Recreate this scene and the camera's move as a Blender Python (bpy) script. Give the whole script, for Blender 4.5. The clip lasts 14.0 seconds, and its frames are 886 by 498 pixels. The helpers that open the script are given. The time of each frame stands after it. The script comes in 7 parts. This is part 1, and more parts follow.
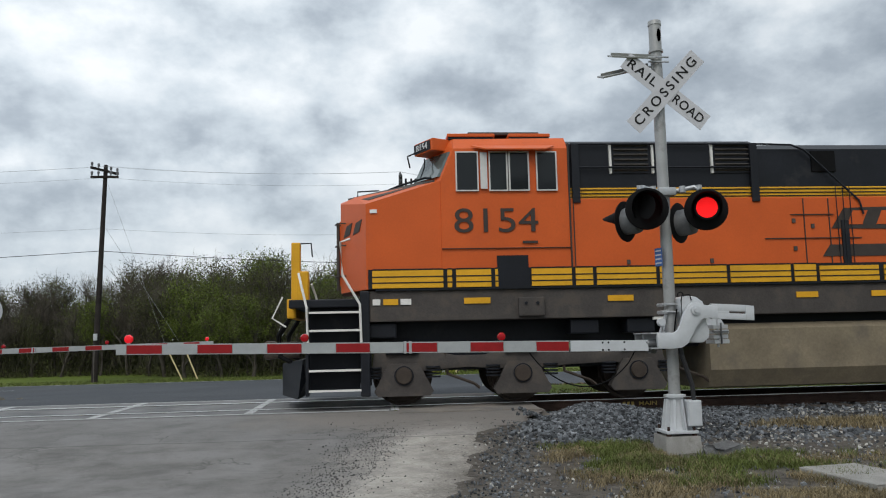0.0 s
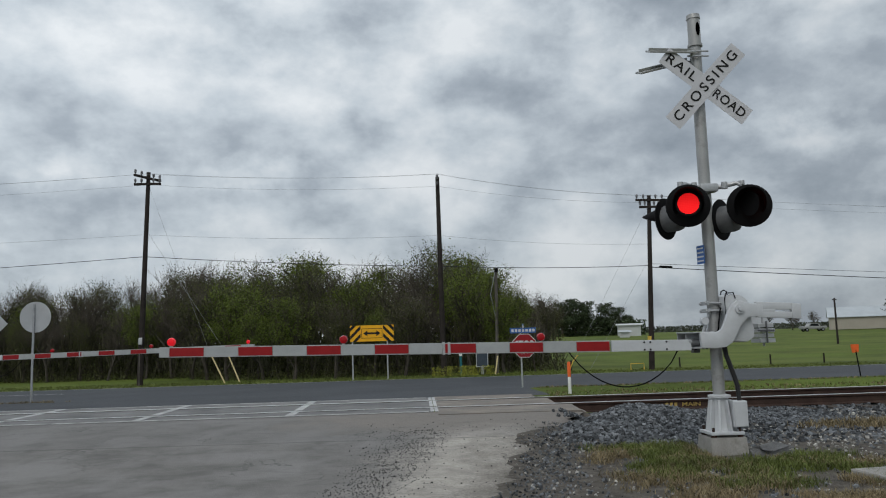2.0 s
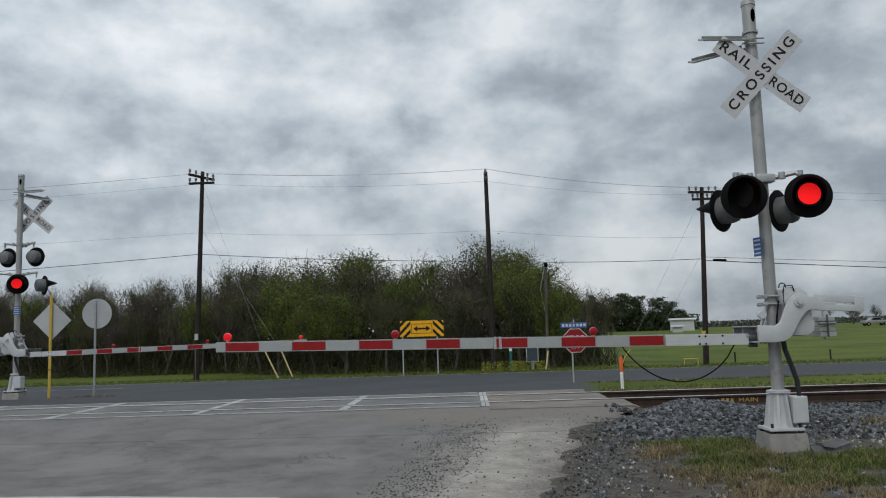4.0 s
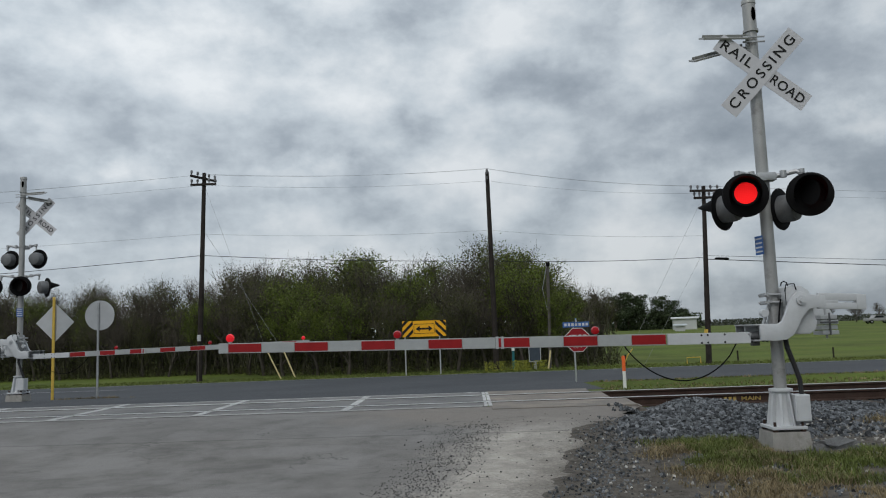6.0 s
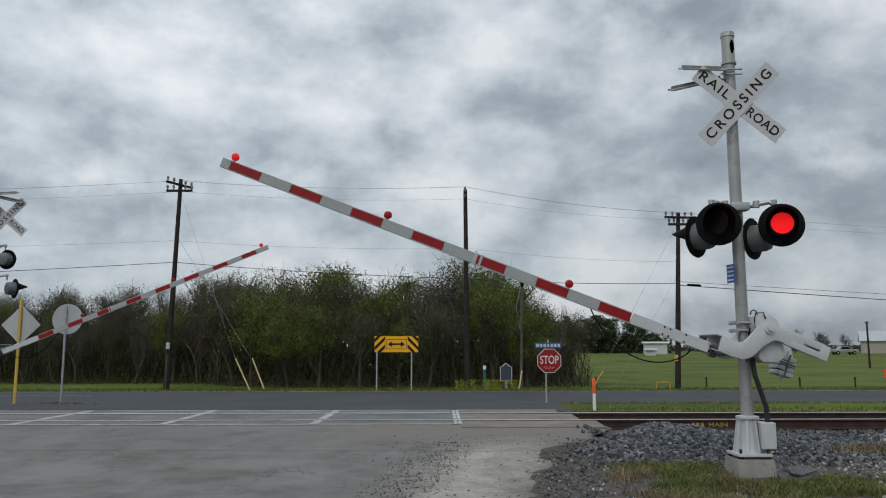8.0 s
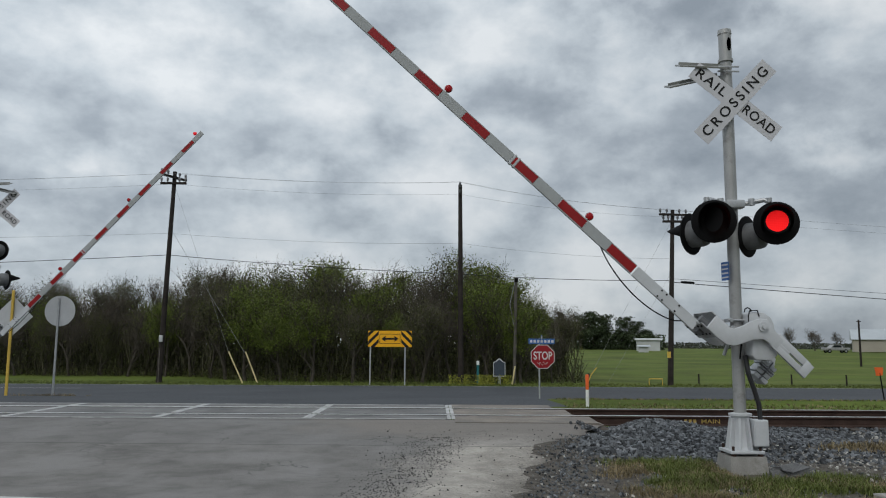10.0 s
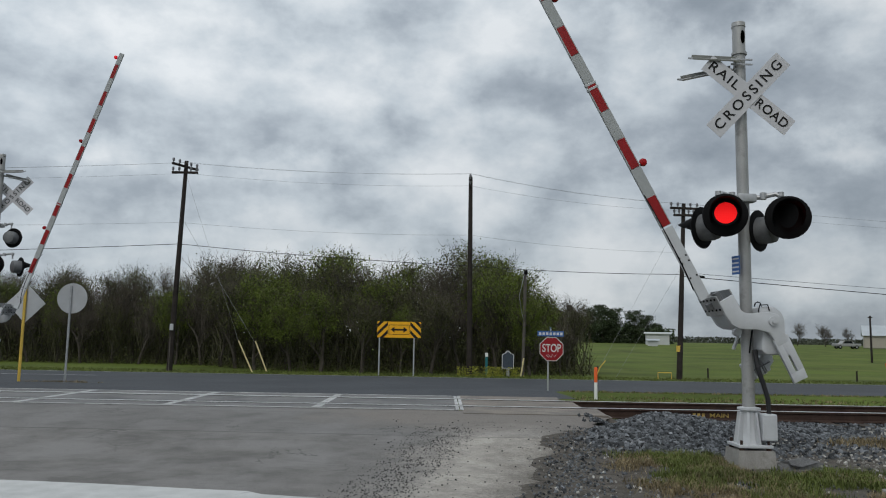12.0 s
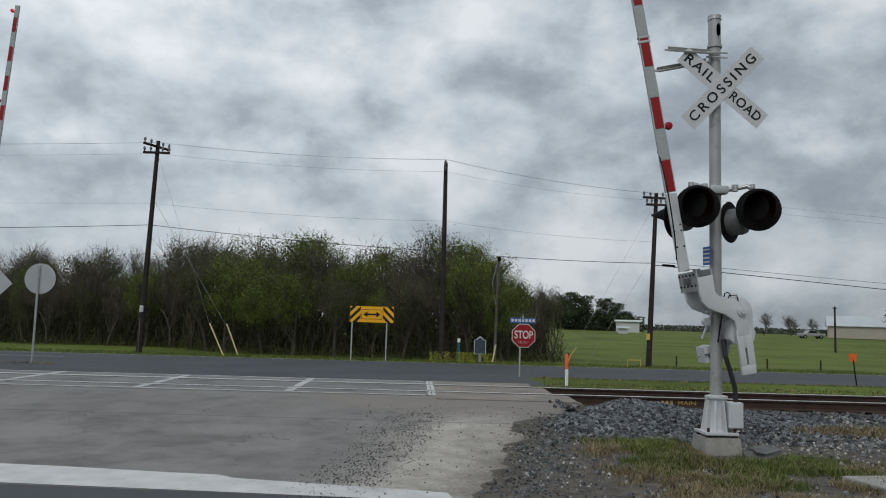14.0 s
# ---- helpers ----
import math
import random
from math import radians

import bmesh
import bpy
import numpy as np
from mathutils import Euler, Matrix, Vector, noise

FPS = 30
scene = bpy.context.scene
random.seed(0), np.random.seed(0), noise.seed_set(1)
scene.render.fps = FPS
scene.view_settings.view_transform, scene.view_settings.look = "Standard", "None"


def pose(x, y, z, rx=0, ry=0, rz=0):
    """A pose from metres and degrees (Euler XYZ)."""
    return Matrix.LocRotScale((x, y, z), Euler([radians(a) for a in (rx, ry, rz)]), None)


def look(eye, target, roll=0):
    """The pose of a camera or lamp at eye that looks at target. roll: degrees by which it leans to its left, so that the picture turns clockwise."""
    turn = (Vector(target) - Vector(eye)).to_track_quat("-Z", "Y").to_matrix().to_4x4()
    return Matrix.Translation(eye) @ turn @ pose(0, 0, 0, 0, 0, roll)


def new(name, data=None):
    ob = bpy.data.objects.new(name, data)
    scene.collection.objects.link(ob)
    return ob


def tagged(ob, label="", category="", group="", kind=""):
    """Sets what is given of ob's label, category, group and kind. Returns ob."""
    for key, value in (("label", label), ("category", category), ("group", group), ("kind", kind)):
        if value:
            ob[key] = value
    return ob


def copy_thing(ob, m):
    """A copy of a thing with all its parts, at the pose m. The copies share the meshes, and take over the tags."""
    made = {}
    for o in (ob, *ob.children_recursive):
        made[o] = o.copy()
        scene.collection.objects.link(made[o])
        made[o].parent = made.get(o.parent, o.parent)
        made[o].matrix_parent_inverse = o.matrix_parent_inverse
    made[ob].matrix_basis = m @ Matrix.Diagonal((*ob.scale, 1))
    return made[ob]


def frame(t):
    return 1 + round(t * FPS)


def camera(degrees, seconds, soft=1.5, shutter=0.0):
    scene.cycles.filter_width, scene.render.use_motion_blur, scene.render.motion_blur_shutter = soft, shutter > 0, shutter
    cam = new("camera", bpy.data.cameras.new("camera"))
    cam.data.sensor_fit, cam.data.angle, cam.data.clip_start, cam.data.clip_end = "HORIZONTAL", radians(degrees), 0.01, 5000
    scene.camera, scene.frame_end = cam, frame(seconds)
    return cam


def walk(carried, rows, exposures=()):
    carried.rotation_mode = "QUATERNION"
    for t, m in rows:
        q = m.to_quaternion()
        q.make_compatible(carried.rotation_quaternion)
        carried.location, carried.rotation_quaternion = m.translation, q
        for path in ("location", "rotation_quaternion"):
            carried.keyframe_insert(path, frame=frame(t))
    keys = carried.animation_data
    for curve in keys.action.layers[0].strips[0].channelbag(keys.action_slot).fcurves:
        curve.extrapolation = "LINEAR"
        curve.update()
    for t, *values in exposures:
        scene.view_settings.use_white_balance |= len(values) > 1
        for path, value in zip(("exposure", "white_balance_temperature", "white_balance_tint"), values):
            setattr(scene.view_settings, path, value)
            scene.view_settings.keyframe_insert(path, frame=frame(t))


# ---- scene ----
cam = camera(59.6, 14.0, soft=1.1)
PATH = [
    (0, (-0.121, -0.084, 1.196), (0.05, 1.896, 1.419), -1.3),
    (0.5, (-0.123, -0.073, 1.178), (0.033, 1.908, 1.407), -1.3),
    (1, (-0.126, -0.083, 1.183), (0.01, 1.899, 1.412), -1.4),
    (1.5, (-0.12, -0.055, 1.183), (-0.01, 1.928, 1.413), -1.6),
    (2, (-0.118, -0.045, 1.181), (-0.044, 1.94, 1.412), -1.7),
    (2.5, (-0.135, -0.068, 1.179), (-0.105, 1.918, 1.409), -1.7),
    (3, (-0.132, -0.027, 1.185), (-0.146, 1.96, 1.413), -1.6),
    (3.5, (-0.138, -0.039, 1.173), (-0.183, 1.948, 1.396), -1.6),
    (6, (-0.134, -0.054, 1.175), (-0.191, 1.933, 1.398), -2.1),
    (6.5, (-0.145, -0.076, 1.167), (-0.187, 1.909, 1.407), -1.2),
    (7, (-0.145, -0.06, 1.18), (-0.168, 1.924, 1.431), -0.6),
    (7.5, (-0.146, -0.074, 1.174), (-0.152, 1.909, 1.433), -0.2),
    (8, (-0.143, -0.077, 1.175), (-0.136, 1.905, 1.439), -0.1),
    (10.5, (-0.155, -0.059, 1.175), (-0.133, 1.925, 1.421), 0.4),
    (11, (-0.157, -0.073, 1.17), (-0.142, 1.912, 1.41), 0.5),
    (11.5, (-0.157, -0.079, 1.17), (-0.152, 1.907, 1.404), 0.7),
    (12, (-0.157, -0.079, 1.167), (-0.16, 1.908, 1.397), 1.0),
    (12.5, (-0.167, -0.074, 1.176), (-0.174, 1.913, 1.4), 1.4),
    (13, (-0.167, -0.078, 1.183), (-0.168, 1.91, 1.4), 1.7),
    (13.5, (-0.177, -0.074, 1.181), (-0.157, 1.915, 1.388), 1.7),
    (14, (-0.175, -0.099, 1.177), (-0.109, 1.891, 1.371), 1.7),
]
walk(cam, [(t, look(eye, target, roll)) for t, eye, target, roll in PATH], exposures=[(0.0, 0.32), (0.4, 0.18), (1.0, 0.02), (14.0, 0.0)])


# ---- world and light ----
world = bpy.data.worlds.new("overcast_sky")
scene.world = world
world.use_nodes = True


def build_sky():
    nt = world.node_tree
    n, l = nt.nodes, nt.links
    n.clear()
    out = n.new("ShaderNodeOutputWorld")
    sky = n.new("ShaderNodeTexSky")
    sky.sky_type, sky.sun_disc = "NISHITA", False
    sky.sun_elevation, sky.sun_rotation = radians(48), radians(200)
    b_sky = n.new("ShaderNodeBackground")
    b_sky.inputs["Strength"].default_value = 0.08
    l.new(sky.outputs["Color"], b_sky.inputs["Color"])
    tc = n.new("ShaderNodeTexCoord")
    sep = n.new("ShaderNodeSeparateXYZ")
    l.new(tc.outputs["Generated"], sep.inputs[0])
    # cloud banks, flattened towards the horizon
    com = n.new("ShaderNodeVectorMath"); com.operation = "MULTIPLY"; com.inputs[1].default_value = (1.0, 1.0, 1.6)
    l.new(tc.outputs["Generated"], com.inputs[0])
    off = n.new("ShaderNodeVectorMath"); off.operation = "ADD"; off.inputs[1].default_value = CLOUD_SHIFT
    l.new(com.outputs[0], off.inputs[0])
    layers = []
    for scale, detail, rough, bend in ((2.6, 3, 0.5, 0.0), (7.5, 10, 0.55, 0.0)):
        layer = n.new("ShaderNodeTexNoise")
        layer.inputs["Scale"].default_value, layer.inputs["Detail"].default_value, layer.inputs["Roughness"].default_value = scale, detail, rough
        layer.inputs["Distortion"].default_value = bend
        l.new(off.outputs[0], layer.inputs["Vector"])
        layers.append(layer)
    both = n.new("ShaderNodeMix"); both.data_type = "FLOAT"; both.inputs["Factor"].default_value = 0.56
    l.new(layers[0].outputs["Fac"], both.inputs["A"]); l.new(layers[1].outputs["Fac"], both.inputs["B"])
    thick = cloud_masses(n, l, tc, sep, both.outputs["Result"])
    ramp = n.new("ShaderNodeValToRGB")
    e = ramp.color_ramp.elements
    e[0].position, e[0].color = 0.35, (0.28, 0.326, 0.376, 1)
    e[1].position, e[1].color = 0.62, (0.78, 0.82, 0.85, 1)
    m1 = e.new(0.43); m1.color = (0.38, 0.432, 0.487, 1)
    m2 = e.new(0.51); m2.color = (0.55, 0.612, 0.665, 1)
    l.new(thick, ramp.inputs["Fac"])
    # an overcast sky is brighter towards the zenith
    zen = n.new("ShaderNodeMapRange")
    zen.inputs["From Min"].default_value, zen.inputs["From Max"].default_value = 0.38, 0.85
    zen.inputs["To Min"].default_value, zen.inputs["To Max"].default_value = 1.0, 1.5
    l.new(sep.outputs["Z"], zen.inputs["Value"])
    # the deck is thinner towards the west
    west = n.new("ShaderNodeMapRange")
    west.inputs["From Min"].default_value, west.inputs["From Max"].default_value = -0.6, 0.6
    west.inputs["To Min"].default_value, west.inputs["To Max"].default_value = 1.06, 0.84
    l.new(sep.outputs["X"], west.inputs["Value"])
    power = n.new("ShaderNodeMath"); power.operation = "MULTIPLY"
    # and thicker low down, where one looks through more of it
    low = n.new("ShaderNodeMapRange")
    low.inputs["From Min"].default_value, low.inputs["From Max"].default_value = 0.03, 0.32
    low.inputs["To Min"].default_value, low.inputs["To Max"].default_value = 0.86, 1.06
    l.new(sep.outputs["Z"], low.inputs["Value"])
    sides = n.new("ShaderNodeMath"); sides.operation = "MULTIPLY"
    l.new(low.outputs["Result"], sides.inputs[0]); l.new(west.outputs["Result"], sides.inputs[1])
    l.new(zen.outputs["Result"], power.inputs[0]); l.new(sides.outputs[0], power.inputs[1])
    b_cloud = n.new("ShaderNodeBackground")
    l.new(ramp.outputs["Color"], b_cloud.inputs["Color"]); l.new(power.outputs[0], b_cloud.inputs["Strength"])
    mix = n.new("ShaderNodeMixShader"); mix.inputs[0].default_value = 0.94
    l.new(b_sky.outputs[0], mix.inputs[1]); l.new(b_cloud.outputs[0], mix.inputs[2])
    l.new(mix.outputs[0], out.inputs["Surface"])


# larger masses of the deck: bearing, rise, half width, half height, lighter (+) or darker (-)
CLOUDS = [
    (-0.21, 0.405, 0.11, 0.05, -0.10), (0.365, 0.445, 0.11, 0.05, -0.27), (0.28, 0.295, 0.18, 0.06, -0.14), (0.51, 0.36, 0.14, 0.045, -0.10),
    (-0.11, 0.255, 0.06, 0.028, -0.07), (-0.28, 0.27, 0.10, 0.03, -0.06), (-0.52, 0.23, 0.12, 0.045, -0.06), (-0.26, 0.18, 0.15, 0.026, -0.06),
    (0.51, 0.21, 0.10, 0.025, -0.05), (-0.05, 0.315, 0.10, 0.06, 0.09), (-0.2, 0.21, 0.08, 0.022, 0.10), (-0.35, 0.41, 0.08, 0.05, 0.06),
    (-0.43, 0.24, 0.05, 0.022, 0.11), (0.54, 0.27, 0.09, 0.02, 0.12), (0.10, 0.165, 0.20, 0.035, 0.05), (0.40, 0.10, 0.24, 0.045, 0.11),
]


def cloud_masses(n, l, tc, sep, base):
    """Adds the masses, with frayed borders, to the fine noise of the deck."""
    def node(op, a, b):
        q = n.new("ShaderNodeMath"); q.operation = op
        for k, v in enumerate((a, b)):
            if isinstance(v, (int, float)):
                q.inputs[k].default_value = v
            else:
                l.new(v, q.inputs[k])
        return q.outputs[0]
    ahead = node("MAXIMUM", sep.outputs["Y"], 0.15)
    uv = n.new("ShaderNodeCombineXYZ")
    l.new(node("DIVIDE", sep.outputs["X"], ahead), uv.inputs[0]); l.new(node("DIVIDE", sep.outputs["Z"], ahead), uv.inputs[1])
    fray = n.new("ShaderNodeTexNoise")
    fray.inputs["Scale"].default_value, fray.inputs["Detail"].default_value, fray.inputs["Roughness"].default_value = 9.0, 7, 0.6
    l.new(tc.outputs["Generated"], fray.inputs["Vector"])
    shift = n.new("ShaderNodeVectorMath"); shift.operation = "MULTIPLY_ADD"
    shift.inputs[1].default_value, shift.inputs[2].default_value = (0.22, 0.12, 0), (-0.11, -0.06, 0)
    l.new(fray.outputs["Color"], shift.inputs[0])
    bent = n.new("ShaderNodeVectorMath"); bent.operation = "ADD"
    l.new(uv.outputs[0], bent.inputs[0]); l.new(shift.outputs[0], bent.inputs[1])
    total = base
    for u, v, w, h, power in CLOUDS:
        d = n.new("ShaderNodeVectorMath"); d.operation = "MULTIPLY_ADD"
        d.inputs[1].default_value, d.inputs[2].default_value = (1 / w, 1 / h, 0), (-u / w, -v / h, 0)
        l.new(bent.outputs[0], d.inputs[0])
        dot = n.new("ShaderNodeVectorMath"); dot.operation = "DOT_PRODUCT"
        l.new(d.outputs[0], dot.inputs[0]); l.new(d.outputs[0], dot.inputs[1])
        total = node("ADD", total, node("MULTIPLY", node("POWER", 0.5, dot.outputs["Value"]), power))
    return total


CLOUD_SHIFT = (3.1, 7.4, 0.0)
build_sky()
sun = new("sun", bpy.data.lights.new("sun", "SUN"))
sun.data.energy, sun.data.angle, sun.data.color = 1.0, radians(35), (1.0, 0.96, 0.9)
sun.matrix_world = look((-10, -28, 32), (0, 0, 0))
scene.view_settings.exposure = 0.0


# ---- materials ----
def material(name, colour, rough=0.8, metal=0.0, grain=0.15, scale=6.0, fine=60.0, bump=0.15, dirt=None, dirt_at=0.55, dirt_scale=1.2, spec=0.22, emit=0.0, per_piece=0.0):
    m = bpy.data.materials.new(name)
    m.use_nodes = True
    n, l = m.node_tree.nodes, m.node_tree.links
    p = n["Principled BSDF"]
    p.inputs["Roughness"].default_value, p.inputs["Metallic"].default_value = rough, metal
    p.inputs["Specular IOR Level"].default_value = spec
    tc = n.new("ShaderNodeTexCoord")
    big = n.new("ShaderNodeTexNoise"); big.inputs["Scale"].default_value = scale; big.inputs["Detail"].default_value = 6
    small = n.new("ShaderNodeTexNoise"); small.inputs["Scale"].default_value = fine; small.inputs["Detail"].default_value = 4
    l.new(tc.outputs["Object"], big.inputs["Vector"]); l.new(tc.outputs["Object"], small.inputs["Vector"])
    c = Vector(colour)
    r = n.new("ShaderNodeValToRGB")
    e = r.color_ramp.elements
    e[0].position, e[1].position = 0.3, 0.7
    e[0].color = (*[max(0, v * (1 - grain)) for v in c], 1)
    e[1].color = (*[min(1, v * (1 + grain)) for v in c], 1)
    l.new(big.outputs["Fac"], r.inputs["Fac"])
    mul = n.new("ShaderNodeMix"); mul.data_type = "RGBA"; mul.blend_type = "MULTIPLY"
    mul.inputs["Factor"].default_value = 1.0
    r2 = n.new("ShaderNodeValToRGB")
    f = r2.color_ramp.elements
    f[0].position, f[1].position = 0.3, 0.7
    f[0].color, f[1].color = (1 - grain, 1 - grain, 1 - grain, 1), (1, 1, 1, 1)
    l.new(small.outputs["Fac"], r2.inputs["Fac"])
    l.new(r.outputs["Color"], mul.inputs["A"]); l.new(r2.outputs["Color"], mul.inputs["B"])
    last = mul.outputs["Result"]
    if dirt:
        d = n.new("ShaderNodeTexNoise"); d.inputs["Scale"].default_value = dirt_scale; d.inputs["Detail"].default_value = 8; d.inputs["Roughness"].default_value = 0.65
        l.new(tc.outputs["Object"], d.inputs["Vector"])
        mr = n.new("ShaderNodeMapRange"); mr.inputs["From Min"].default_value, mr.inputs["From Max"].default_value = dirt_at, dirt_at + 0.15
        l.new(d.outputs["Fac"], mr.inputs["Value"])
        mx = n.new("ShaderNodeMix"); mx.data_type = "RGBA"
        l.new(mr.outputs["Result"], mx.inputs["Factor"]); l.new(last, mx.inputs["A"]); mx.inputs["B"].default_value = (*dirt, 1)
        last = mx.outputs["Result"]
    if per_piece:
        g = n.new("ShaderNodeNewGeometry")
        mr = n.new("ShaderNodeMapRange"); mr.inputs["To Min"].default_value, mr.inputs["To Max"].default_value = 1 - per_piece, 1 + per_piece
        l.new(g.outputs["Random Per Island"], mr.inputs["Value"])
        mx = n.new("ShaderNodeMix"); mx.data_type = "RGBA"; mx.blend_type = "MULTIPLY"; mx.inputs["Factor"].default_value = 1
        l.new(last, mx.inputs["A"]); l.new(mr.outputs["Result"], mx.inputs["B"])
        last = mx.outputs["Result"]
    l.new(last, p.inputs["Base Color"])
    if bump:
        b = n.new("ShaderNodeBump"); b.inputs["Strength"].default_value = bump; b.inputs["Distance"].default_value = 0.02
        l.new(small.outputs["Fac"], b.inputs["Height"]); l.new(b.outputs["Normal"], p.inputs["Normal"])
    if emit:
        p.inputs["Emission Color"].default_value = (*colour, 1); p.inputs["Emission Strength"].default_value = emit
    return m


M = {}
M["asphalt_dark"] = material("dark_asphalt", (0.058, 0.062, 0.069), 0.85, grain=0.15, scale=0.4, fine=90, bump=0.3)
M["concrete_panel"] = material("crossing_concrete", (0.17, 0.168, 0.165), 0.85, grain=0.2, scale=1.2, fine=80, bump=0.3, dirt=(0.10, 0.10, 0.10), dirt_at=0.52, dirt_scale=0.9)
M["concrete"] = material("weathered_concrete", (0.30, 0.29, 0.268), 0.9, grain=0.18, scale=5, fine=90, bump=0.3, dirt=(0.2, 0.19, 0.17), dirt_at=0.55, dirt_scale=6)
M["joint"] = material("pale_joint", (0.46, 0.46, 0.455), 0.8, grain=0.25, scale=3, dirt=(0.16, 0.16, 0.16), dirt_at=0.58, dirt_scale=2.5)
M["line"] = material("white_road_paint", (0.47, 0.475, 0.465), 0.75, grain=0.12, scale=4, fine=120, dirt=(0.2, 0.2, 0.2), dirt_at=0.6, dirt_scale=2)
M["soil"] = material("soil", (0.112, 0.099, 0.084), 0.95, grain=0.5, scale=9, fine=45, bump=1.0, dirt=(0.095, 0.085, 0.07), dirt_at=0.5, dirt_scale=1.6)
M["grass_ground"] = material("mown_grass", (0.085, 0.118, 0.013), 0.95, grain=0.4, scale=0.12, fine=9, bump=0.8, dirt=(0.105, 0.125, 0.022), dirt_at=0.48, dirt_scale=0.09)
M["stone"] = material("ballast_stone", (0.112, 0.119, 0.127), 0.85, grain=0.3, scale=14, fine=70, bump=0.4, per_piece=0.8)
def by_piece(m, spread):
    """Each object on the material takes its own brightness."""
    n, l = m.node_tree.nodes, m.node_tree.links
    p = n["Principled BSDF"]
    base = p.inputs["Base Color"].links[0].from_socket
    info = n.new("ShaderNodeObjectInfo")
    mr = n.new("ShaderNodeMapRange"); mr.inputs["To Min"].default_value, mr.inputs["To Max"].default_value = 1 - spread, 1 + spread
    l.new(info.outputs["Random"], mr.inputs["Value"])
    mx = n.new("ShaderNodeMix"); mx.data_type = "RGBA"; mx.blend_type = "MULTIPLY"; mx.inputs["Factor"].default_value = 1
    l.new(base, mx.inputs["A"]); l.new(mr.outputs["Result"], mx.inputs["B"]); l.new(mx.outputs["Result"], p.inputs["Base Color"])
    return m


M["heap_stone"] = by_piece(material("heap_stone", (0.17, 0.178, 0.186), 0.85, grain=0.3, scale=1.2, fine=6, bump=0.3), 0.7)
M["stone_pale"] = material("pale_stone", (0.33, 0.32, 0.295), 0.9, grain=0.2, scale=9, fine=60, bump=0.3, per_piece=0.5)
M["rail"] = material("rusty_rail", (0.06, 0.037, 0.029), 0.75, 0.2, grain=0.3, scale=4, fine=50, dirt=(0.06, 0.04, 0.032), dirt_at=0.55, dirt_scale=3)
M["railhead"] = material("polished_railhead", (0.85, 0.85, 0.85), 0.35, 1.0, grain=0.05, scale=3, bump=0.0)
M["tie"] = material("creosoted_tie", (0.07, 0.058, 0.048), 0.9, grain=0.35, scale=6, fine=60, bump=0.4)
M["silver"] = material("aluminium_paint", (0.34, 0.342, 0.337), 0.45, 0.35, grain=0.08, scale=5, fine=60, bump=0.08, dirt=(0.21, 0.208, 0.2), dirt_at=0.55, dirt_scale=4)
M["cast"] = material("cast_grey_paint", (0.50, 0.515, 0.53), 0.5, 0.1, grain=0.05, scale=6, fine=30, bump=0.04, dirt=(0.38, 0.38, 0.37), dirt_at=0.66, dirt_scale=7)
M["zinc"] = material("galvanised_steel", (0.42, 0.43, 0.44), 0.5, 0.6, grain=0.12, scale=12, fine=60, bump=0.05)
M["black"] = material("black_paint", (0.0055, 0.0055, 0.006), 0.75, grain=0.2, scale=8, bump=0.05, spec=0.12)
M["housing"] = material("grey_lamp_housing", (0.16, 0.165, 0.17), 0.6, 0.2, grain=0.15, scale=8, fine=60, bump=0.1)
M["white_sign"] = material("white_sheeting", (0.50, 0.50, 0.52), 0.5, grain=0.04, scale=5, bump=0.02)
M["letter"] = material("black_lettering", (0.012, 0.012, 0.012), 0.6, grain=0.05, bump=0.0)
M["white_letter"] = material("white_lettering", (0.58, 0.58, 0.58), 0.6, grain=0.05, bump=0.0)
M["arm_white"] = material("white_reflective_sheet", (0.33, 0.345, 0.345), 0.45, grain=0.07, scale=8, bump=0.05)
M["arm_red"] = material("red_reflective_sheet", (0.26, 0.011, 0.013), 0.42, grain=0.1, scale=8, bump=0.05)
M["red_lens"] = material("red_lens", (0.33, 0.008, 0.012), 0.2, grain=0.05, bump=0.0)
M["dark_lens"] = material("unlit_red_lens", (0.15, 0.006, 0.008), 0.5, grain=0.2, scale=30, bump=0.0, spec=0.1)
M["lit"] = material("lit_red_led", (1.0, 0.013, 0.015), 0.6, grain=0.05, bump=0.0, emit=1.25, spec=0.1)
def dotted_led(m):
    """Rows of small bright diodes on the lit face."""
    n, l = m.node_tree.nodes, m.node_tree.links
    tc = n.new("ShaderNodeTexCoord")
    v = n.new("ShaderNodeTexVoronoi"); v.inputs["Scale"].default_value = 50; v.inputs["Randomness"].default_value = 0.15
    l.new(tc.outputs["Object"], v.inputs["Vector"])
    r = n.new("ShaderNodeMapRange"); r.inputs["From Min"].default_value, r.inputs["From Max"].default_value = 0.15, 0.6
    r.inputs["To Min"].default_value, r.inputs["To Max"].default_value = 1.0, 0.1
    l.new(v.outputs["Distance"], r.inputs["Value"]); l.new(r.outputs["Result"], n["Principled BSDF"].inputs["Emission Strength"])


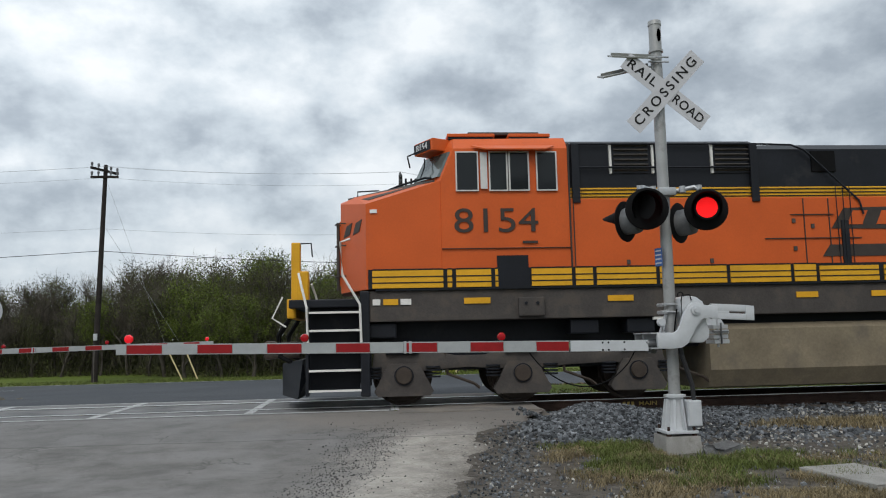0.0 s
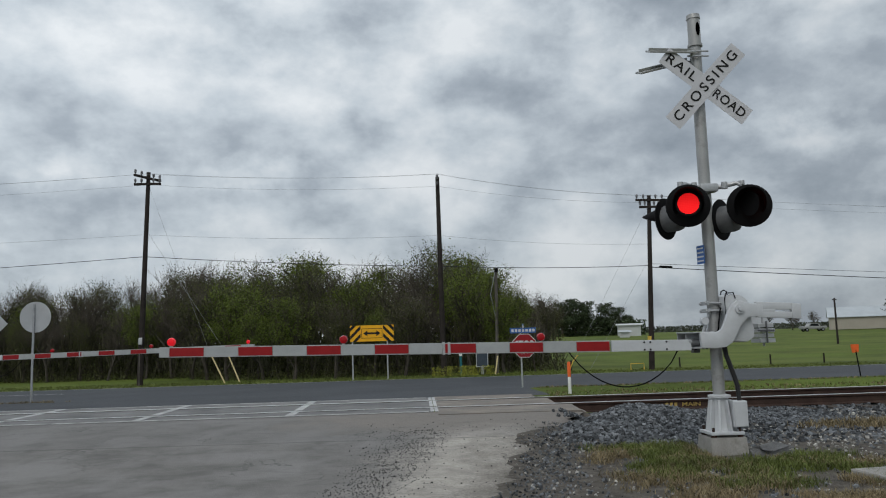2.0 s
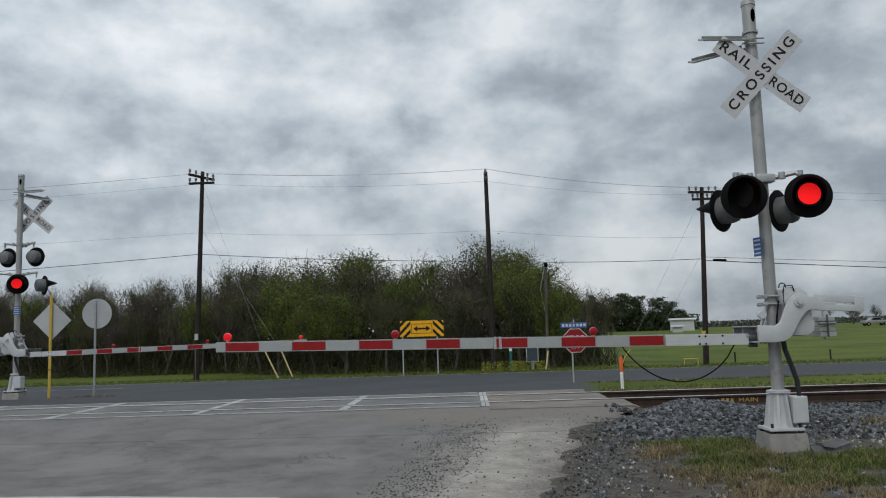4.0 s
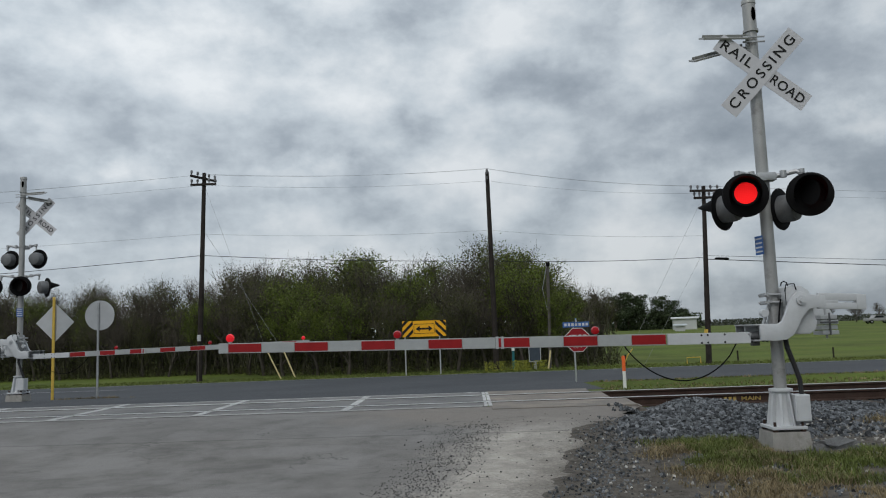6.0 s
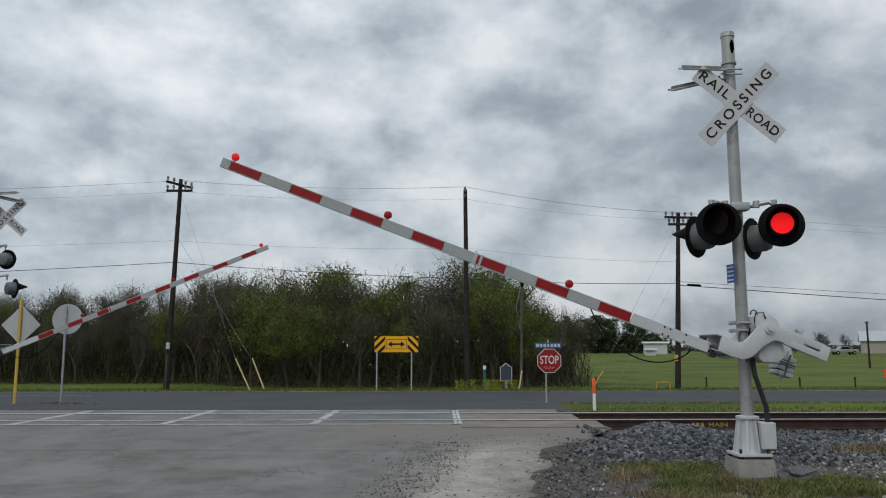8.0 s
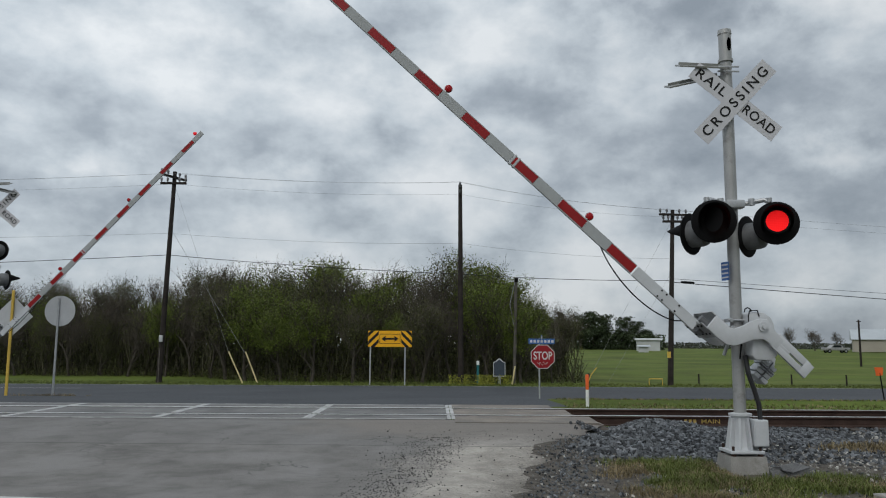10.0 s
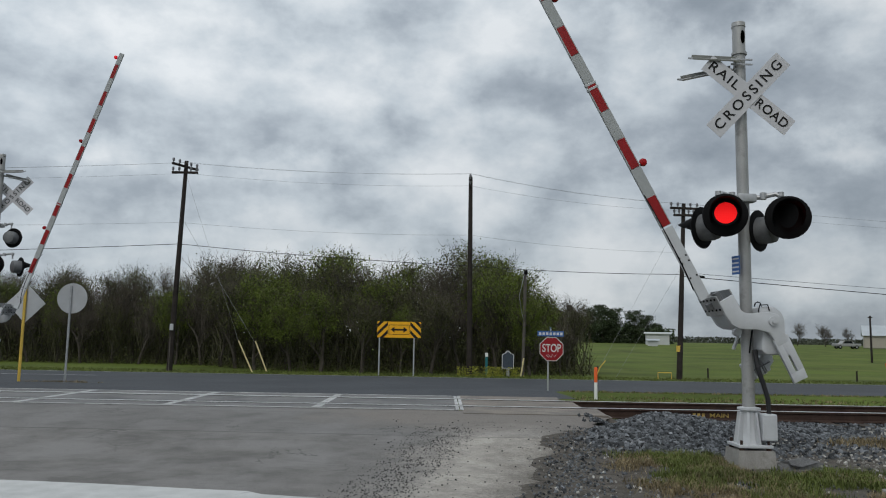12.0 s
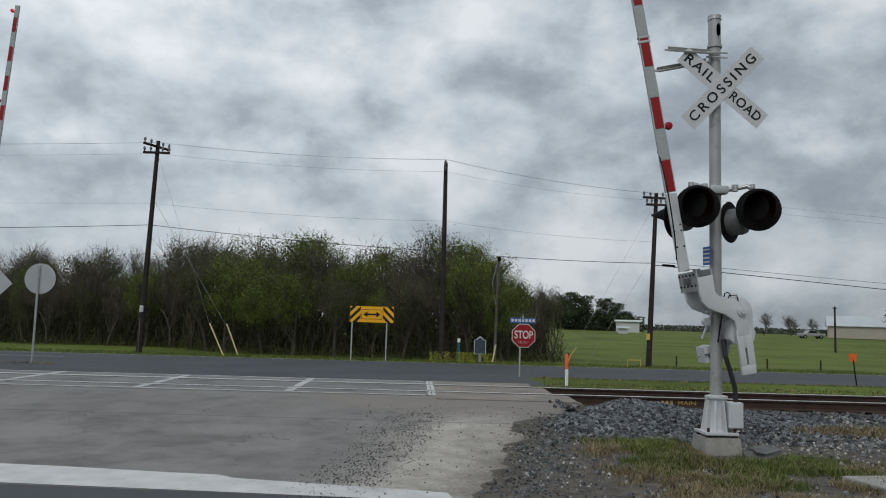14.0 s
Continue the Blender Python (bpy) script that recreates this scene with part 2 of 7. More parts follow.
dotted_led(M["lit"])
M["lit_small"] = material("lit_red_lamp", (0.6, 0.01, 0.018), 0.2, grain=0.05, bump=0.0, emit=0.45)
M["blue_sign"] = material("blue_sheeting", (0.05, 0.13, 0.36), 0.5, grain=0.06, bump=0.02)
M["pole_wood"] = material("weathered_pole_wood", (0.034, 0.028, 0.025), 0.9, grain=0.3, scale=3, fine=40, bump=0.4)
M["wire"] = material("dark_wire", (0.03, 0.03, 0.032), 0.6, grain=0.1, bump=0)
M["thin_wire"] = material("grey_wire", (0.26, 0.27, 0.28), 0.6, grain=0.1, bump=0)
M["sign_back"] = material("bare_aluminium", (0.50, 0.51, 0.52), 0.45, 0.5, grain=0.06, scale=4, bump=0.03)
M["yellow"] = material("yellow_sheeting", (0.80, 0.40, 0.015), 0.5, grain=0.06, scale=5, bump=0.03)
M["yellow_post"] = material("yellow_post_paint", (0.62, 0.42, 0.08), 0.6, grain=0.12, scale=5, bump=0.05)
M["stop_red"] = material("stop_red", (0.27, 0.014, 0.02), 0.45, grain=0.08, scale=6, bump=0.03)
M["orange_plastic"] = material("orange_plastic", (0.75, 0.13, 0.03), 0.5, grain=0.08, bump=0.03)
M["white_plastic"] = material("white_plastic", (0.75, 0.75, 0.73), 0.5, grain=0.06, bump=0.03)
M["bark"] = material("grey_bark", (0.075, 0.066, 0.054), 0.95, grain=0.35, scale=3, fine=30, bump=0.4)
M["twig"] = material("bare_twigs", (0.098, 0.085, 0.068), 0.95, grain=0.2, scale=2, bump=0.0)
M["leaf_spring"] = material("spring_leaves", (0.105, 0.137, 0.022), 0.7, grain=0.3, scale=0.6, fine=8, bump=0.0, per_piece=0.5)
M["leaf_dark"] = material("dark_evergreen_leaves", (0.068, 0.074, 0.024), 0.7, grain=0.3, scale=0.6, fine=8, bump=0.0, per_piece=0.5)
M["blade"] = material("grass_blades", (0.115, 0.142, 0.036), 0.8, grain=0.3, scale=1.2, fine=8, bump=0.0, per_piece=0.5)
M["dry_blade"] = material("dry_grass_blades", (0.225, 0.178, 0.1), 0.85, grain=0.3, scale=1.2, fine=8, bump=0.0, per_piece=0.5)
M["dirt_thin"] = material("road_dust", (0.232, 0.205, 0.178), 0.95, grain=0.25, scale=1.5, fine=90, bump=0.4, dirt=(0.165, 0.153, 0.14), dirt_at=0.47, dirt_scale=1.6)
M["gravel_base"] = material("ballast_bed", (0.05, 0.048, 0.046), 0.95, grain=0.5, scale=14, fine=40, bump=0.8)
M["crumb"] = material("asphalt_crumbs", (0.04, 0.04, 0.04), 0.9, grain=0.2, bump=0.1, per_piece=0.5)
M["stone_grey"] = material("grey_rock", (0.13, 0.13, 0.13), 0.9, grain=0.3, scale=7, fine=60, bump=0.5)
M["faded_yellow"] = material("faded_yellow_marking", (0.42, 0.30, 0.09), 0.8, grain=0.3, scale=20, bump=0.0)
M["plaque"] = material("blue_grey_plaque", (0.05, 0.065, 0.085), 0.5, grain=0.2, scale=9, fine=40, bump=0.3)
M["teal"] = material("green_marker_plastic", (0.02, 0.12, 0.13), 0.5, grain=0.1, bump=0.0)
M["guard_yellow"] = material("pale_yellow_plastic", (0.62, 0.52, 0.28), 0.6, grain=0.12, bump=0.0)
M["insulator"] = material("grey_porcelain", (0.16, 0.16, 0.17), 0.3, grain=0.1, bump=0.0)
M["grey_wood"] = material("grey_pole_wood", (0.11, 0.1, 0.09), 0.9, grain=0.3, scale=4, fine=30, bump=0.2)
M["leaf_bud"] = material("brown_green_buds", (0.09, 0.085, 0.035), 0.8, grain=0.3, scale=0.6, bump=0.0, per_piece=0.5)
M["leaf_oak"] = material("evergreen_oak_leaves", (0.042, 0.06, 0.025), 0.75, grain=0.3, scale=0.6, bump=0.0, per_piece=0.5)
# leaf colour darkened to carry the shade inside the woods
M["leaf_deep_shade"] = material("shaded_wood_leaves", (0.052, 0.05, 0.03), 0.85, grain=0.3, scale=0.4, bump=0.0, per_piece=0.4)
# paler and greyer than the near leaves: distance haze is part of this colour
M["leaf_far"] = material("hazed_distant_trees", (0.062, 0.07, 0.05), 0.85, grain=0.3, scale=0.02, fine=0.3, bump=0.0, per_piece=0.3)
M["stem"] = material("mossy_stems", (0.075, 0.072, 0.045), 0.95, grain=0.3, scale=0.8, fine=6, bump=0.0, per_piece=0.5)
M["flower"] = material("yellow_flowers", (0.26, 0.27, 0.04), 0.8, grain=0.2, bump=0.0, per_piece=0.4)


# ---- mesh helpers ----
def box(bm, c, s, rz=0.0, rx=0.0, ry=0.0, bevel=0.0):
    r = bmesh.ops.create_cube(bm, size=1.0)
    vs = r["verts"]
    m = Matrix.Translation(c) @ Euler((radians(rx), radians(ry), radians(rz))).to_matrix().to_4x4() @ Matrix.Diagonal((*s, 1))
    bmesh.ops.transform(bm, matrix=m, verts=vs)
    if bevel:
        es = list({e for v in vs for e in v.link_edges})
        bmesh.ops.bevel(bm, geom=es, offset=bevel, segments=2, affect="EDGES", profile=0.6)
    return bm


def rod(bm, a, b, r0, r1=None, seg=10, caps=True):
    a, b = Vector(a), Vector(b)
    d = b - a
    r = bmesh.ops.create_cone(bm, cap_ends=caps, segments=seg, radius1=r0, radius2=r0 if r1 is None else r1, depth=d.length)
    m = Matrix.Translation((a + b) / 2) @ d.to_track_quat("Z", "Y").to_matrix().to_4x4()
    bmesh.ops.transform(bm, matrix=m, verts=r["verts"])
    return bm


def tube(bm, pts, r, seg=6):
    pts = [Vector(p) for p in pts]
    rings = []
    for i, p in enumerate(pts):
        d = (pts[min(i + 1, len(pts) - 1)] - pts[max(i - 1, 0)]).normalized()
        q = d.to_track_quat("Z", "Y")
        rr = r[i] if isinstance(r, (list, tuple)) else r
        rings.append([bm.verts.new(p + q @ Vector((rr * math.cos(k * math.tau / seg), rr * math.sin(k * math.tau / seg), 0))) for k in range(seg)])
    for a, b in zip(rings, rings[1:]):
        for k in range(seg):
            bm.faces.new((a[k], a[(k + 1) % seg], b[(k + 1) % seg], b[k]))
    bm.faces.new(rings[0][::-1]); bm.faces.new(rings[-1])
    return bm


def prism(bm, pts, depth, m=Matrix(), bevel=0.0):
    """A polygon in the x-z plane, from y = 0 back to y = depth, posed by m."""
    front = [bm.verts.new(m @ Vector((x, 0, z))) for x, z in pts]
    back = [bm.verts.new(m @ Vector((x, depth, z))) for x, z in pts]
    fs = [bm.faces.new(front), bm.faces.new(back[::-1])]
    k = len(pts)
    for i in range(k):
        fs.append(bm.faces.new((front[i], back[i], back[(i + 1) % k], front[(i + 1) % k])))
    bmesh.ops.recalc_face_normals(bm, faces=fs)
    if bevel:
        es = list({e for f in fs for e in f.edges})
        bmesh.ops.bevel(bm, geom=es, offset=bevel, segments=2, affect="EDGES", profile=0.6)
    return bm


def hull(bm, pts):
    vs = [bm.verts.new(p) for p in pts]
    r = bmesh.ops.convex_hull(bm, input=vs)
    bmesh.ops.delete(bm, geom=[g for g in r["geom_interior"] if isinstance(g, bmesh.types.BMVert)], context="VERTS")
    return bm


def lathe(bm, rows, axis_from, axis_to, seg=20):
    """Rings of (distance along the axis, radius)."""
    a = Vector(axis_from)
    d = (Vector(axis_to) - a).normalized()
    q = d.to_track_quat("Z", "Y")
    rings = [[bm.verts.new(a + d * t + q @ Vector((r * math.cos(k * math.tau / seg), r * math.sin(k * math.tau / seg), 0))) for k in range(seg)] for t, r in rows]
    fs = []
    for u, v in zip(rings, rings[1:]):
        for k in range(seg):
            fs.append(bm.faces.new((u[k], u[(k + 1) % seg], v[(k + 1) % seg], v[k])))
    fs.append(bm.faces.new(rings[0][::-1])); fs.append(bm.faces.new(rings[-1]))
    bmesh.ops.recalc_face_normals(bm, faces=fs)
    return bm


def part(name, bm, mat, parent=None, label="", smooth=False, at=None):
    me = bpy.data.meshes.new(name)
    bm.to_mesh(me)
    bm.free()
    me.materials.append(M[mat] if isinstance(mat, str) else mat)
    if smooth:
        for p in me.polygons:
            p.use_smooth = True
        me.set_sharp_from_angle(angle=radians(35))
    ob = new(name, me)
    if parent:
        ob.parent = parent
    if at is not None:
        ob.matrix_basis = at
    if label:
        ob["label"] = label
    return ob


def shared(name, me, parent, at, label=""):
    ob = new(name, me)
    ob.parent = parent
    ob.matrix_basis = at
    if label:
        ob["label"] = label
    return ob


def thing(name, m, label, category, group=""):
    ob = new(name)
    ob.matrix_basis = m
    return tagged(ob, label, category, group)


def B():
    return bmesh.new()


def text_part(name, body, size, mat, parent, m, depth=0.002, width=None, space=1.0, bold=0.012):
    cu = bpy.data.curves.new(name, "FONT")
    cu.body, cu.size, cu.extrude, cu.align_x, cu.align_y = body, size, depth, "CENTER", "CENTER"
    cu.offset, cu.space_character = size * bold, space
    tmp = new(name, cu)
    me = bpy.data.meshes.new_from_object(tmp.evaluated_get(bpy.context.evaluated_depsgraph_get()))
    bpy.data.objects.remove(tmp)
    if width:
        xs = [v.co.x for v in me.vertices]
        k = width / (max(xs) - min(xs))
        for v in me.vertices:
            v.co.x *= k
    me.materials.clear()
    me.materials.append(M[mat])
    ob = new(name, me)
    ob.parent = parent
    ob.matrix_basis = m
    return ob


# ---- ground ----
PROFILE = [(-60, -0.5), (4, -0.28), (9.1, -0.24), (12.5, -0.035), (12.95, -0.03), (16.2, -0.03), (17.0, -0.04), (19.6, -0.10), (21.5, -0.25), (25, -0.59), (27, -0.66), (41.5, -0.88), (60, -1.05), (110, -0.55), (190, 0.75), (300, 1.2), (4000, 2.0)]


def profile(y):
    for (a, za), (b, zb) in zip(PROFILE, PROFILE[1:]):
        if y <= b:
            return za + (zb - za) * max(0, (y - a)) / (b - a)
    return PROFILE[-1][1]


def smooth01(v):
    v = min(1, max(0, v))
    return v * v * (3 - 2 * v)


def ground_z(x, y):
    z = profile(y)
    side = smooth01((x - 1.5) / 1.6)
    if 8 < y < 20:
        low = -0.228 if y < 16.9 else -0.24
        z = z + (min(z, low) - z) * side
    if y < 12:
        bump = noise.noise((x * 1.3, y * 1.3, 0)) * 0.02 + noise.noise((x * 4, y * 4, 3)) * 0.008
        z += bump * smooth01((x - 0.8) / 1.0)
    return z


def sheet(name, xs, ys, mat, lift, label="", category="", z_of=None, kind="structure"):
    me = bpy.data.meshes.new(name)
    f = z_of or (lambda x, y: profile(y))
    verts = [(x, y, f(x, y) + lift) for y in ys for x in xs]
    w = len(xs)
    faces = [(j * w + i, j * w + i + 1, (j + 1) * w + i + 1, (j + 1) * w + i) for j in range(len(ys) - 1) for i in range(w - 1)]
    me.from_pydata(verts, [], faces)
    me.materials.append(M[mat])
    return tagged(new(name, me), label, category, kind=kind)


def span(a, b, step):
    k = max(1, round((b - a) / step))
    return [a + (b - a) * i / k for i in range(k + 1)]


ground_x = [-4000, -600, -200, -80, -40, -20] + span(-12, 0.5, 2.5) + span(0.7, 10, 0.15) + span(10.5, 26, 1.0) + [40, 80, 200, 600, 4000]
ground_y = [-3000, -300, -60, -20, -5, 2] + span(4, 19.6, 0.15) + [20.5, 21.5, 23, 25, 27, 32, 37, 41.5, 46, 52, 60, 70, 85, 110, 150, 190, 240, 300, 800, 4000]
ground = sheet("ground", ground_x, ground_y, "grass_ground", 0.0, "mown green grass verge and field with soil patches", "ground", ground_z)
near_verge = sheet("verge", span(0.1, 14, 0.15), span(2, 12.4, 0.15), "soil", 0.008, "bare stony soil beside the track", "ground", ground_z)


def road_material():
    """Worn asphalt that goes over into pale packed dirt along its ragged edge and near the rails."""
    m = material("worn_road", (0.176, 0.168, 0.159), 0.85, grain=0.24, scale=2.4, fine=70, bump=0.7, dirt=(0.205, 0.198, 0.19), dirt_at=0.46, dirt_scale=0.9)
    n, l = m.node_tree.nodes, m.node_tree.links
    p = n["Principled BSDF"]
    base = p.inputs["Base Color"].links[0].from_socket
    tc = n.new("ShaderNodeTexCoord")
    sep = n.new("ShaderNodeSeparateXYZ"); l.new(tc.outputs["Object"], sep.inputs[0])
    def math_node(op, a, b):
        q = n.new("ShaderNodeMath"); q.operation = op
        for k, v in enumerate((a, b)):
            if isinstance(v, (int, float)):
                q.inputs[k].default_value = v
            else:
                l.new(v, q.inputs[k])
        return q.outputs[0]
    def noise_node(scale, detail=8, rough=0.65):
        q = n.new("ShaderNodeTexNoise"); q.inputs["Scale"].default_value, q.inputs["Detail"].default_value, q.inputs["Roughness"].default_value = scale, detail, rough
        l.new(tc.outputs["Object"], q.inputs["Vector"])
        return q.outputs["Fac"]
    def ramp(v, a, b):
        q = n.new("ShaderNodeMapRange"); q.inputs["From Min"].default_value, q.inputs["From Max"].default_value = a, b
        l.new(v, q.inputs["Value"])
        return q.outputs["Result"]
    def blend(fac, a, b):
        q = n.new("ShaderNodeMix"); q.data_type = "RGBA"
        l.new(fac, q.inputs["Factor"]); l.new(a, q.inputs["A"])
        if isinstance(b, tuple):
            q.inputs["B"].default_value = (*b, 1)
        else:
            l.new(b, q.inputs["B"])
        return q.outputs["Result"]
    rough = math_node("MULTIPLY", math_node("SUBTRACT", noise_node(1.4), 0.5), 1.5)
    speck = math_node("MULTIPLY", math_node("SUBTRACT", noise_node(30, 5), 0.5), 1.6)
    edge = math_node("ADD", math_node("ADD", math_node("SUBTRACT", sep.outputs["X"], math_node("MULTIPLY", sep.outputs["Y"], 0.2)), rough), speck)
    # fine dark grit along the border of the dirt
    grit = blend(ramp(edge, -2.75, -2.25), base, (0.17, 0.162, 0.152))
    dirt_mix = blend(ramp(noise_node(3.0, 12, 0.75), 0.40, 0.62), (lambda c: c)(n.new("ShaderNodeRGB").outputs[0]), (0.27, 0.25, 0.222))
    for q in n:
        if q.type == "RGB":
            q.outputs[0].default_value = (0.41, 0.38, 0.338, 1)
    near = blend(ramp(edge, -2.45, -1.75), grit, dirt_mix)
    # dust carried over the asphalt next to the rails
    rail_dust = math_node("ADD", math_node("MULTIPLY", ramp(sep.outputs["Y"], 10.4, 12.0), ramp(sep.outputs["X"], -3.5, -0.2)), math_node("MULTIPLY", rough, 0.7))
    # the shoulder breaks up into dark stony soil
    near = blend(ramp(edge, -1.45, -0.45), near, (0.112, 0.099, 0.084))
    full = blend(ramp(rail_dust, 0.25, 0.75), near, (0.212, 0.188, 0.164))
    # tar seams and stains
    wave = n.new("ShaderNodeTexNoise"); wave.inputs["Scale"].default_value = 0.55; wave.inputs["Detail"].default_value = 7
    mp = n.new("ShaderNodeMapping"); mp.inputs["Scale"].default_value = (0.35, 2.2, 1)
    l.new(tc.outputs["Object"], mp.inputs["Vector"]); l.new(mp.outputs["Vector"], wave.inputs["Vector"])
    seam = ramp(math_node("ABSOLUTE", math_node("SUBTRACT", wave.outputs["Fac"], 0.5), 0), 0.012, 0.0)
    full = blend(math_node("MULTIPLY", seam, 0.22), full, (0.06, 0.06, 0.06))
    # joint between two layings of the asphalt, and cracks along it
    lay = math_node("SUBTRACT", math_node("ADD", sep.outputs["Y"], math_node("MULTIPLY", rough, 0.06)), math_node("ADD", 10.55, math_node("MULTIPLY", sep.outputs["X"], -0.02)))
    full = blend(math_node("MULTIPLY", ramp(lay, 0.0, 0.12), 0.3), full, (0.145, 0.142, 0.14))
    full = blend(math_node("MULTIPLY", ramp(math_node("ABSOLUTE", lay, 0), 0.035, 0.01), 0.55), full, (0.07, 0.069, 0.067))
    net = n.new("ShaderNodeTexVoronoi"); net.feature = "DISTANCE_TO_EDGE"; net.inputs["Scale"].default_value = 0.8
    warp = n.new("ShaderNodeVectorMath"); warp.operation = "ADD"
    wob = n.new("ShaderNodeTexNoise"); wob.inputs["Scale"].default_value = 2.5; wob.inputs["Detail"].default_value = 6
    l.new(tc.outputs["Object"], wob.inputs["Vector"]); l.new(tc.outputs["Object"], warp.inputs[0]); l.new(wob.outputs["Color"], warp.inputs[1]); l.new(warp.outputs[0], net.inputs["Vector"])
    crack = math_node("MULTIPLY", ramp(net.outputs["Distance"], 0.014, 0.004), ramp(noise_node(0.6, 3), 0.5, 0.6))
    full = blend(math_node("MULTIPLY", crack, 0.6), full, (0.06, 0.059, 0.057))
    # worn aggregate: dark pits and pale chips
    full = blend(math_node("MULTIPLY", ramp(noise_node(26, 5, 0.7), 0.56, 0.70), 0.45), full, (0.08, 0.078, 0.075))
    full = blend(math_node("MULTIPLY", ramp(noise_node(17, 6, 0.75), 0.58, 0.74), 0.4), full, (0.30, 0.29, 0.275))
    l.new(full, p.inputs["Base Color"])
    return m


M["road"] = road_material()
road_right = lambda y: 0.74 + 0.2 * (y - 6.5) * (y > 6.5) + 0.26 * (y - 10.2) * (y > 10.2) + 0.2 * noise.noise((y * 1.3, 2.2, 0)) + 0.14 * noise.noise((y * 5, 5.2, 0)) + 0.1 * noise.noise((y * 16, 1.2, 0))


def road_sheet():
    ys = [-60, -20, -5, 1] + span(3, 12.96, 0.12)
    us = [0, 0.3, 0.6, 0.8, 0.88, 0.92, 0.94, 0.96, 0.97, 0.98, 0.99, 1.0]
    verts = []
    for y in ys:
        r = min(road_right(y), 2.6)
        for u in us:
            x = -40 + (r + 40) * u
            verts.append((x, y, profile(y) + 0.014 - 0.03 * smooth01((x - r + 0.35) / 0.35)))
    w = len(us)
    me = bpy.data.meshes.new("road")
    me.from_pydata(verts, [], [(j * w + i, j * w + i + 1, (j + 1) * w + i + 1, (j + 1) * w + i) for j in range(len(ys) - 1) for i in range(w - 1)])
    me.materials.append(M["road"])
    return tagged(new("road", me), "worn grey asphalt road with a pale dirt shoulder", "road", kind="structure")


road = road_sheet()
far_apron = sheet("road_apron", [-40, -12, -6, 0.3, 2.6], [16.0, 17, 19.6, 21.5, 25, 27.2], "asphalt_dark", 0.012, "dark asphalt apron beyond the crossing", "road")
far_road = sheet("road_highway", [-1200, -200, -60, -20, 0, 20, 60, 200, 1200], [26.8, 33, 41.0], "asphalt_dark", 0.022, "dark asphalt highway running along the track", "road")

for name, pts in (("edge_line", [(-300, 40.55), (300, 40.55), (300, 40.43), (-300, 40.43)]), ("lane_mark", [(-26, 35.55), (-15.9, 35.55), (-15.9, 35.4), (-26, 35.4)])):
    bm = B()
    f = bm.faces.new([bm.verts.new((x, y, profile(26.8) + (profile(41.0) - profile(26.8)) * (y - 26.8) / 14.2 + 0.032)) for x, y in pts])
    if f.normal.z < 0:
        f.normal_flip()
    tagged(part(name, bm, "line"), "worn white painted line on the highway", "road marking", kind="structure")


# ---- crossing panels and track ----
TRACK_Y = 14.505


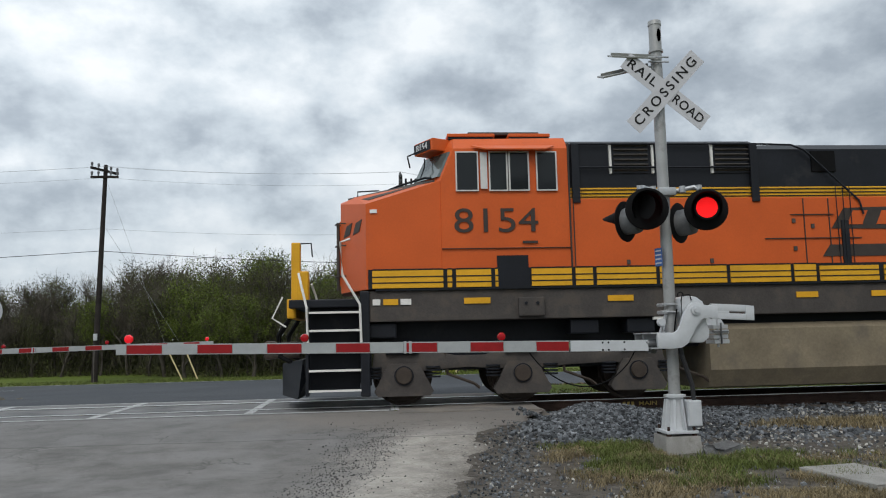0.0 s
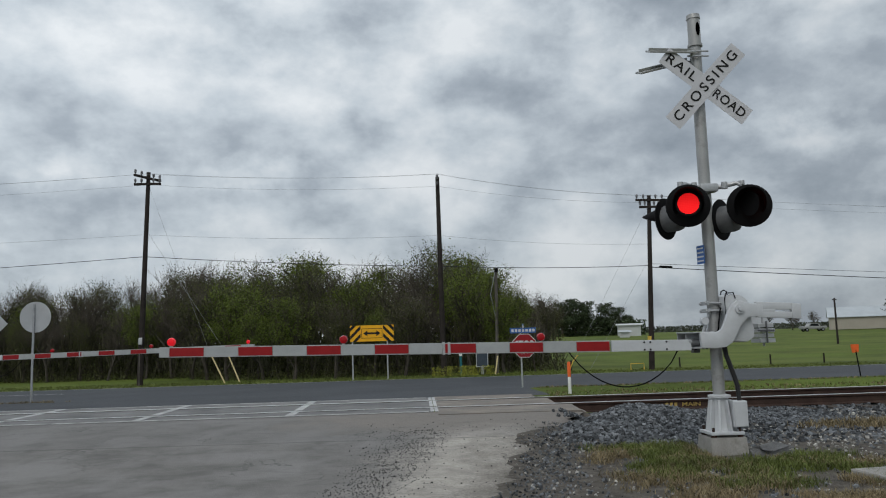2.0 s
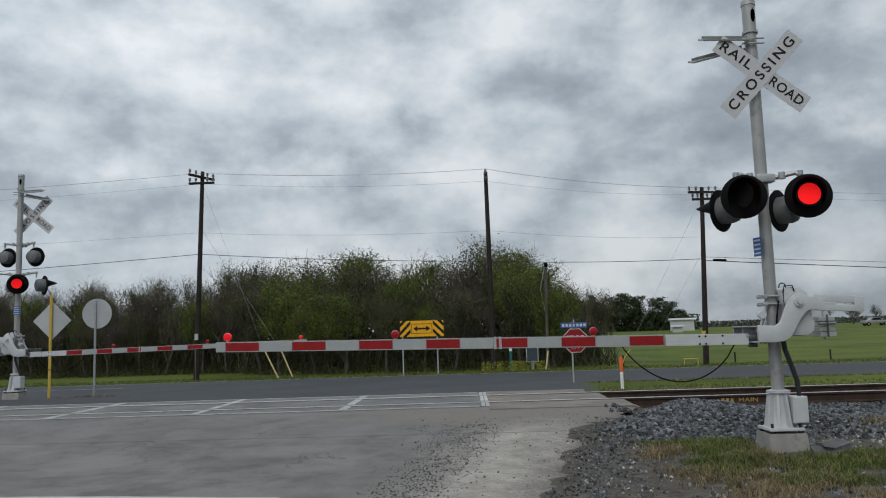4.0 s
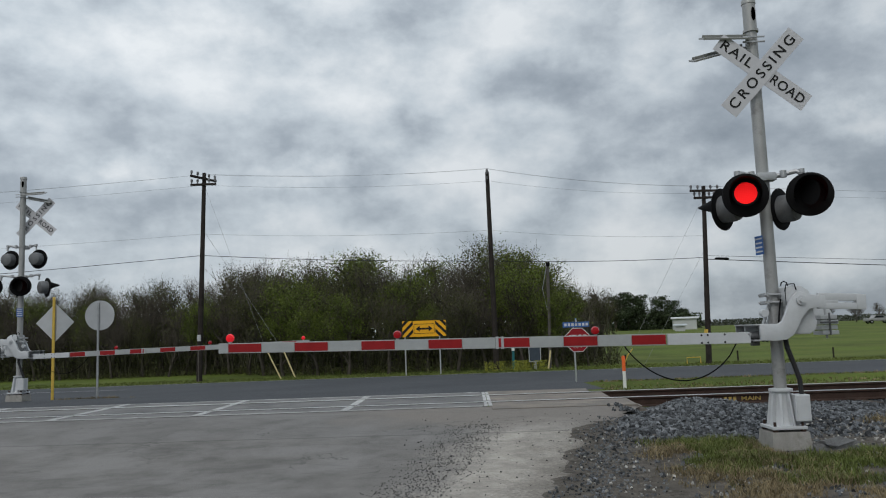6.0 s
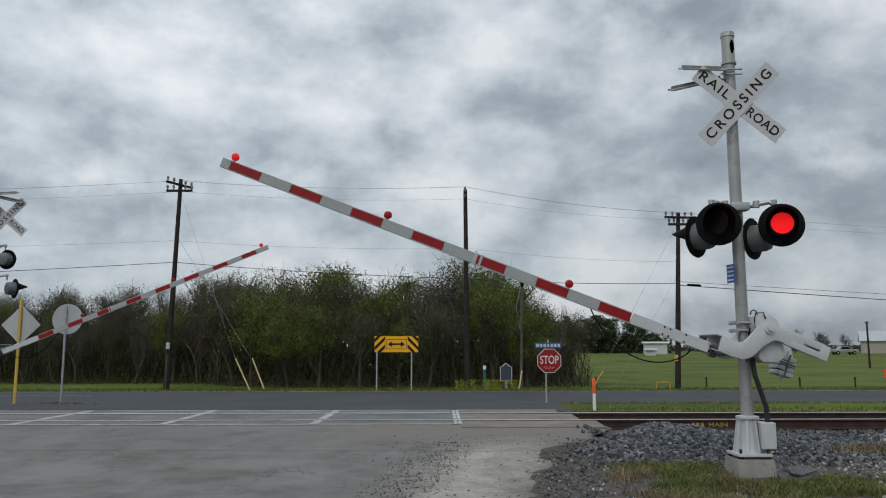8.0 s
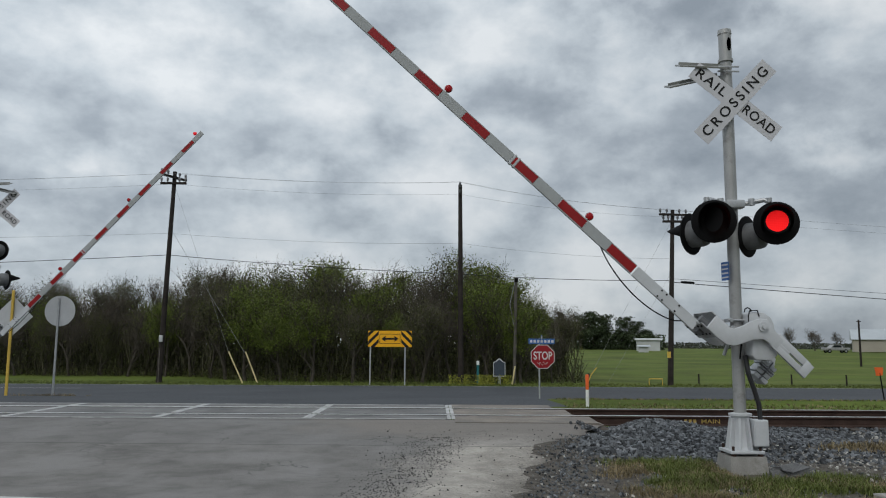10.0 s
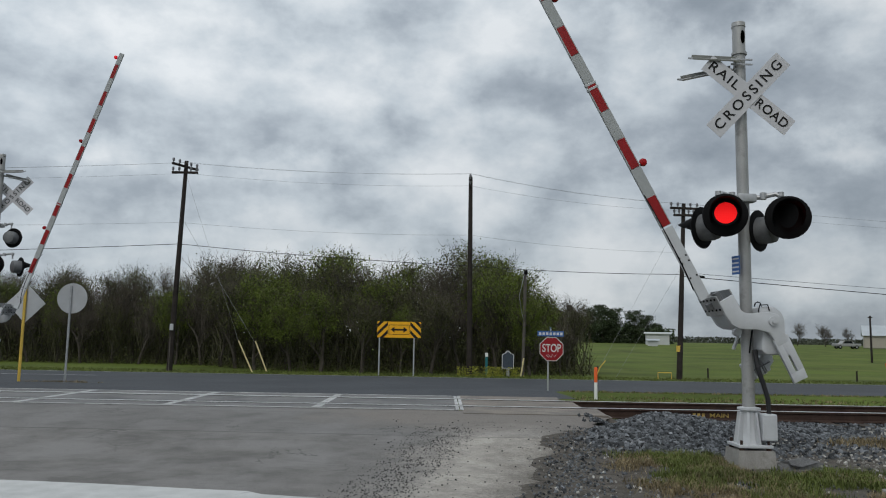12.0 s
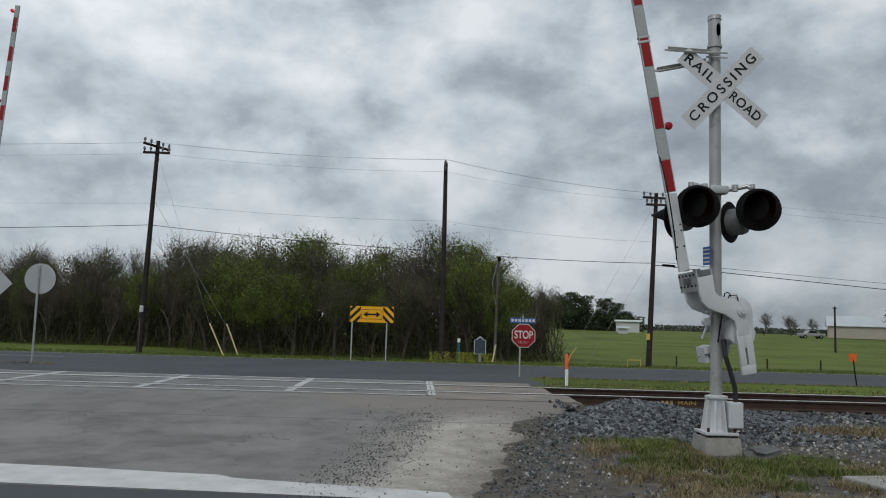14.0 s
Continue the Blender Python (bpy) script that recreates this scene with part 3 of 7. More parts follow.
def build_crossing():
    joints = [0.15, -2.25, -4.75, -7.25, -9.75, -12.25, -14.75]
    strips = [(12.98, 13.65), (13.91, 15.13), (15.37, 16.02)]
    surface = tagged(new("crossing_surface", bpy.data.meshes.new("crossing_surface")), "grey concrete panels of the level crossing between the rails", "crossing", kind="structure")
    bm = B()
    box(bm, (-9, 14.5, -0.19), (22, 3.06, 0.2))
    bm.to_mesh(surface.data); bm.free()
    surface.data.materials.append(M["asphalt_dark"])
    for a, b in zip(joints, joints[1:]):
        for y0, y1 in strips:
            bm = B()
            box(bm, ((a + b) / 2, (y0 + y1) / 2, -0.045), (a - b - 0.05, y1 - y0 - 0.012, 0.08), bevel=0.008)
            part("panel", bm, "concrete_panel", surface)
    for j in joints[:-1]:
        for y0, y1 in strips:
            for dx in (-0.036, 0.036):
                bm = B()
                box(bm, (j + dx, (y0 + y1) / 2, -0.003), (0.06, y1 - y0, 0.012))
                part("joint_strip", bm, "joint", surface, "pale worn joint strip")
    for y in (12.97, 16.03, 15.345):
        bm = B()
        box(bm, (-8.2, y, -0.004), (16.5, 0.045, 0.012))
        part("edge_strip", bm, "joint", surface, "pale worn edge strip")
    # asphalt fill between the panels and the end of the road
    for y0, y1 in ((12.5, 13.66), (13.86, 15.15), (15.36, 16.3)):
        bm = B()
        hull(bm, [(0.2, y0, -0.09), (0.2, y1, -0.09), (0.2, y0, -0.008), (0.2, y1, -0.008), (2.5 + (15 - y0) * 0.12, y0, -0.2), (2.6 + (15 - y1) * 0.12, y1, -0.2), (2.2 + (15 - y0) * 0.12, y0, -0.012), (2.4 + (15 - y1) * 0.12, y1, -0.012)])
        part("asphalt_fill", bm, "dirt_thin", surface)
    # rails
    for k, y in ((0, TRACK_Y - 0.755), (1, TRACK_Y + 0.755)):
        r = tagged(new("rail", None), "long steel rail with rusty web and polished head", "rail", "track rails")
        bm = B()
        prof = [(-0.07, -0.172), (0.07, -0.172), (0.07, -0.162), (0.012, -0.14), (0.009, -0.05), (0.034, -0.036), (0.036, -0.006), (-0.036, -0.006), (-0.034, -0.036), (-0.009, -0.05), (-0.012, -0.14), (-0.07, -0.162)]
        prism(bm, prof, 300, Matrix.Translation((-60, y, 0)) @ Matrix.Rotation(radians(-90), 4, "Z"))
        part("rail_web", bm, "rail", r)
        bm = B()
        box(bm, (90, y, -0.002), (300, 0.062, 0.008))
        part("rail_head", bm, "railhead", r, "polished running surface")
    tie = B()
    box(tie, (0, 0, 0), (0.23, 2.6, 0.17), bevel=0.012)
    me = bpy.data.meshes.new("tie"); tie.to_mesh(me); tie.free(); me.materials.append(M["tie"])
    ties = thing("railway_ties", Matrix(), "row of dark creosoted wooden railway ties", "railway tie")
    rnd = random.Random(4)
    for i in range(34):
        shared("tie", me, ties, pose(3.3 + i * 0.54 + rnd.uniform(-0.03, 0.03), TRACK_Y + rnd.uniform(-0.06, 0.03), -0.262, 0, 0, rnd.uniform(-1.5, 1.5)))
    plates = thing("tie_plates", Matrix(), "rusty steel tie plates under the near rail", "tie plate")
    bm = B(); box(bm, (0, 0, 0), (0.2, 0.3, 0.02), bevel=0.003)
    me = bpy.data.meshes.new("plate"); bm.to_mesh(me); bm.free(); me.materials.append(M["rail"])
    for i in range(16):
        shared("plate", me, plates, pose(3.3 + i * 0.54, TRACK_Y - 0.755, -0.176))


build_crossing()
def flat_patch(name, pts, mat, lift, label, category="road marking", z_of=None):
    f = z_of or (lambda x, y: profile(y))
    bm = B()
    vs = [bm.verts.new((x, y, f(x, y) + lift)) for x, y in pts]
    fc = bm.faces.new(vs)
    bmesh.ops.recalc_face_normals(bm, faces=[fc])
    if fc.normal.z < 0:
        fc.normal_flip()
    return tagged(part(name, bm, mat), label, category, kind="structure")


flat_patch("road_patch", [(-14, 7.0), (-3.9, 6.62), (-0.6, 6.36), (-0.9, 5.6), (-1.2, 2.0), (-14, 2.0)], "asphalt_dark", 0.0165, "newer dark asphalt before the stop line", "road")
stop_line = flat_patch("stop_line", [(-14, 7.88), (-4.4, 7.47), (-3.4, 7.36), (-2.4, 7.2), (-1.9, 7.14), (-1.75, 7.02), (-1.2, 6.9), (-0.3, 6.72), (0.15, 6.62), (0.2, 6.3), (-3.9, 6.66), (-14, 7.05)], "line", 0.019, "worn white painted stop line across the asphalt")


# ---- crossing signals ----
def lamp(parent, at, led_name_label="", lit=True):
    """Round signal lamp that faces -y: background disc, hood, housing and led board."""
    bm = B()
    lathe(bm, [(-0.03, 0.10), (-0.02, 0.17), (-0.005, 0.245), (0.012, 0.255), (0.016, 0.24), (0.016, 0.15), (0.05, 0.148), (0.05, 0.001)], (0, 0.0, 0), (0, 1, 0), 28)
    ob = part("lamp", bm, "black", parent, "round black signal lamp with hood", True, at)
    bm = B()
    n = 18
    rows = []
    for k in range(n + 1):
        a = radians(-35 + 250 * k / n)
        ln = 0.30 * smooth01(0.25 + 0.75 * (math.sin(a) + 0.6) / 1.6)
        rows.append((math.cos(a), math.sin(a), ln))
    inner = []
    for c, s, ln in rows:
        inner.append([bm.verts.new((c * r, y, s * r)) for r, y in ((0.168, 0.0), (0.178 if lit else 0.075, -ln), (0.172 if lit else 0.07, -ln), (0.16, 0.0))])
    for u, v in zip(inner, inner[1:]):
        for k in range(4):
            bm.faces.new((u[k], u[(k + 1) % 4], v[(k + 1) % 4], v[k]))
    bmesh.ops.recalc_face_normals(bm, faces=bm.faces)
    part("hood", bm, "black", ob, smooth=True)
    bm = B()
    lathe(bm, [(0.012, 0.165), (0.14, 0.165), (0.2, 0.15), (0.225, 0.09), (0.23, 0.001)], (0, 0, 0), (0, 1, 0), 24)
    part("housing", bm, "housing", ob, "grey cast lamp housing", True)
    bm = B()
    lathe(bm, [(0, 0.001), (0.006, 0.06), (0.012, 0.11), (0.02, 0.145), (0.03, 0.146), (0.03, 0.001)], (0, -0.02, 0), (0, 1, 0), 24)
    part("lens", bm, "dark_lens", ob, "dark red unlit lens", True)
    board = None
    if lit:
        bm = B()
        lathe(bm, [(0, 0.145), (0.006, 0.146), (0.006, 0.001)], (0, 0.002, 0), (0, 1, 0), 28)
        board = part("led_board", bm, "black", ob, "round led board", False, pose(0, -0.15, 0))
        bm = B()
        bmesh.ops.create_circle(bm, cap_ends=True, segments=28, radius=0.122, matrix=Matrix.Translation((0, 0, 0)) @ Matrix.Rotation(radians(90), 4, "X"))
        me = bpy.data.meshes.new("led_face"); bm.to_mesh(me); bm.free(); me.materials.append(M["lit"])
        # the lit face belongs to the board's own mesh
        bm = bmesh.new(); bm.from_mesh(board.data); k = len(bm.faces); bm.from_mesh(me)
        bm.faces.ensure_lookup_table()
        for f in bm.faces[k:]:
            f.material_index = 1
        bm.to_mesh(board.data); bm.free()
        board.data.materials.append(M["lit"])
    return ob, board


def crossbuck(parent, x, y, z, up=46.5, down=-39.5):
    for name, ang, words, dy in (("blade", down, ("RAIL", "ROAD"), 0.0), ("blade", up, ("CROSSING",), -0.008)):
        bm = B()
        box(bm, (0, 0, 0), (1.265, 0.004, 0.229), bevel=0.001)
        b = part(name, bm, "white_sign", parent, "white crossbuck blade with black lettering", False, pose(x, y + dy, z, 0, -ang, 0))
        if len(words) == 2:
            text_part("lettering", words[0], 0.165, "letter", b, pose(-0.37, -0.004, 0, 90, 0, 0), width=0.43, space=1.2, bold=0.012)
            text_part("lettering", words[1], 0.165, "letter", b, pose(0.355, -0.004, 0, 90, 0, 0), width=0.45, space=1.1, bold=0.012)
        else:
            text_part("lettering", words[0], 0.168, "letter", b, pose(0, -0.004, 0, 90, 0, 0), width=1.13, space=1.4, bold=0.012)


def gate_arm(parent, pivot, length, sx, lamps):
    """Gate arm that swings round the pivot; it points to -x (or +x with sx = -1)."""
    bm = B()
    neck = [(-0.478, -0.252), (-0.469, -0.438), (-0.312, -0.449), (-0.182, -0.437), (-0.104, -0.389), (-0.055, -0.311), (0.007, -0.197), (0.096, -0.104), (0.19, -0.094), (0.28, -0.098), (0.28, 0.047), (0.104, 0.062), (0.055, 0.084), (-0.015, 0.1), (-0.082, 0.05), (-0.139, -0.043), (-0.18, -0.152), (-0.226, -0.235), (-0.276, -0.262)]
    tail = ([(0.2, 0.075), (0.2, -0.012), (0.62, -0.03), (0.62, 0.05)], [(0.2, -0.032), (0.2, -0.106), (0.62, -0.128), (0.62, -0.054)], [(0.2, -0.005), (0.2, -0.045), (0.42, -0.052), (0.42, -0.012)], [(0.619, 0.05), (0.619, -0.128), (0.725, -0.133), (0.73, 0.036)])
    for y in (-0.05, 0.42):
        m = Matrix.Translation((0, y, 0))
        prism(bm, [(sx * a, b) for a, b in neck], 0.06, m, 0.014)
        if y < 0:
            for pts in tail:
                prism(bm, [(sx * a, b) for a, b in pts], 0.053, Matrix.Translation((0, y + 0.0035, 0)), 0.008)
        else:
            prism(bm, [(sx * a, b) for a, b in ((0.2, 0.04), (0.5, -0.05), (0.58, -0.2), (0.36, -0.2), (0.2, -0.1))], 0.06, m, 0.012)
    rod(bm, (0, -0.075, 0), (0, 0.5, 0), 0.055, seg=18)
    rod(bm, (0, -0.1, 0), (0, -0.06, 0), 0.028, seg=8)
    lever = part("gate_lever", bm, "cast", parent, "cast swing levers with slotted tail", True, pose(*pivot))
    mechanism(parent, lever, sx, pivot)
    bm = B()
    for z in (-0.262, -0.438):
        box(bm, (sx * -0.43, 0.27, z), (0.24, 0.62, 0.016), bevel=0.004)
    box(bm, (sx * -0.325, 0.27, -0.35), (0.014, 0.56, 0.17), bevel=0.004)
    box(bm, (sx * -0.43, 0.565, -0.35), (0.22, 0.014, 0.17), bevel=0.004)
    bracket = part("lever_bracket", bm, "zinc", lever, "galvanised cross bracket")
    for x in (-0.51, -0.38):
        for y in (0.03, 0.15, 0.28, 0.4, 0.52):
            bm = B(); rod(bm, (sx * x, y, -0.458), (sx * x, y, -0.444), 0.014, seg=6); part("bracket_bolt", bm, "black", bracket)
    bm = B(); box(bm, (sx * -0.44, 0.24, -0.47), (0.08, 0.1, 0.06), bevel=0.01); part("latch_block", bm, "housing", bracket)
    bm = B(); rod(bm, (sx * -0.57, 0.1, -0.38), (sx * -0.4, 0.1, -0.375), 0.045, seg=12); part("hinge_barrel", bm, "housing", bracket, "dark hinge barrel of the arm", True)
    tilt = 0.9
    def along(u, w=0.0):
        return (-sx * u, 0.02, -0.40 + (u - 0.7) * math.tan(radians(tilt)) + w)
    bm = B()
    a, b = along(0.57), along(1.5)
    prism(bm, [(a[0], a[2] - 0.062), (b[0], b[2] - 0.064), (b[0], b[2] + 0.064), (a[0], a[2] + 0.062)], 0.05, Matrix.Translation((0, 0.0, 0)), 0.004)
    arm = part("gate_arm", bm, "cast", parent, "red and white striped crossing gate arm", False, pose(*pivot))
    for u in (0.86, 1.05, 1.12):
        for dz in (-0.04, 0.045):
            bm = B()
            rod(bm, (-sx * u, -0.006, -0.40 + dz), (-sx * u, 0.002, -0.40 + dz), 0.012, seg=6)
            part("bolt", bm, "black", arm)
    # coil spring and pin that hold the arm's foot in the bracket
    bm = B()
    tube(bm, [(-sx * (0.7 + 0.004 * k), 0.1 + 0.032 * math.cos(k * 1.05), -0.4 + 0.032 * math.sin(k * 1.05)) for k in range(37)], 0.006, 5)
    part("spring", bm, "black", arm, "black coil spring", True)
    bm = B(); rod(bm, (-sx * 0.58, -0.02, -0.36), (-sx * 0.58, 0.14, -0.36), 0.016, seg=8); part("hinge_pin", bm, "zinc", arm)
    def piece(name, u0, u1, mat, tall=1.0, proud=0.0):
        h0, h1 = (0.135 - 0.003 * u0) * tall, (0.135 - 0.003 * u1) * tall
        bm = B()
        a, b = along(u0), along(u1)
        prism(bm, [(a[0], a[2] - h0 / 2), (b[0], b[2] - h1 / 2), (b[0], b[2] + h1 / 2), (a[0], a[2] + h0 / 2)], 0.045 + 2 * proud, Matrix.Translation((0, -proud, 0)), 0.003)
        part(name, bm, mat, arm)
    # the pale core shows as a narrow border above and below each red sheet
    u = 1.52
    while u < length - 0.05:
        end = min(u + 0.388, length)
        piece("white_stripe", u, end, "arm_white")
        piece("red_stripe", u + 0.003, end - 0.003, "arm_red", 0.82, 0.003)
        if u + 0.39 < length:
            piece("white_stripe", u + 0.39, u + 0.768 if u + 0.77 < length else length, "arm_white")
        u += 0.77
    # clamp where the two lengths of the arm are joined
    for v in (3.37, 3.43):
        bm = B(); box(bm, (along(v)[0], 0.022, along(v)[2]), (0.03, 0.056, 0.14), bevel=0.003); part("splice_band", bm, "zinc", arm)
    for i, v in enumerate(lamps):
        p = Vector(along(v, 0.115))
        bm = B()
        lathe(bm, [(0, 0.012), (0.008, 0.04), (0.04, 0.05), (0.075, 0.04), (0.085, 0.012)], p - Vector((0, 0.042, 0)), p + Vector((0, 1, 0)), 16)
        part("arm_lamp", bm, "lit_small" if i == len(lamps) - 1 else "red_lens", arm, "round red gate arm lamp", True)
        bm = B()
        rod(bm, p - Vector((0, 0, 0.06)), p - Vector((0, 0, 0.03)), 0.02, seg=8)
        part("lamp_bracket", bm, "zinc", arm)
    # lamp cable slung under the arm
    bm = B()
    a, b = Vector((-sx * 0.72, 0.05, -0.46)), Vector((-sx * 2.05, 0.02, -0.33))
    pts = []
    for i in range(17):
        t = i / 16
        pts.append((b - a) * t + Vector((0, 0, -0.46 * (1 - (2 * t - 1) ** 2) ** 0.8)))
    tube(bm, pts, 0.008, 5)
    cable = part("lamp_cable", bm, "black", arm, "slack black lamp cable", True, Matrix.Translation(a))
    return lever, arm, cable


def base_casting(parent):
    bm = B()
    hull(bm, [(x, y, z) for z, s in ((-0.06, 0.225), (0.2, 0.205)) for x in (-s, s) for y in (-s, s)])
    part("footing", bm, "concrete", parent, "square concrete footing")
    bm = B()
    box(bm, (0, 0, 0.245), (0.39, 0.39, 0.035), bevel=0.008)
    lathe(bm, [(0, 0.13), (0.05, 0.11), (0.30, 0.09), (0.38, 0.10), (0.385, 0.13), (0.41, 0.13), (0.42, 0.08)], (0, 0, 0.26), (0, 0, 1), 16)
    part("base_casting", bm, "cast", parent, "ribbed cast mast base", True)
    for a in range(0, 360, 45):
        bm = B()
        m = Matrix.Rotation(radians(a + 20), 4, "Z")
        v = [m @ Vector(p) for p in ((0.08, -0.012, 0.26), (0.178, -0.012, 0.26), (0.125, -0.012, 0.62), (0.08, -0.012, 0.62), (0.08, 0.012, 0.26), (0.178, 0.012, 0.26), (0.125, 0.012, 0.62), (0.08, 0.012, 0.62))]
        hull(bm, v)
        part("base_rib", bm, "cast", parent)
    bm = B()
    box(bm, (0.165, -0.1, 0.46), (0.17, 0.18, 0.30), bevel=0.012)
    box(bm, (0.165, -0.195, 0.46), (0.15, 0.012, 0.28), bevel=0.004)
    part("junction_box", bm, "cast", parent, "grey junction box")
    for sx in (-1, 1):
        for sy in (-1, 1):
            bm = B()
            rod(bm, (sx * 0.155, sy * 0.155, 0.19), (sx * 0.155, sy * 0.155, 0.31), 0.016, seg=6)
            rod(bm, (sx * 0.155, sy * 0.155, 0.2), (sx * 0.155, sy * 0.155, 0.228), 0.032, seg=6)
            part("anchor_bolt", bm, "rail", parent)


def mechanism(parent, lever, sx, pivot):
    """The case and plates turn with the lever; clamps, cables and conduit stay on the mast."""
    z = pivot[2] - 0.03
    bm = B()
    prof = [(-0.13, 0.15), (-0.05, 0.178), (0.06, 0.165), (0.135, 0.11), (0.172, 0.02), (0.175, -0.16), (0.205, -0.24), (0.19, -0.33), (0.12, -0.385), (-0.06, -0.385), (-0.11, -0.33), (-0.1, -0.22), (-0.09, -0.1), (-0.13, 0.02)]
    prism(bm, [(sx * a, b) for a, b in prof], 0.36, Matrix.Translation((0, 0.03, pivot[2])) @ Matrix.Translation((pivot[0], pivot[1], 0)), 0.03)
    case = part("mechanism_case", bm, "cast", parent, "rounded cast gate mechanism case", True)
    bm = B()
    tube(bm, [(pivot[0] + sx * a, pivot[1] + 0.02, pivot[2] + b) for a, b in ((-0.135, -0.1), (-0.137, 0.12), (-0.12, 0.185), (-0.03, 0.19), (-0.01, 0.12))], 0.007, 6)
    tube(bm, [(pivot[0] + sx * a, pivot[1] + 0.1, pivot[2] + b) for a, b in ((-0.15, 0.17), (-0.14, 0.21), (-0.11, 0.225), (-0.08, 0.21), (-0.07, 0.17))], 0.007, 6)
    part("case_wire", bm, "black", case, "thin black wire over the case", True)
    for k in range(4):
        bm = B(); box(bm, (sx * (0.45 + 0.012 * (k % 2)), 0.42, -0.2 - 0.06 * k), (0.19, 0.26, 0.05), bevel=0.006); part("counterweight_plate", bm, "cast", lever)
    bm = B(); rod(bm, (sx * 0.47, 0.42, -0.1), (sx * 0.47, 0.42, -0.45), 0.014, seg=8); part("weight_rod", bm, "zinc", lever)
    bm = B()
    box(bm, (sx * 0.45, 0.275, -0.28), (0.012, 0.03, 0.26), bevel=0.002)
    rod(bm, (sx * 0.34, 0.27, -0.26), (sx * 0.54, 0.27, -0.26), 0.01, seg=6)
    part("weight_clamp", bm, "housing", lever, "dark clamp bolt and strap")
    for dz in (0.02, 0.11):
        for y in (-0.09, 0.09):
            bm = B(); rod(bm, (-0.13, y, z + dz), (0.16, y, z + dz), 0.014, seg=8); part("clamp_bolt", bm, "zinc", parent)
        bm = B(); box(bm, (sx * -0.1, 0, z + dz), (0.03, 0.24, 0.045), bevel=0.004); part("mast_clamp", bm, "zinc", parent)
    bm = B(); rod(bm, (sx * -0.17, -0.02, z - 0.3), (sx * -0.05, -0.05, z + 0.05), 0.02, seg=8); part("clamp_strut", bm, "zinc", parent)
    bm = B(); rod(bm, (sx * -0.14, -0.1, z - 0.1), (sx * -0.14, -0.02, z - 0.1), 0.045, seg=12); part("clamp_knob", bm, "cast", parent)
    bm = B()
    tube(bm, [(-0.03, -0.14, z - 0.34), (-0.02, -0.2, z - 0.1), (0.02, -0.17, z + 0.05)], 0.010, 6)
    part("case_cable", bm, "black", parent, smooth=True)
    bm = B()
    tube(bm, [(0.05, -0.1, z - 0.3), (0.06, -0.14, z - 0.5), (0.12, -0.13, z - 0.68), (0.18, -0.11, z - 0.86), (0.19, -0.11, 0.60)], 0.028, 8)
    part("conduit", bm, "wire", parent, "dark flexible conduit", True)


def mast_common(parent, top, cap=0.41):
    bm = B()
    rod(bm, (0, 0, 0.5), (0, 0, top - cap), 0.07, seg=20)
    part("mast", bm, "silver", parent, "silver painted steel mast", True)
    bm = B()
    lathe(bm, [(0, 0.09), (0.03, 0.09), (0.035, 0.076), (cap - 0.06, 0.076), (cap - 0.055, 0.084), (cap, 0.08), (cap + 0.01, 0.001)], (0, 0, top - cap), (0, 0, top + 1), 20)
    bell = part("mast_cap", bm, "silver", parent, "bell housing on the mast top", True)
    bm = B()
    for x in (-1, 1):
        hull(bm, [(0.02 + 0.032 * math.cos(a) * 0.8, -0.079, top - 0.2 + 0.085 * math.sin(a)) for a in [k * math.tau / 12 for k in range(12)]] + [(0.02 + 0.032 * math.cos(a) * 0.8, -0.05, top - 0.2 + 0.085 * math.sin(a)) for a in [k * math.tau / 12 for k in range(12)]])
    part("bell_opening", bm, "black", bell)


def wing_plates(parent, z, sx):
    for dz, a, dy, ln in ((0.0, 2, -0.06, 0.56), (-0.05, -13, 0.1, 0.66)):
        bm = B()
        box(bm, (sx * -ln / 2, 0, 0), (ln, 0.2, 0.022), bevel=0.004)
        box(bm, (sx * -ln / 2, 0, 0.02), (ln * 0.96, 0.012, 0.05), bevel=0.003)
        part("wing_plate", bm, "silver", parent, "flat grey metal plate bracketed to the mast", False, pose(sx * -0.06, dy, z + dz, 22, sx * a, 0))
    bm = B()
    rod(bm, (-0.14, -0.1, z), (0.12, -0.1, z), 0.012, seg=6)
    rod(bm, (-0.14, -0.1, z - 0.06), (0.12, -0.1, z - 0.06), 0.012, seg=6)
    part("plate_clamp", bm, "zinc", parent)


def crossarm(parent, z, half, y=-0.1):
    bm = B()
    tube(bm, [(-half, y - 0.1, z - 0.1), (-half, y - 0.1, z - 0.01), (-half + 0.05, y - 0.08, z + 0.03), (-0.15, y, z), (0.15, y, z), (half - 0.05, y - 0.08, z + 0.03), (half, y - 0.1, z - 0.01), (half, y - 0.1, z - 0.1)], 0.028, 10)
    box(bm, (0, y + 0.02, z - 0.01), (0.22, 0.14, 0.10), bevel=0.02)
    for s in (-1, 1):
        rod(bm, (s * half, y - 0.1, z + 0.0), (s * half, y - 0.1, z + 0.05), 0.035, seg=10)
        rod(bm, (s * half * 0.5, y - 0.04, z - 0.03), (s * half * 0.5, y - 0.04, z + 0.05), 0.038, seg=10)
    part("crossarm", bm, "zinc", parent, "galvanised lamp crossarm", True)


def notice(parent, x, y, z, rz):
    bm = B()
    box(bm, (0, 0, 0), (0.15, 0.004, 0.22), bevel=0.001)
    p = part("notice_plate", bm, "blue_sign", parent, "small blue and white notice plate", False, pose(x, y, z, 0, 0, rz))
    for k in range(4):
        bm = B()
        box(bm, (0, -0.004, 0.075 - 0.05 * k), (0.12, 0.003, 0.018))
        part("text_bar", bm, "white_letter", p)


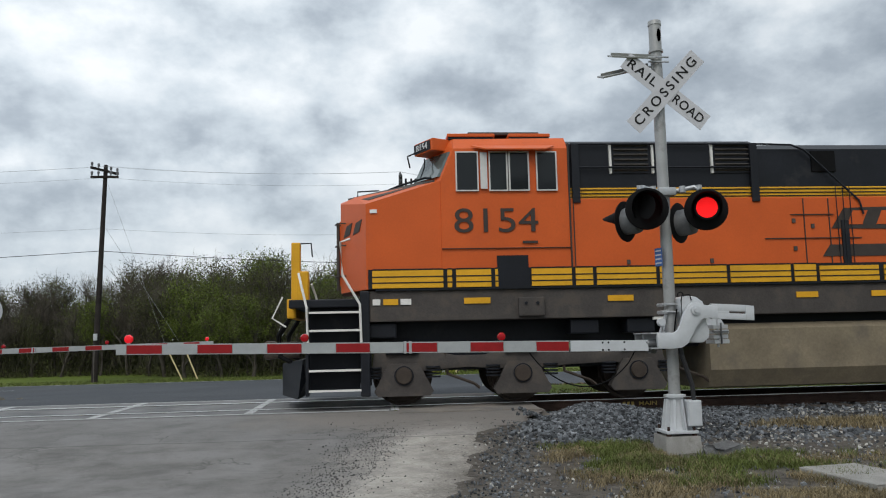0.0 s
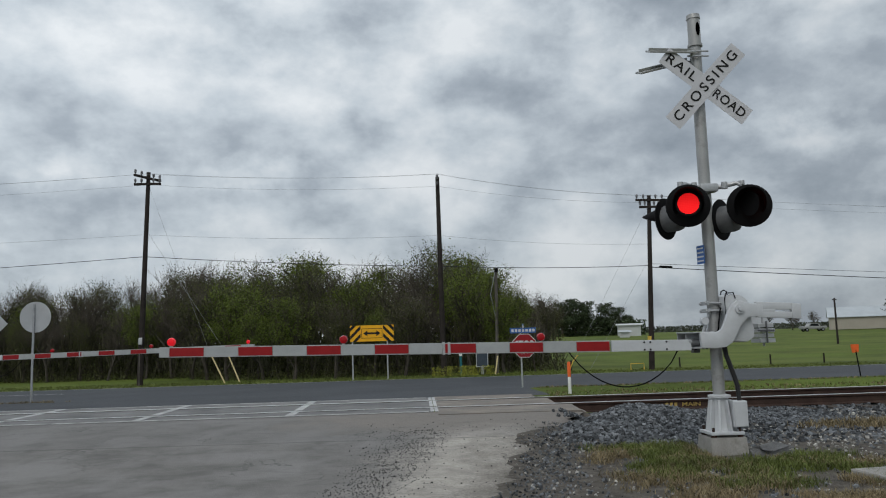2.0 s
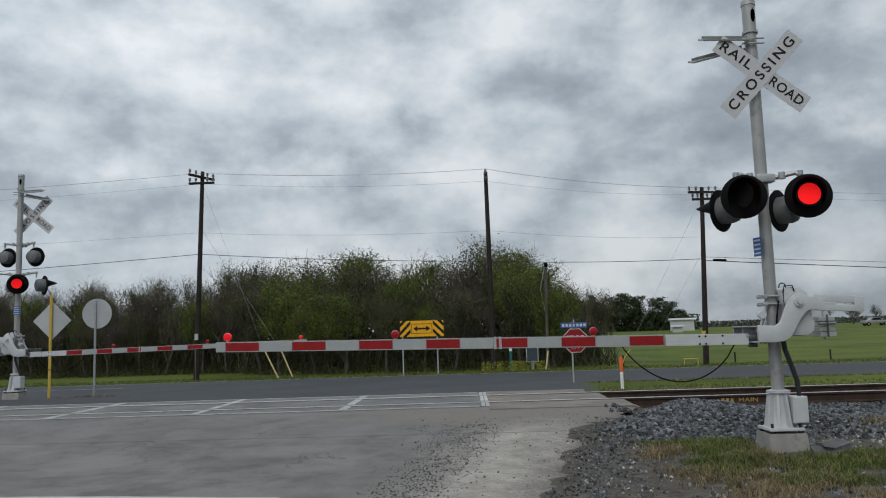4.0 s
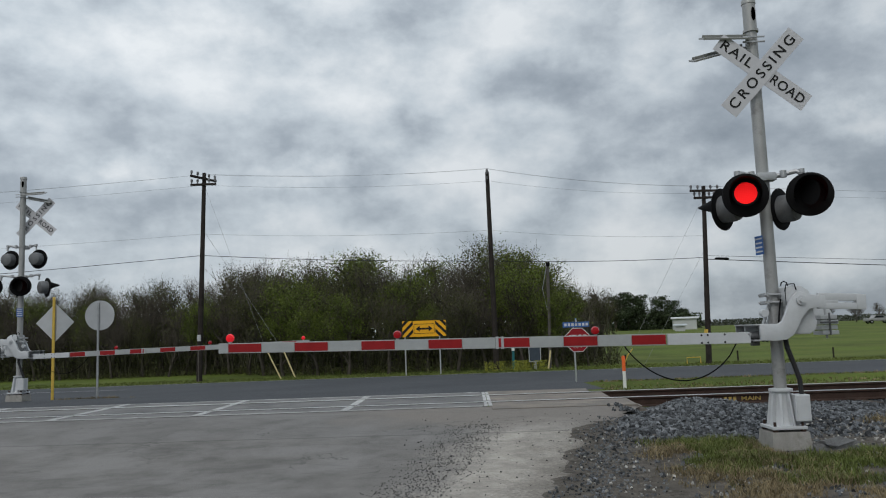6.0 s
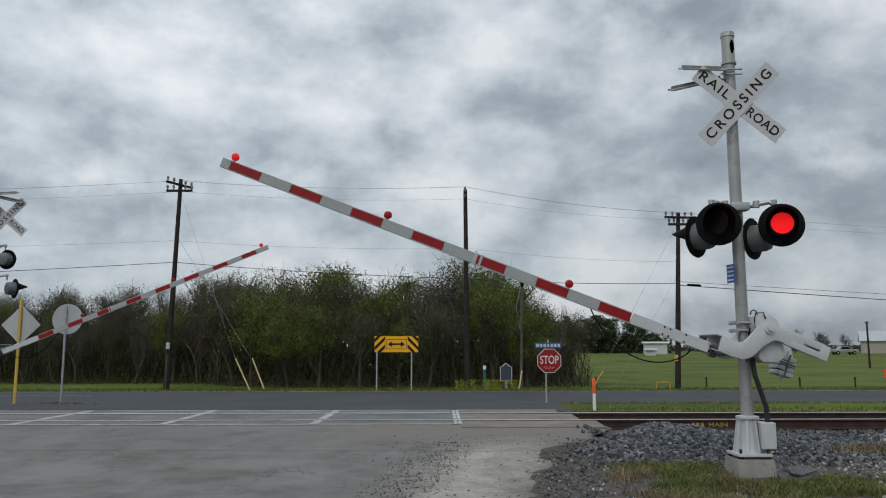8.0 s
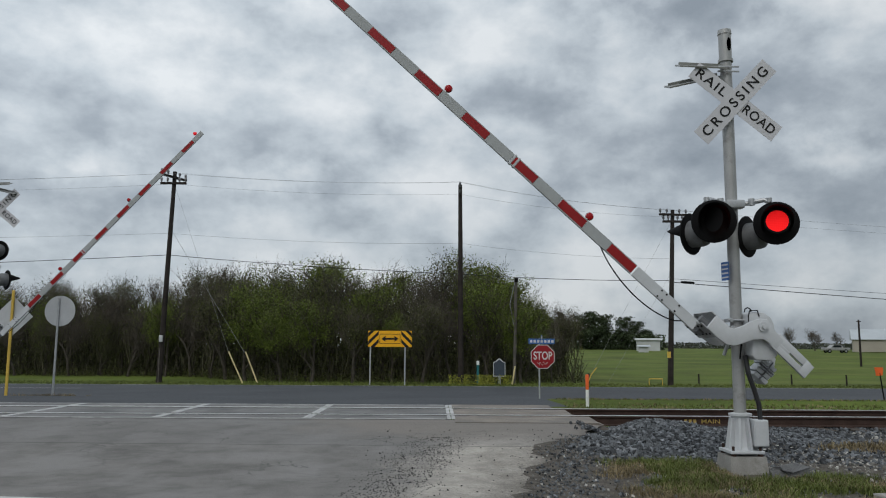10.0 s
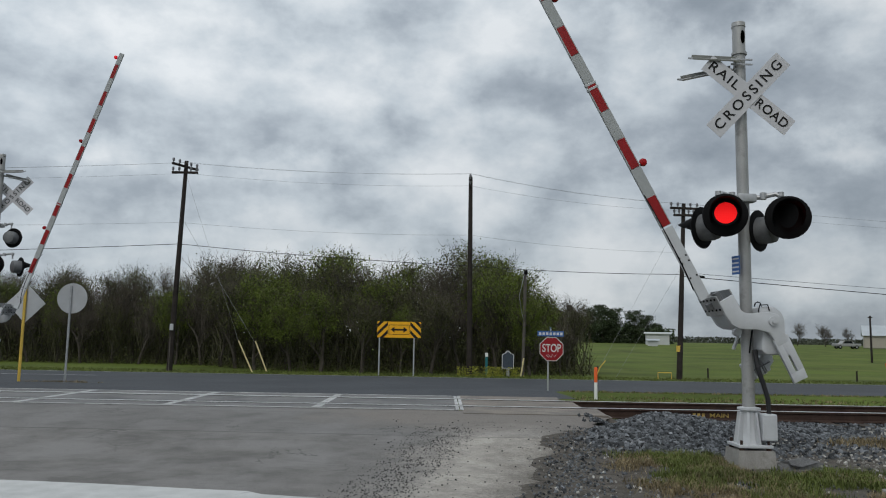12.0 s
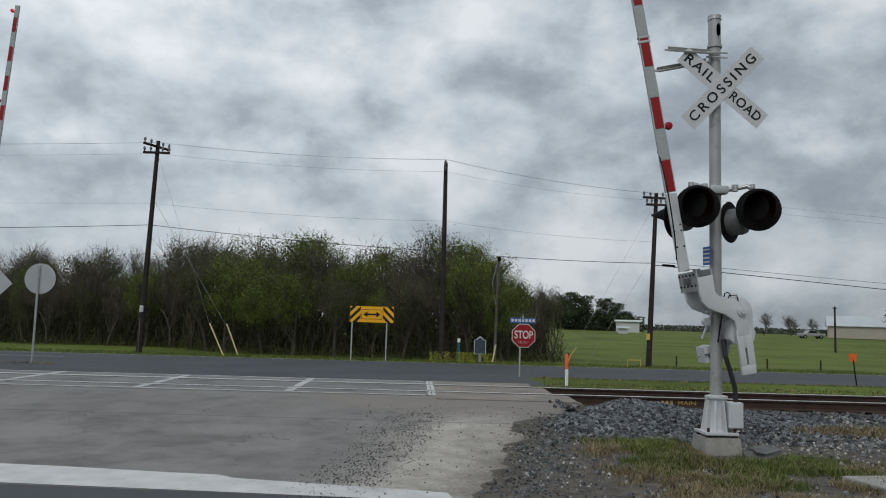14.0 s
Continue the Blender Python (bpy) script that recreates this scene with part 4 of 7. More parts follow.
near_signal = thing("crossing_signal", pose(3.43, 9.1, -0.24), "silver railroad crossing signal mast with red flashers, crossbuck and gate", "crossing signal", "crossing signals")
base_casting(near_signal)
mast_common(near_signal, 5.34)
wing_plates(near_signal, 4.84, 1)
crossbuck(near_signal, 0.05, -0.12, 4.39)
crossarm(near_signal, 3.14, 0.37)
notice(near_signal, -0.13, -0.06, 2.33, -76)
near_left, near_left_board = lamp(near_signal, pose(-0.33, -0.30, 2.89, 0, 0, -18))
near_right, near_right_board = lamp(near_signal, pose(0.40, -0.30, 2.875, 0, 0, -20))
lamp(near_signal, pose(-0.48, 0.08, 2.79, 0, 0, 222), lit=False)
lamp(near_signal, pose(0.22, 0.12, 2.77, 0, 0, 222), lit=False)
for x in (-0.3, 0.42):
    part("lamp_stem", rod(B(), (x, -0.2, 2.98), (x, 0.05, 2.98), 0.024, seg=8), "zinc", near_signal)
near_lever, near_gate, near_cable = gate_arm(near_signal, (0.19, -0.25, 1.67), 6.64, 1, (2.31, 4.57, 6.51))

far_signal = thing("crossing_signal", pose(-11.66, 19.6, -0.12), "tall silver railroad crossing signal mast with two lamp tiers", "crossing signal", "crossing signals")
base_casting(far_signal)
mast_common(far_signal, 5.84)
wing_plates(far_signal, 5.36, -1)
crossbuck(far_signal, 0.27, 0.14, 4.76)
crossarm(far_signal, 4.0, 0.38, 0.1)
crossarm(far_signal, 3.22, 0.5, 0.05)
notice(far_signal, 0.03, -0.09, 2.28, 10)
lamp(far_signal, pose(0.34, 0.2, 3.68, 0, 0, 172), lit=False)
lamp(far_signal, pose(-0.4, 0.2, 3.68, 0, 0, 172), lit=False)
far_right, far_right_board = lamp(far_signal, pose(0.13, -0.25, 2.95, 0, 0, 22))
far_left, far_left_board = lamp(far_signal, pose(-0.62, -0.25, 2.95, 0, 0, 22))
lamp(far_signal, pose(0.64, 0.1, 2.92, 0, 0, 138), lit=False)
lamp(far_signal, pose(-0.14, 0.15, 2.92, 0, 0, 138), lit=False)
far_lever, far_gate, far_cable = gate_arm(far_signal, (-0.1, -0.2, 1.55), 7.62, -1, (2.7, 5.1, 7.47))


# ---- locomotive ----
M["orange"] = material("faded_orange_paint", (0.58, 0.104, 0.021), 0.42, grain=0.07, scale=1.2, fine=30, bump=0.03, dirt=(0.48, 0.088, 0.024), dirt_at=0.6, dirt_scale=1.5)
M["loco_black"] = material("sooty_black_paint", (0.012, 0.0135, 0.018), 0.5, grain=0.2, scale=1.5, fine=30, bump=0.05, dirt=(0.026, 0.026, 0.028), dirt_at=0.58, dirt_scale=1.6)
M["loco_yellow"] = material("yellow_stripe_paint", (0.70, 0.36, 0.02), 0.5, grain=0.1, scale=2, fine=30, bump=0.03, dirt=(0.5, 0.26, 0.03), dirt_at=0.6)
M["under"] = material("grimy_underframe", (0.07, 0.062, 0.057), 0.75, grain=0.16, scale=2.5, fine=30, bump=0.2, dirt=(0.09, 0.075, 0.062), dirt_at=0.52, dirt_scale=2.5)
M["tank"] = material("dusty_tank_paint", (0.21, 0.172, 0.118), 0.7, grain=0.2, scale=1.5, fine=25, bump=0.1, dirt=(0.14, 0.118, 0.088), dirt_at=0.52, dirt_scale=1.3)
M["wheel"] = material("brown_wheel_steel", (0.07, 0.055, 0.045), 0.6, 0.4, grain=0.2, scale=5, bump=0.1)
M["white_rail"] = material("white_handrail_paint", (0.72, 0.70, 0.66), 0.5, grain=0.1, scale=6, bump=0.02)
M["number_dark"] = material("dark_number_paint", (0.05, 0.04, 0.035), 0.55, grain=0.1, bump=0.0)
M["loco_glass"] = material("tinted_cab_glass", (0.012, 0.015, 0.016), 0.12, grain=0.1, scale=1, bump=0.0, spec=0.3)
M["windscreen"] = material("windscreen_glass", (0.10, 0.125, 0.12), 0.08, grain=0.15, scale=1.5, bump=0.0, spec=0.9)
M["window_frame"] = material("bright_window_frame", (0.6, 0.58, 0.55), 0.4, 0.5, grain=0.08, bump=0.0)
M["headlight"] = material("headlight_glass", (0.75, 0.75, 0.72), 0.15, 0.3, grain=0.05, bump=0.0)

loco = thing("locomotive", pose(-1.75, TRACK_Y, 0), "orange and black diesel freight locomotive with yellow stripes", "locomotive")
S = -1.53


def lp(name, bm, mat, label="", smooth=False, parent=None):
    return part(name, bm, mat, parent or loco, label, smooth)


def side_panel(bm, x0, x1, z0, z1, y=S, t=0.03, bevel=0.0):
    box(bm, ((x0 + x1) / 2, y, (z0 + z1) / 2), (x1 - x0, t, z1 - z0), bevel=bevel)


def build_body():
    # frame and walkway
    bm = B(); box(bm, (11.4, 0, 1.71), (19.9, 2.98, 0.52), bevel=0.02); lp("frame_sill", bm, "under", "grimy dark frame sill")
    bm = B(); box(bm, (11.6, 0, 1.985), (20.0, 3.08, 0.04), bevel=0.008); lp("walkway", bm, "loco_black")
    # nose with cut-back corners and sloping top
    bm = B()
    pts = []
    for x, w, z in ((0.98, 0.42, 3.64), (1.45, 1.5, 3.46), (2.75, 1.5, 3.86), (2.75, 0.85, 3.98), (0.98, 0.3, 3.68), (1.25, 0.7, 3.72)):
        for s in (-1, 1):
            pts.append((x, s * w, z))
    for x, w in ((0.98, 0.42), (1.45, 1.5), (2.75, 1.5)):
        for s in (-1, 1):
            pts.append((x, s * w, 2.0))
    hull(bm, pts)
    lp("nose", bm, "orange", "orange short nose with cut-back corners")
    bm = B()
    hull(bm, [(1.12, -0.5, 3.68), (1.12, 0.5, 3.68), (1.5, -1.3, 3.5), (2.7, -1.3, 3.88), (2.7, 1.2, 3.93), (1.12, 0.5, 3.735), (1.12, -0.5, 3.735), (1.5, -1.3, 3.57), (2.7, -1.3, 3.925), (2.5, -0.8, 3.99), (2.7, 1.2, 3.985)])
    lp("nose_top", bm, "under", "dull grey anti-glare nose top")
    # cab
    bm = B()
    pts = []
    for s in (-1, 1):
        pts += [(2.74, s * 1.52, 2.0), (4.98, s * 1.52, 2.0), (2.74, s * 1.52, 3.86), (4.98, s * 1.52, 4.42), (2.98, s * 1.52, 4.42), (3.0, s * 1.3, 4.64), (4.98, s * 1.3, 4.66), (2.74, s * 0.8, 4.66), (2.32, s * 0.5, 3.95), (2.7, s * 0.5, 4.74), (4.98, s * 0.6, 4.80)]
    hull(bm, pts)
    cab = lp("cab", bm, "orange", "orange crew cab")
    bm = B(); side_panel(bm, 3.3, 4.6, 4.80, 4.85, 0.0, 2.0, 0.01); lp("roof_hatch", bm, "under", parent=cab)
    for x0, x1 in ((2.9, 3.75), (4.0, 4.75)):
        bm = B(); side_panel(bm, x0, x1, 4.70, 4.76, -1.0, 0.5, 0.012); rp = lp("roof_plate", bm, "orange", parent=cab)
        # black strip below the plate paints the shade of its underside
        bm = B(); side_panel(bm, x0 + 0.02, x1 - 0.02, 4.665, 4.70, -1.0, 0.46); lp("plate_foot", bm, "loco_black", parent=cab)
    bm = B(); tube(bm, [(3.1, -0.9, 4.72), (3.1, -0.9, 4.82), (3.35, -0.9, 4.82), (3.35, -0.9, 4.72)], 0.012); lp("grab_iron", bm, "loco_black", parent=cab)
    # side windows
    for x0, x1, slide in ((3.02, 3.38, 0), (3.6, 3.89, 1), (3.95, 4.27, 1), (4.43, 4.76, 0)):
        bm = B(); side_panel(bm, x0, x1, 3.68, 4.34, S, 0.04)
        w = lp("side_window", bm, "loco_glass", "dark tinted cab side window", parent=cab)
        for a0, a1, b0, b1 in ((x0 - 0.02, x0 + 0.004, 3.66, 4.36), (x1 - 0.004, x1 + 0.02, 3.66, 4.36), (x0 + 0.004, x1 - 0.004, 4.338, 4.36), (x0 + 0.004, x1 - 0.004, 3.66, 3.682)):
            bm = B(); side_panel(bm, a0, a1, b0, b1, S - 0.016, 0.03); lp("window_frame", bm, "window_frame", parent=cab)
    bm = B(); side_panel(bm, 3.9, 3.94, 3.66, 4.36, S - 0.004, 0.03); lp("window_backing", bm, "under", parent=cab)
    bm = B(); side_panel(bm, 3.43, 3.55, 3.7, 4.34, S - 0.03, 0.02); lp("arm_rest_panel", bm, "window_frame", parent=cab)
    bm = B()
    hull(bm, [(3.28, S, 4.47), (4.75, S, 4.47), (3.28, S, 4.45), (4.75, S, 4.45), (3.5, S - 0.2, 4.37), (4.55, S - 0.2, 4.37), (3.5, S - 0.2, 4.35), (4.55, S - 0.2, 4.35)])
    lp("awning", bm, "orange", "folding orange awning over the window", parent=cab)
    # windscreen, both halves
    for s in (-1, 1):
        bm = B()
        hull(bm, [(2.69, s * 1.44, 3.94), (2.89, s * 1.44, 4.38), (2.33, s * 0.56, 4.0), (2.54, s * 0.56, 4.44), (2.74, s * 1.45, 3.94), (2.94, s * 1.45, 4.38), (2.38, s * 0.56, 4.0), (2.59, s * 0.56, 4.44)])
        w = lp("windscreen", bm, "windscreen", "raked windscreen pane", parent=cab)
        bm = B(); tube(bm, [(2.42, s * 0.95, 3.98), (2.5, s * 1.0, 4.2), (2.52, s * 0.8, 4.4)], 0.012); lp("wiper", bm, "loco_black", parent=cab)
        # number board
        if s > 0:
            continue
        bm = B(); box(bm, (2.64, s * 1.0, 4.55), (0.36, 0.62, 0.22), rz=-s * 28, bevel=0.02); nb = lp("number_board", bm, "orange", parent=cab)
        bm = B(); box(bm, (2.465, s * 1.06, 4.55), (0.02, 0.54, 0.17), rz=-s * 28); lp("number_face", bm, "loco_black", parent=cab)
        text_part("board_number", "8154", 0.17, "white_letter", cab, pose(2.453, s * 1.066, 4.548, 90, 0, -90 - s * 28), width=0.38)
        bm = B(); tube(bm, [(2.25, s * 0.8, 4.24), (2.2, s * 1.0, 4.4), (2.5, s * 1.42, 4.44)], 0.014); lp("mirror_bracket", bm, "loco_black", parent=cab)
    # number and details on the cab side
    text_part("road_number", "8154", 0.6, "number_dark", cab, pose(3.69, S - 0.008, 3.13, 90, 0, 0), depth=0.003, width=1.46, bold=0.0)
    bm = B(); side_panel(bm, 2.74, 4.98, 2.665, 2.675, S - 0.002, 0.04); lp("seam", bm, "number_dark", parent=cab)
    bm = B(); side_panel(bm, 4.14, 4.4, 2.75, 2.79, S - 0.006, 0.03); lp("grab_slot", bm, "number_dark", parent=cab)
    bm = B(); side_panel(bm, 3.68, 4.22, 1.97, 2.54, S - 0.005, 0.04); lp("step_well", bm, "loco_black", "dark step well", parent=cab)
    bm = B(); side_panel(bm, 1.52, 1.64, 3.3, 3.36, S + 0.02, 0.03); lp("marker_light", bm, "headlight", parent=cab)
    bm = B(); side_panel(bm, 4.975, 5.0, 2.3, 4.5, S - 0.002, 0.04); lp("cab_edge", bm, "number_dark", parent=cab)
    # hood
    bm = B(); box(bm, (12.9, 0, 2.77), (15.8, 2.98, 1.52), bevel=0.02); hood = lp("hood", bm, "orange", "orange engine hood")
    bm = B(); box(bm, (12.9, 0, 3.625), (15.8, 2.9, 0.2), bevel=0.01); lp("hood_stripe", bm, "loco_yellow", parent=hood)
    for z in (3.56, 3.62, 3.685):
        bm = B(); side_panel(bm, 5.0, 20.8, z - 0.008, z + 0.008, -1.455, 0.02); lp("pinstripe", bm, "loco_black", parent=hood)
    bm = B()
    hull(bm, [(x, s * w, z) for x in (5.0, 8.45) for s in (-1, 1) for w, z in ((1.42, 3.72), (1.42, 4.52), (1.2, 4.62))])
    hull(bm, [(x, s * w, z) for x in (8.46, 20.8) for s in (-1, 1) for w, z in ((1.42, 3.72), (1.42, 4.42), (1.15, 4.56))])
    lp("upper_hood", bm, "loco_black", "black upper hood")
    for x0 in (5.8, 7.66):
        bm = B(); side_panel(bm, x0, x0 + 0.68, 3.98, 4.54, -1.425, 0.03, 0.006); g = lp("louvre_frame", bm, "loco_black", "louvred intake")
        for k in range(6):
            bm = B(); box(bm, (x0 + 0.34, -1.455, 4.04 + k * 0.09), (0.62, 0.05, 0.02), rx=-30); lp("slat", bm, "under", parent=g)
        for xx in (x0 - 0.03, x0 + 0.74):
            bm = B(); side_panel(bm, xx - 0.02, xx + 0.02, 3.98, 4.52, -1.44, 0.05); lp("white_edge", bm, "white_rail", parent=g)
    bm = B(); side_panel(bm, 9.5, 9.95, 4.0, 4.38, -1.432, 0.03); lp("hood_vent", bm, "black")
    for k in range(3):
        bm = B(); rod(bm, (9.86 + 0.13 * k, -1.53, 2.1), (9.86 + 0.13 * k, -1.53, 3.72), 0.008, seg=6); lp("ladder_rail", bm, "loco_black")
    for z in (4.08, 4.5):
        bm = B(); tube(bm, [(5.05, -1.5, z), (8.4, -1.5, z)] + ([(9.1, -1.5, 4.48), (9.35, -1.5, 4.38), (10.3, -1.52, 3.45), (10.35, -1.54, 3.2)] if z > 4.3 else []), 0.018); lp("hood_handrail", bm, "loco_black", smooth=True)
    for xx, z0, z1 in ((5.12, 3.45, 4.5), (8.38, 3.45, 4.5), (10.0, 2.3, 3.1)):
        bm = B(); side_panel(bm, xx - 0.07, xx + 0.07, z0, z1, -1.5, 0.05, 0.01); lp("stanchion", bm, "loco_black")
    bm = B(); rod(bm, (6.7, -0.7, 4.6), (6.7, -0.7, 4.68), 0.2, seg=14); lp("exhaust", bm, "loco_black")
    # doors and seams on the hood side
    for xx in (5.06, 9.25, 9.72):
        bm = B(); side_panel(bm, xx - 0.008, xx + 0.008, 2.3, 3.5, -1.495, 0.02); lp("door_seam", bm, "number_dark", parent=hood)
    bm = B(); side_panel(bm, 8.5, 10.3, 2.775, 2.79, -1.5, 0.03); lp("door_bar", bm, "number_dark", parent=hood)
    bm = B(); side_panel(bm, 9.0, 9.8, 3.2, 3.215, -1.5, 0.03); lp("door_bar", bm, "number_dark", parent=hood)
    for xx, zz in ((9.05, 3.1), (9.4, 3.0), (9.05, 2.6), (6.0, 2.4), (7.5, 2.4)):
        bm = B(); side_panel(bm, xx - 0.03, xx + 0.03, zz - 0.04, zz + 0.04, -1.5, 0.03, 0.004); lp("door_latch", bm, "under", parent=hood)
    # wing mark in plain shapes on the hood side
    for pts in ([(9.75, 2.95), (10.0, 3.32), (11.8, 3.36), (12.2, 3.02), (11.9, 2.92)], [(9.55, 2.45), (9.7, 2.66), (13.2, 2.68), (13.0, 2.45)]):
        bm = B(); prism(bm, pts, 0.01, Matrix.Translation((0, -1.503, 0))); lp("hood_mark", bm, "number_dark", parent=hood)
    for x in (10.05, 10.6, 11.2):
        bm = B(); prism(bm, [(x, 3.02), (x + 0.12, 3.27), (x + 0.4, 3.27), (x + 0.34, 3.16), (x + 0.28, 3.02)], 0.01, Matrix.Translation((0, -1.51, 0))); lp("hood_mark", bm, "orange", parent=hood)

    # nose side mark in plain shapes
    for x in (0.22, 0.66):
        bm = B(); prism(bm, [(x, 2.97), (x + 0.3, 3.0), (x + 0.42, 3.2), (x + 0.16, 3.17)], 0.01, Matrix.Translation((0.975, -0.42, 0)) @ Matrix.Rotation(radians(-66.5), 4, "Z") @ Matrix.Translation((-0.06, -0.006, 0.02))); lp("nose_mark", bm, "number_dark")


def build_stripes():
    x = 1.55
    for w in (1.2, 0.08, 0.60, 0.05, None, 0.7, 0.3, 1.05, 1.2, 1.1, 0.4):
        if w is None:
            x = 4.27; continue
        bm = B(); side_panel(bm, x, x + w, 2.01, 2.31, S - 0.012, 0.03, 0.004); p = lp("stripe_panel", bm, "loco_yellow", "yellow sill stripe panel")
        for z in (2.1, 2.2, 2.325):
            bm = B(); side_panel(bm, x, x + w, z - 0.01, z + 0.01, S - 0.016, 0.035); lp("pinstripe", bm, "loco_black", parent=p)
        x += w + 0.07
    bm = B(); side_panel(bm, 1.48, 20.5, 2.0, 2.33, S + 0.01, 0.03); lp("stripe_backing", bm, "loco_black")
    while x < 20:
        bm = B(); side_panel(bm, x, x + 1.1, 2.01, 2.28, S - 0.012, 0.03, 0.004); p = lp("stripe_panel", bm, "loco_yellow", "yellow sill stripe panel")
        for z in (2.1, 2.2):
            bm = B(); side_panel(bm, x, x + 1.1, z - 0.01, z + 0.01, S - 0.016, 0.035); lp("pinstripe", bm, "loco_black", parent=p)
        x += 1.2
    for x0, x1, mat in ((1.55, 1.68, "white_rail"), (1.73, 1.98, "loco_yellow"), (2.02, 2.2, "white_rail"), (3.1, 3.55, "loco_yellow"), (5.6, 6.05, "loco_yellow"), (9.0, 9.4, "loco_yellow"), (10.4, 10.9, "loco_yellow")):
        bm = B(); side_panel(bm, x0, x1, 1.73, 1.83, -1.5, 0.02); lp("sill_plate", bm, mat)
    bm = B(); box(bm, (4.25, -1.5, 1.66), (0.45, 0.14, 0.32), bevel=0.02); jb = lp("jacking_pad", bm, "under")
    for dx in (-0.1, 0.1):
        bm = B(); rod(bm, (4.25 + dx, -1.59, 1.72), (4.25 + dx, -1.56, 1.72), 0.03, seg=8); lp("bolt", bm, "loco_black", parent=jb)


def build_front():
    # steps at the front corner
    for s in (-1, 1):
        bm = B(); box(bm, (1.42, s * 1.42, 1.1), (0.16, 0.24, 1.75), bevel=0.02); lp("step_side", bm, "loco_black")
        bm = B(); box(bm, (0.46, s * 1.42, 0.95), (0.05, 0.24, 1.4), bevel=0.01); lp("step_side", bm, "loco_black")
        bm = B(); box(bm, (0.9, s * 1.16, 1.05), (0.85, 0.04, 1.5)); lp("step_back", bm, "loco_black")
        for z in (0.33, 0.66, 0.99, 1.32, 1.62):
            bm = B(); box(bm, (0.92, s * 1.40, z), (0.86, 0.30, 0.03), bevel=0.006); st = lp("step", bm, "loco_black")
            bm = B(); box(bm, (0.92, s * 1.556, z + 0.004), (0.86, 0.016, 0.035)); lp("step_edge", bm, "white_rail", parent=st)
        bm = B(); tube(bm, [(1.36, s * 1.56, 0.95), (1.34, s * 1.58, 1.75), (1.05, s * 1.58, 2.25), (1.02, s * 1.57, 2.8), (1.18, s * 1.5, 2.86)], 0.022, 8); lp("handrail", bm, "white_rail", "white front handrail", True)
        bm = B(); tube(bm, [(0.48, s * 1.56, 0.95), (0.46, s * 1.58, 1.7), (0.36, s * 1.5, 2.1), (0.3, s * 1.3, 2.3)], 0.022, 8); lp("handrail", bm, "white_rail", "white front handrail", True)
    # platform, anticlimber, coupler and plow
    bm = B(); box(bm, (0.75, 0, 1.78), (1.2, 2.9, 0.14), bevel=0.02); lp("front_platform", bm, "loco_black")
    bm = B(); box(bm, (0.14, 0, 1.72), (0.16, 1.9, 0.34), bevel=0.03); lp("anticlimber", bm, "loco_yellow", "yellow anticlimber beam")
    bm = B(); box(bm, (0.24, -1.1, 2.35), (0.15, 0.2, 1.0), bevel=0.02); box(bm, (0.36, -1.1, 2.08), (0.2, 0.22, 0.55), bevel=0.03); lp("end_post", bm, "loco_yellow", "yellow end post with gusset")
    bm = B(); tube(bm, [(0.32, -1.1, 2.84), (0.5, -1.12, 2.84), (0.52, -1.12, 2.6)], 0.014, 6); lp("chain_hook", bm, "loco_black", smooth=True)
    bm = B(); box(bm, (-0.05, 0, 1.0), (0.55, 0.28, 0.3), bevel=0.05); box(bm, (-0.35, 0.05, 1.0), (0.2, 0.36, 0.34), bevel=0.06); lp("coupler", bm, "wheel", "rusty knuckle coupler")
    bm = B()
    hull(bm, [(-0.12, 0, 0.18), (-0.12, 0, 0.75), (0.3, -1.42, 0.2), (0.38, -1.42, 0.85), (0.3, 1.42, 0.2), (0.38, 1.42, 0.85), (0.42, -1.3, 0.5), (0.42, 1.3, 0.5), (0.1, 0, 0.8), (0.36, 0, 0.2)])
    lp("plow", bm, "loco_black", "black pilot plow")
    for y in (-0.9, -0.6, 0.6, 0.9):
        bm = B(); tube(bm, [(0.12, y, 1.6), (-0.1, y - 0.03, 1.25), (-0.06, y - 0.06, 0.9), (0.12, y - 0.08, 0.8)], 0.03, 6); lp("air_hose", bm, "black", "black air hose", True)
    bm = B(); tube(bm, [(0.05, -1.45, 1.9), (-0.12, -1.45, 1.55), (0.1, -1.4, 1.4)], 0.016, 6); lp("uncoupling_lever", bm, "white_rail", smooth=True)
    for y in (-0.95, 0.95):
        bm = B(); lathe(bm, [(0, 0.11), (0.03, 0.13), (0.14, 0.12), (0.16, 0.001)], (0.16, y * 0.8, 1.98), (1, y * 0.8, 1.98), 16); lp("ditch_light", bm, "headlight", "round ditch light", True)
    for z in (3.12, 3.28):
        bm = B(); rod(bm, (0.95, 0.0, z), (1.0, 0.0, z), 0.08, seg=14); lp("headlight", bm, "headlight")
    bm = B(); box(bm, (0.965, 0.05, 2.75), (0.03, 0.6, 1.2), bevel=0.01); nd = lp("nose_door", bm, "orange")
    for z in (2.3, 2.85, 3.25):
        bm = B(); tube(bm, [(1.0, -0.42, z), (0.88, -0.45, z), (0.95, -0.68, z), (1.08, -0.66, z)], 0.013); lp("grab_iron", bm, "under", smooth=True)
    bm = B(); tube(bm, [(0.93, -0.4, 2.05), (0.93, -0.4, 3.3)], 0.03); lp("nose_pipe", bm, "under", smooth=True)
    bm = B(); tube(bm, [(1.3, -0.7, 3.68), (1.3, -0.7, 3.82), (1.68, -0.7, 3.84), (1.75, -0.7, 3.72)], 0.014); lp("grab_iron", bm, "loco_black", smooth=True)
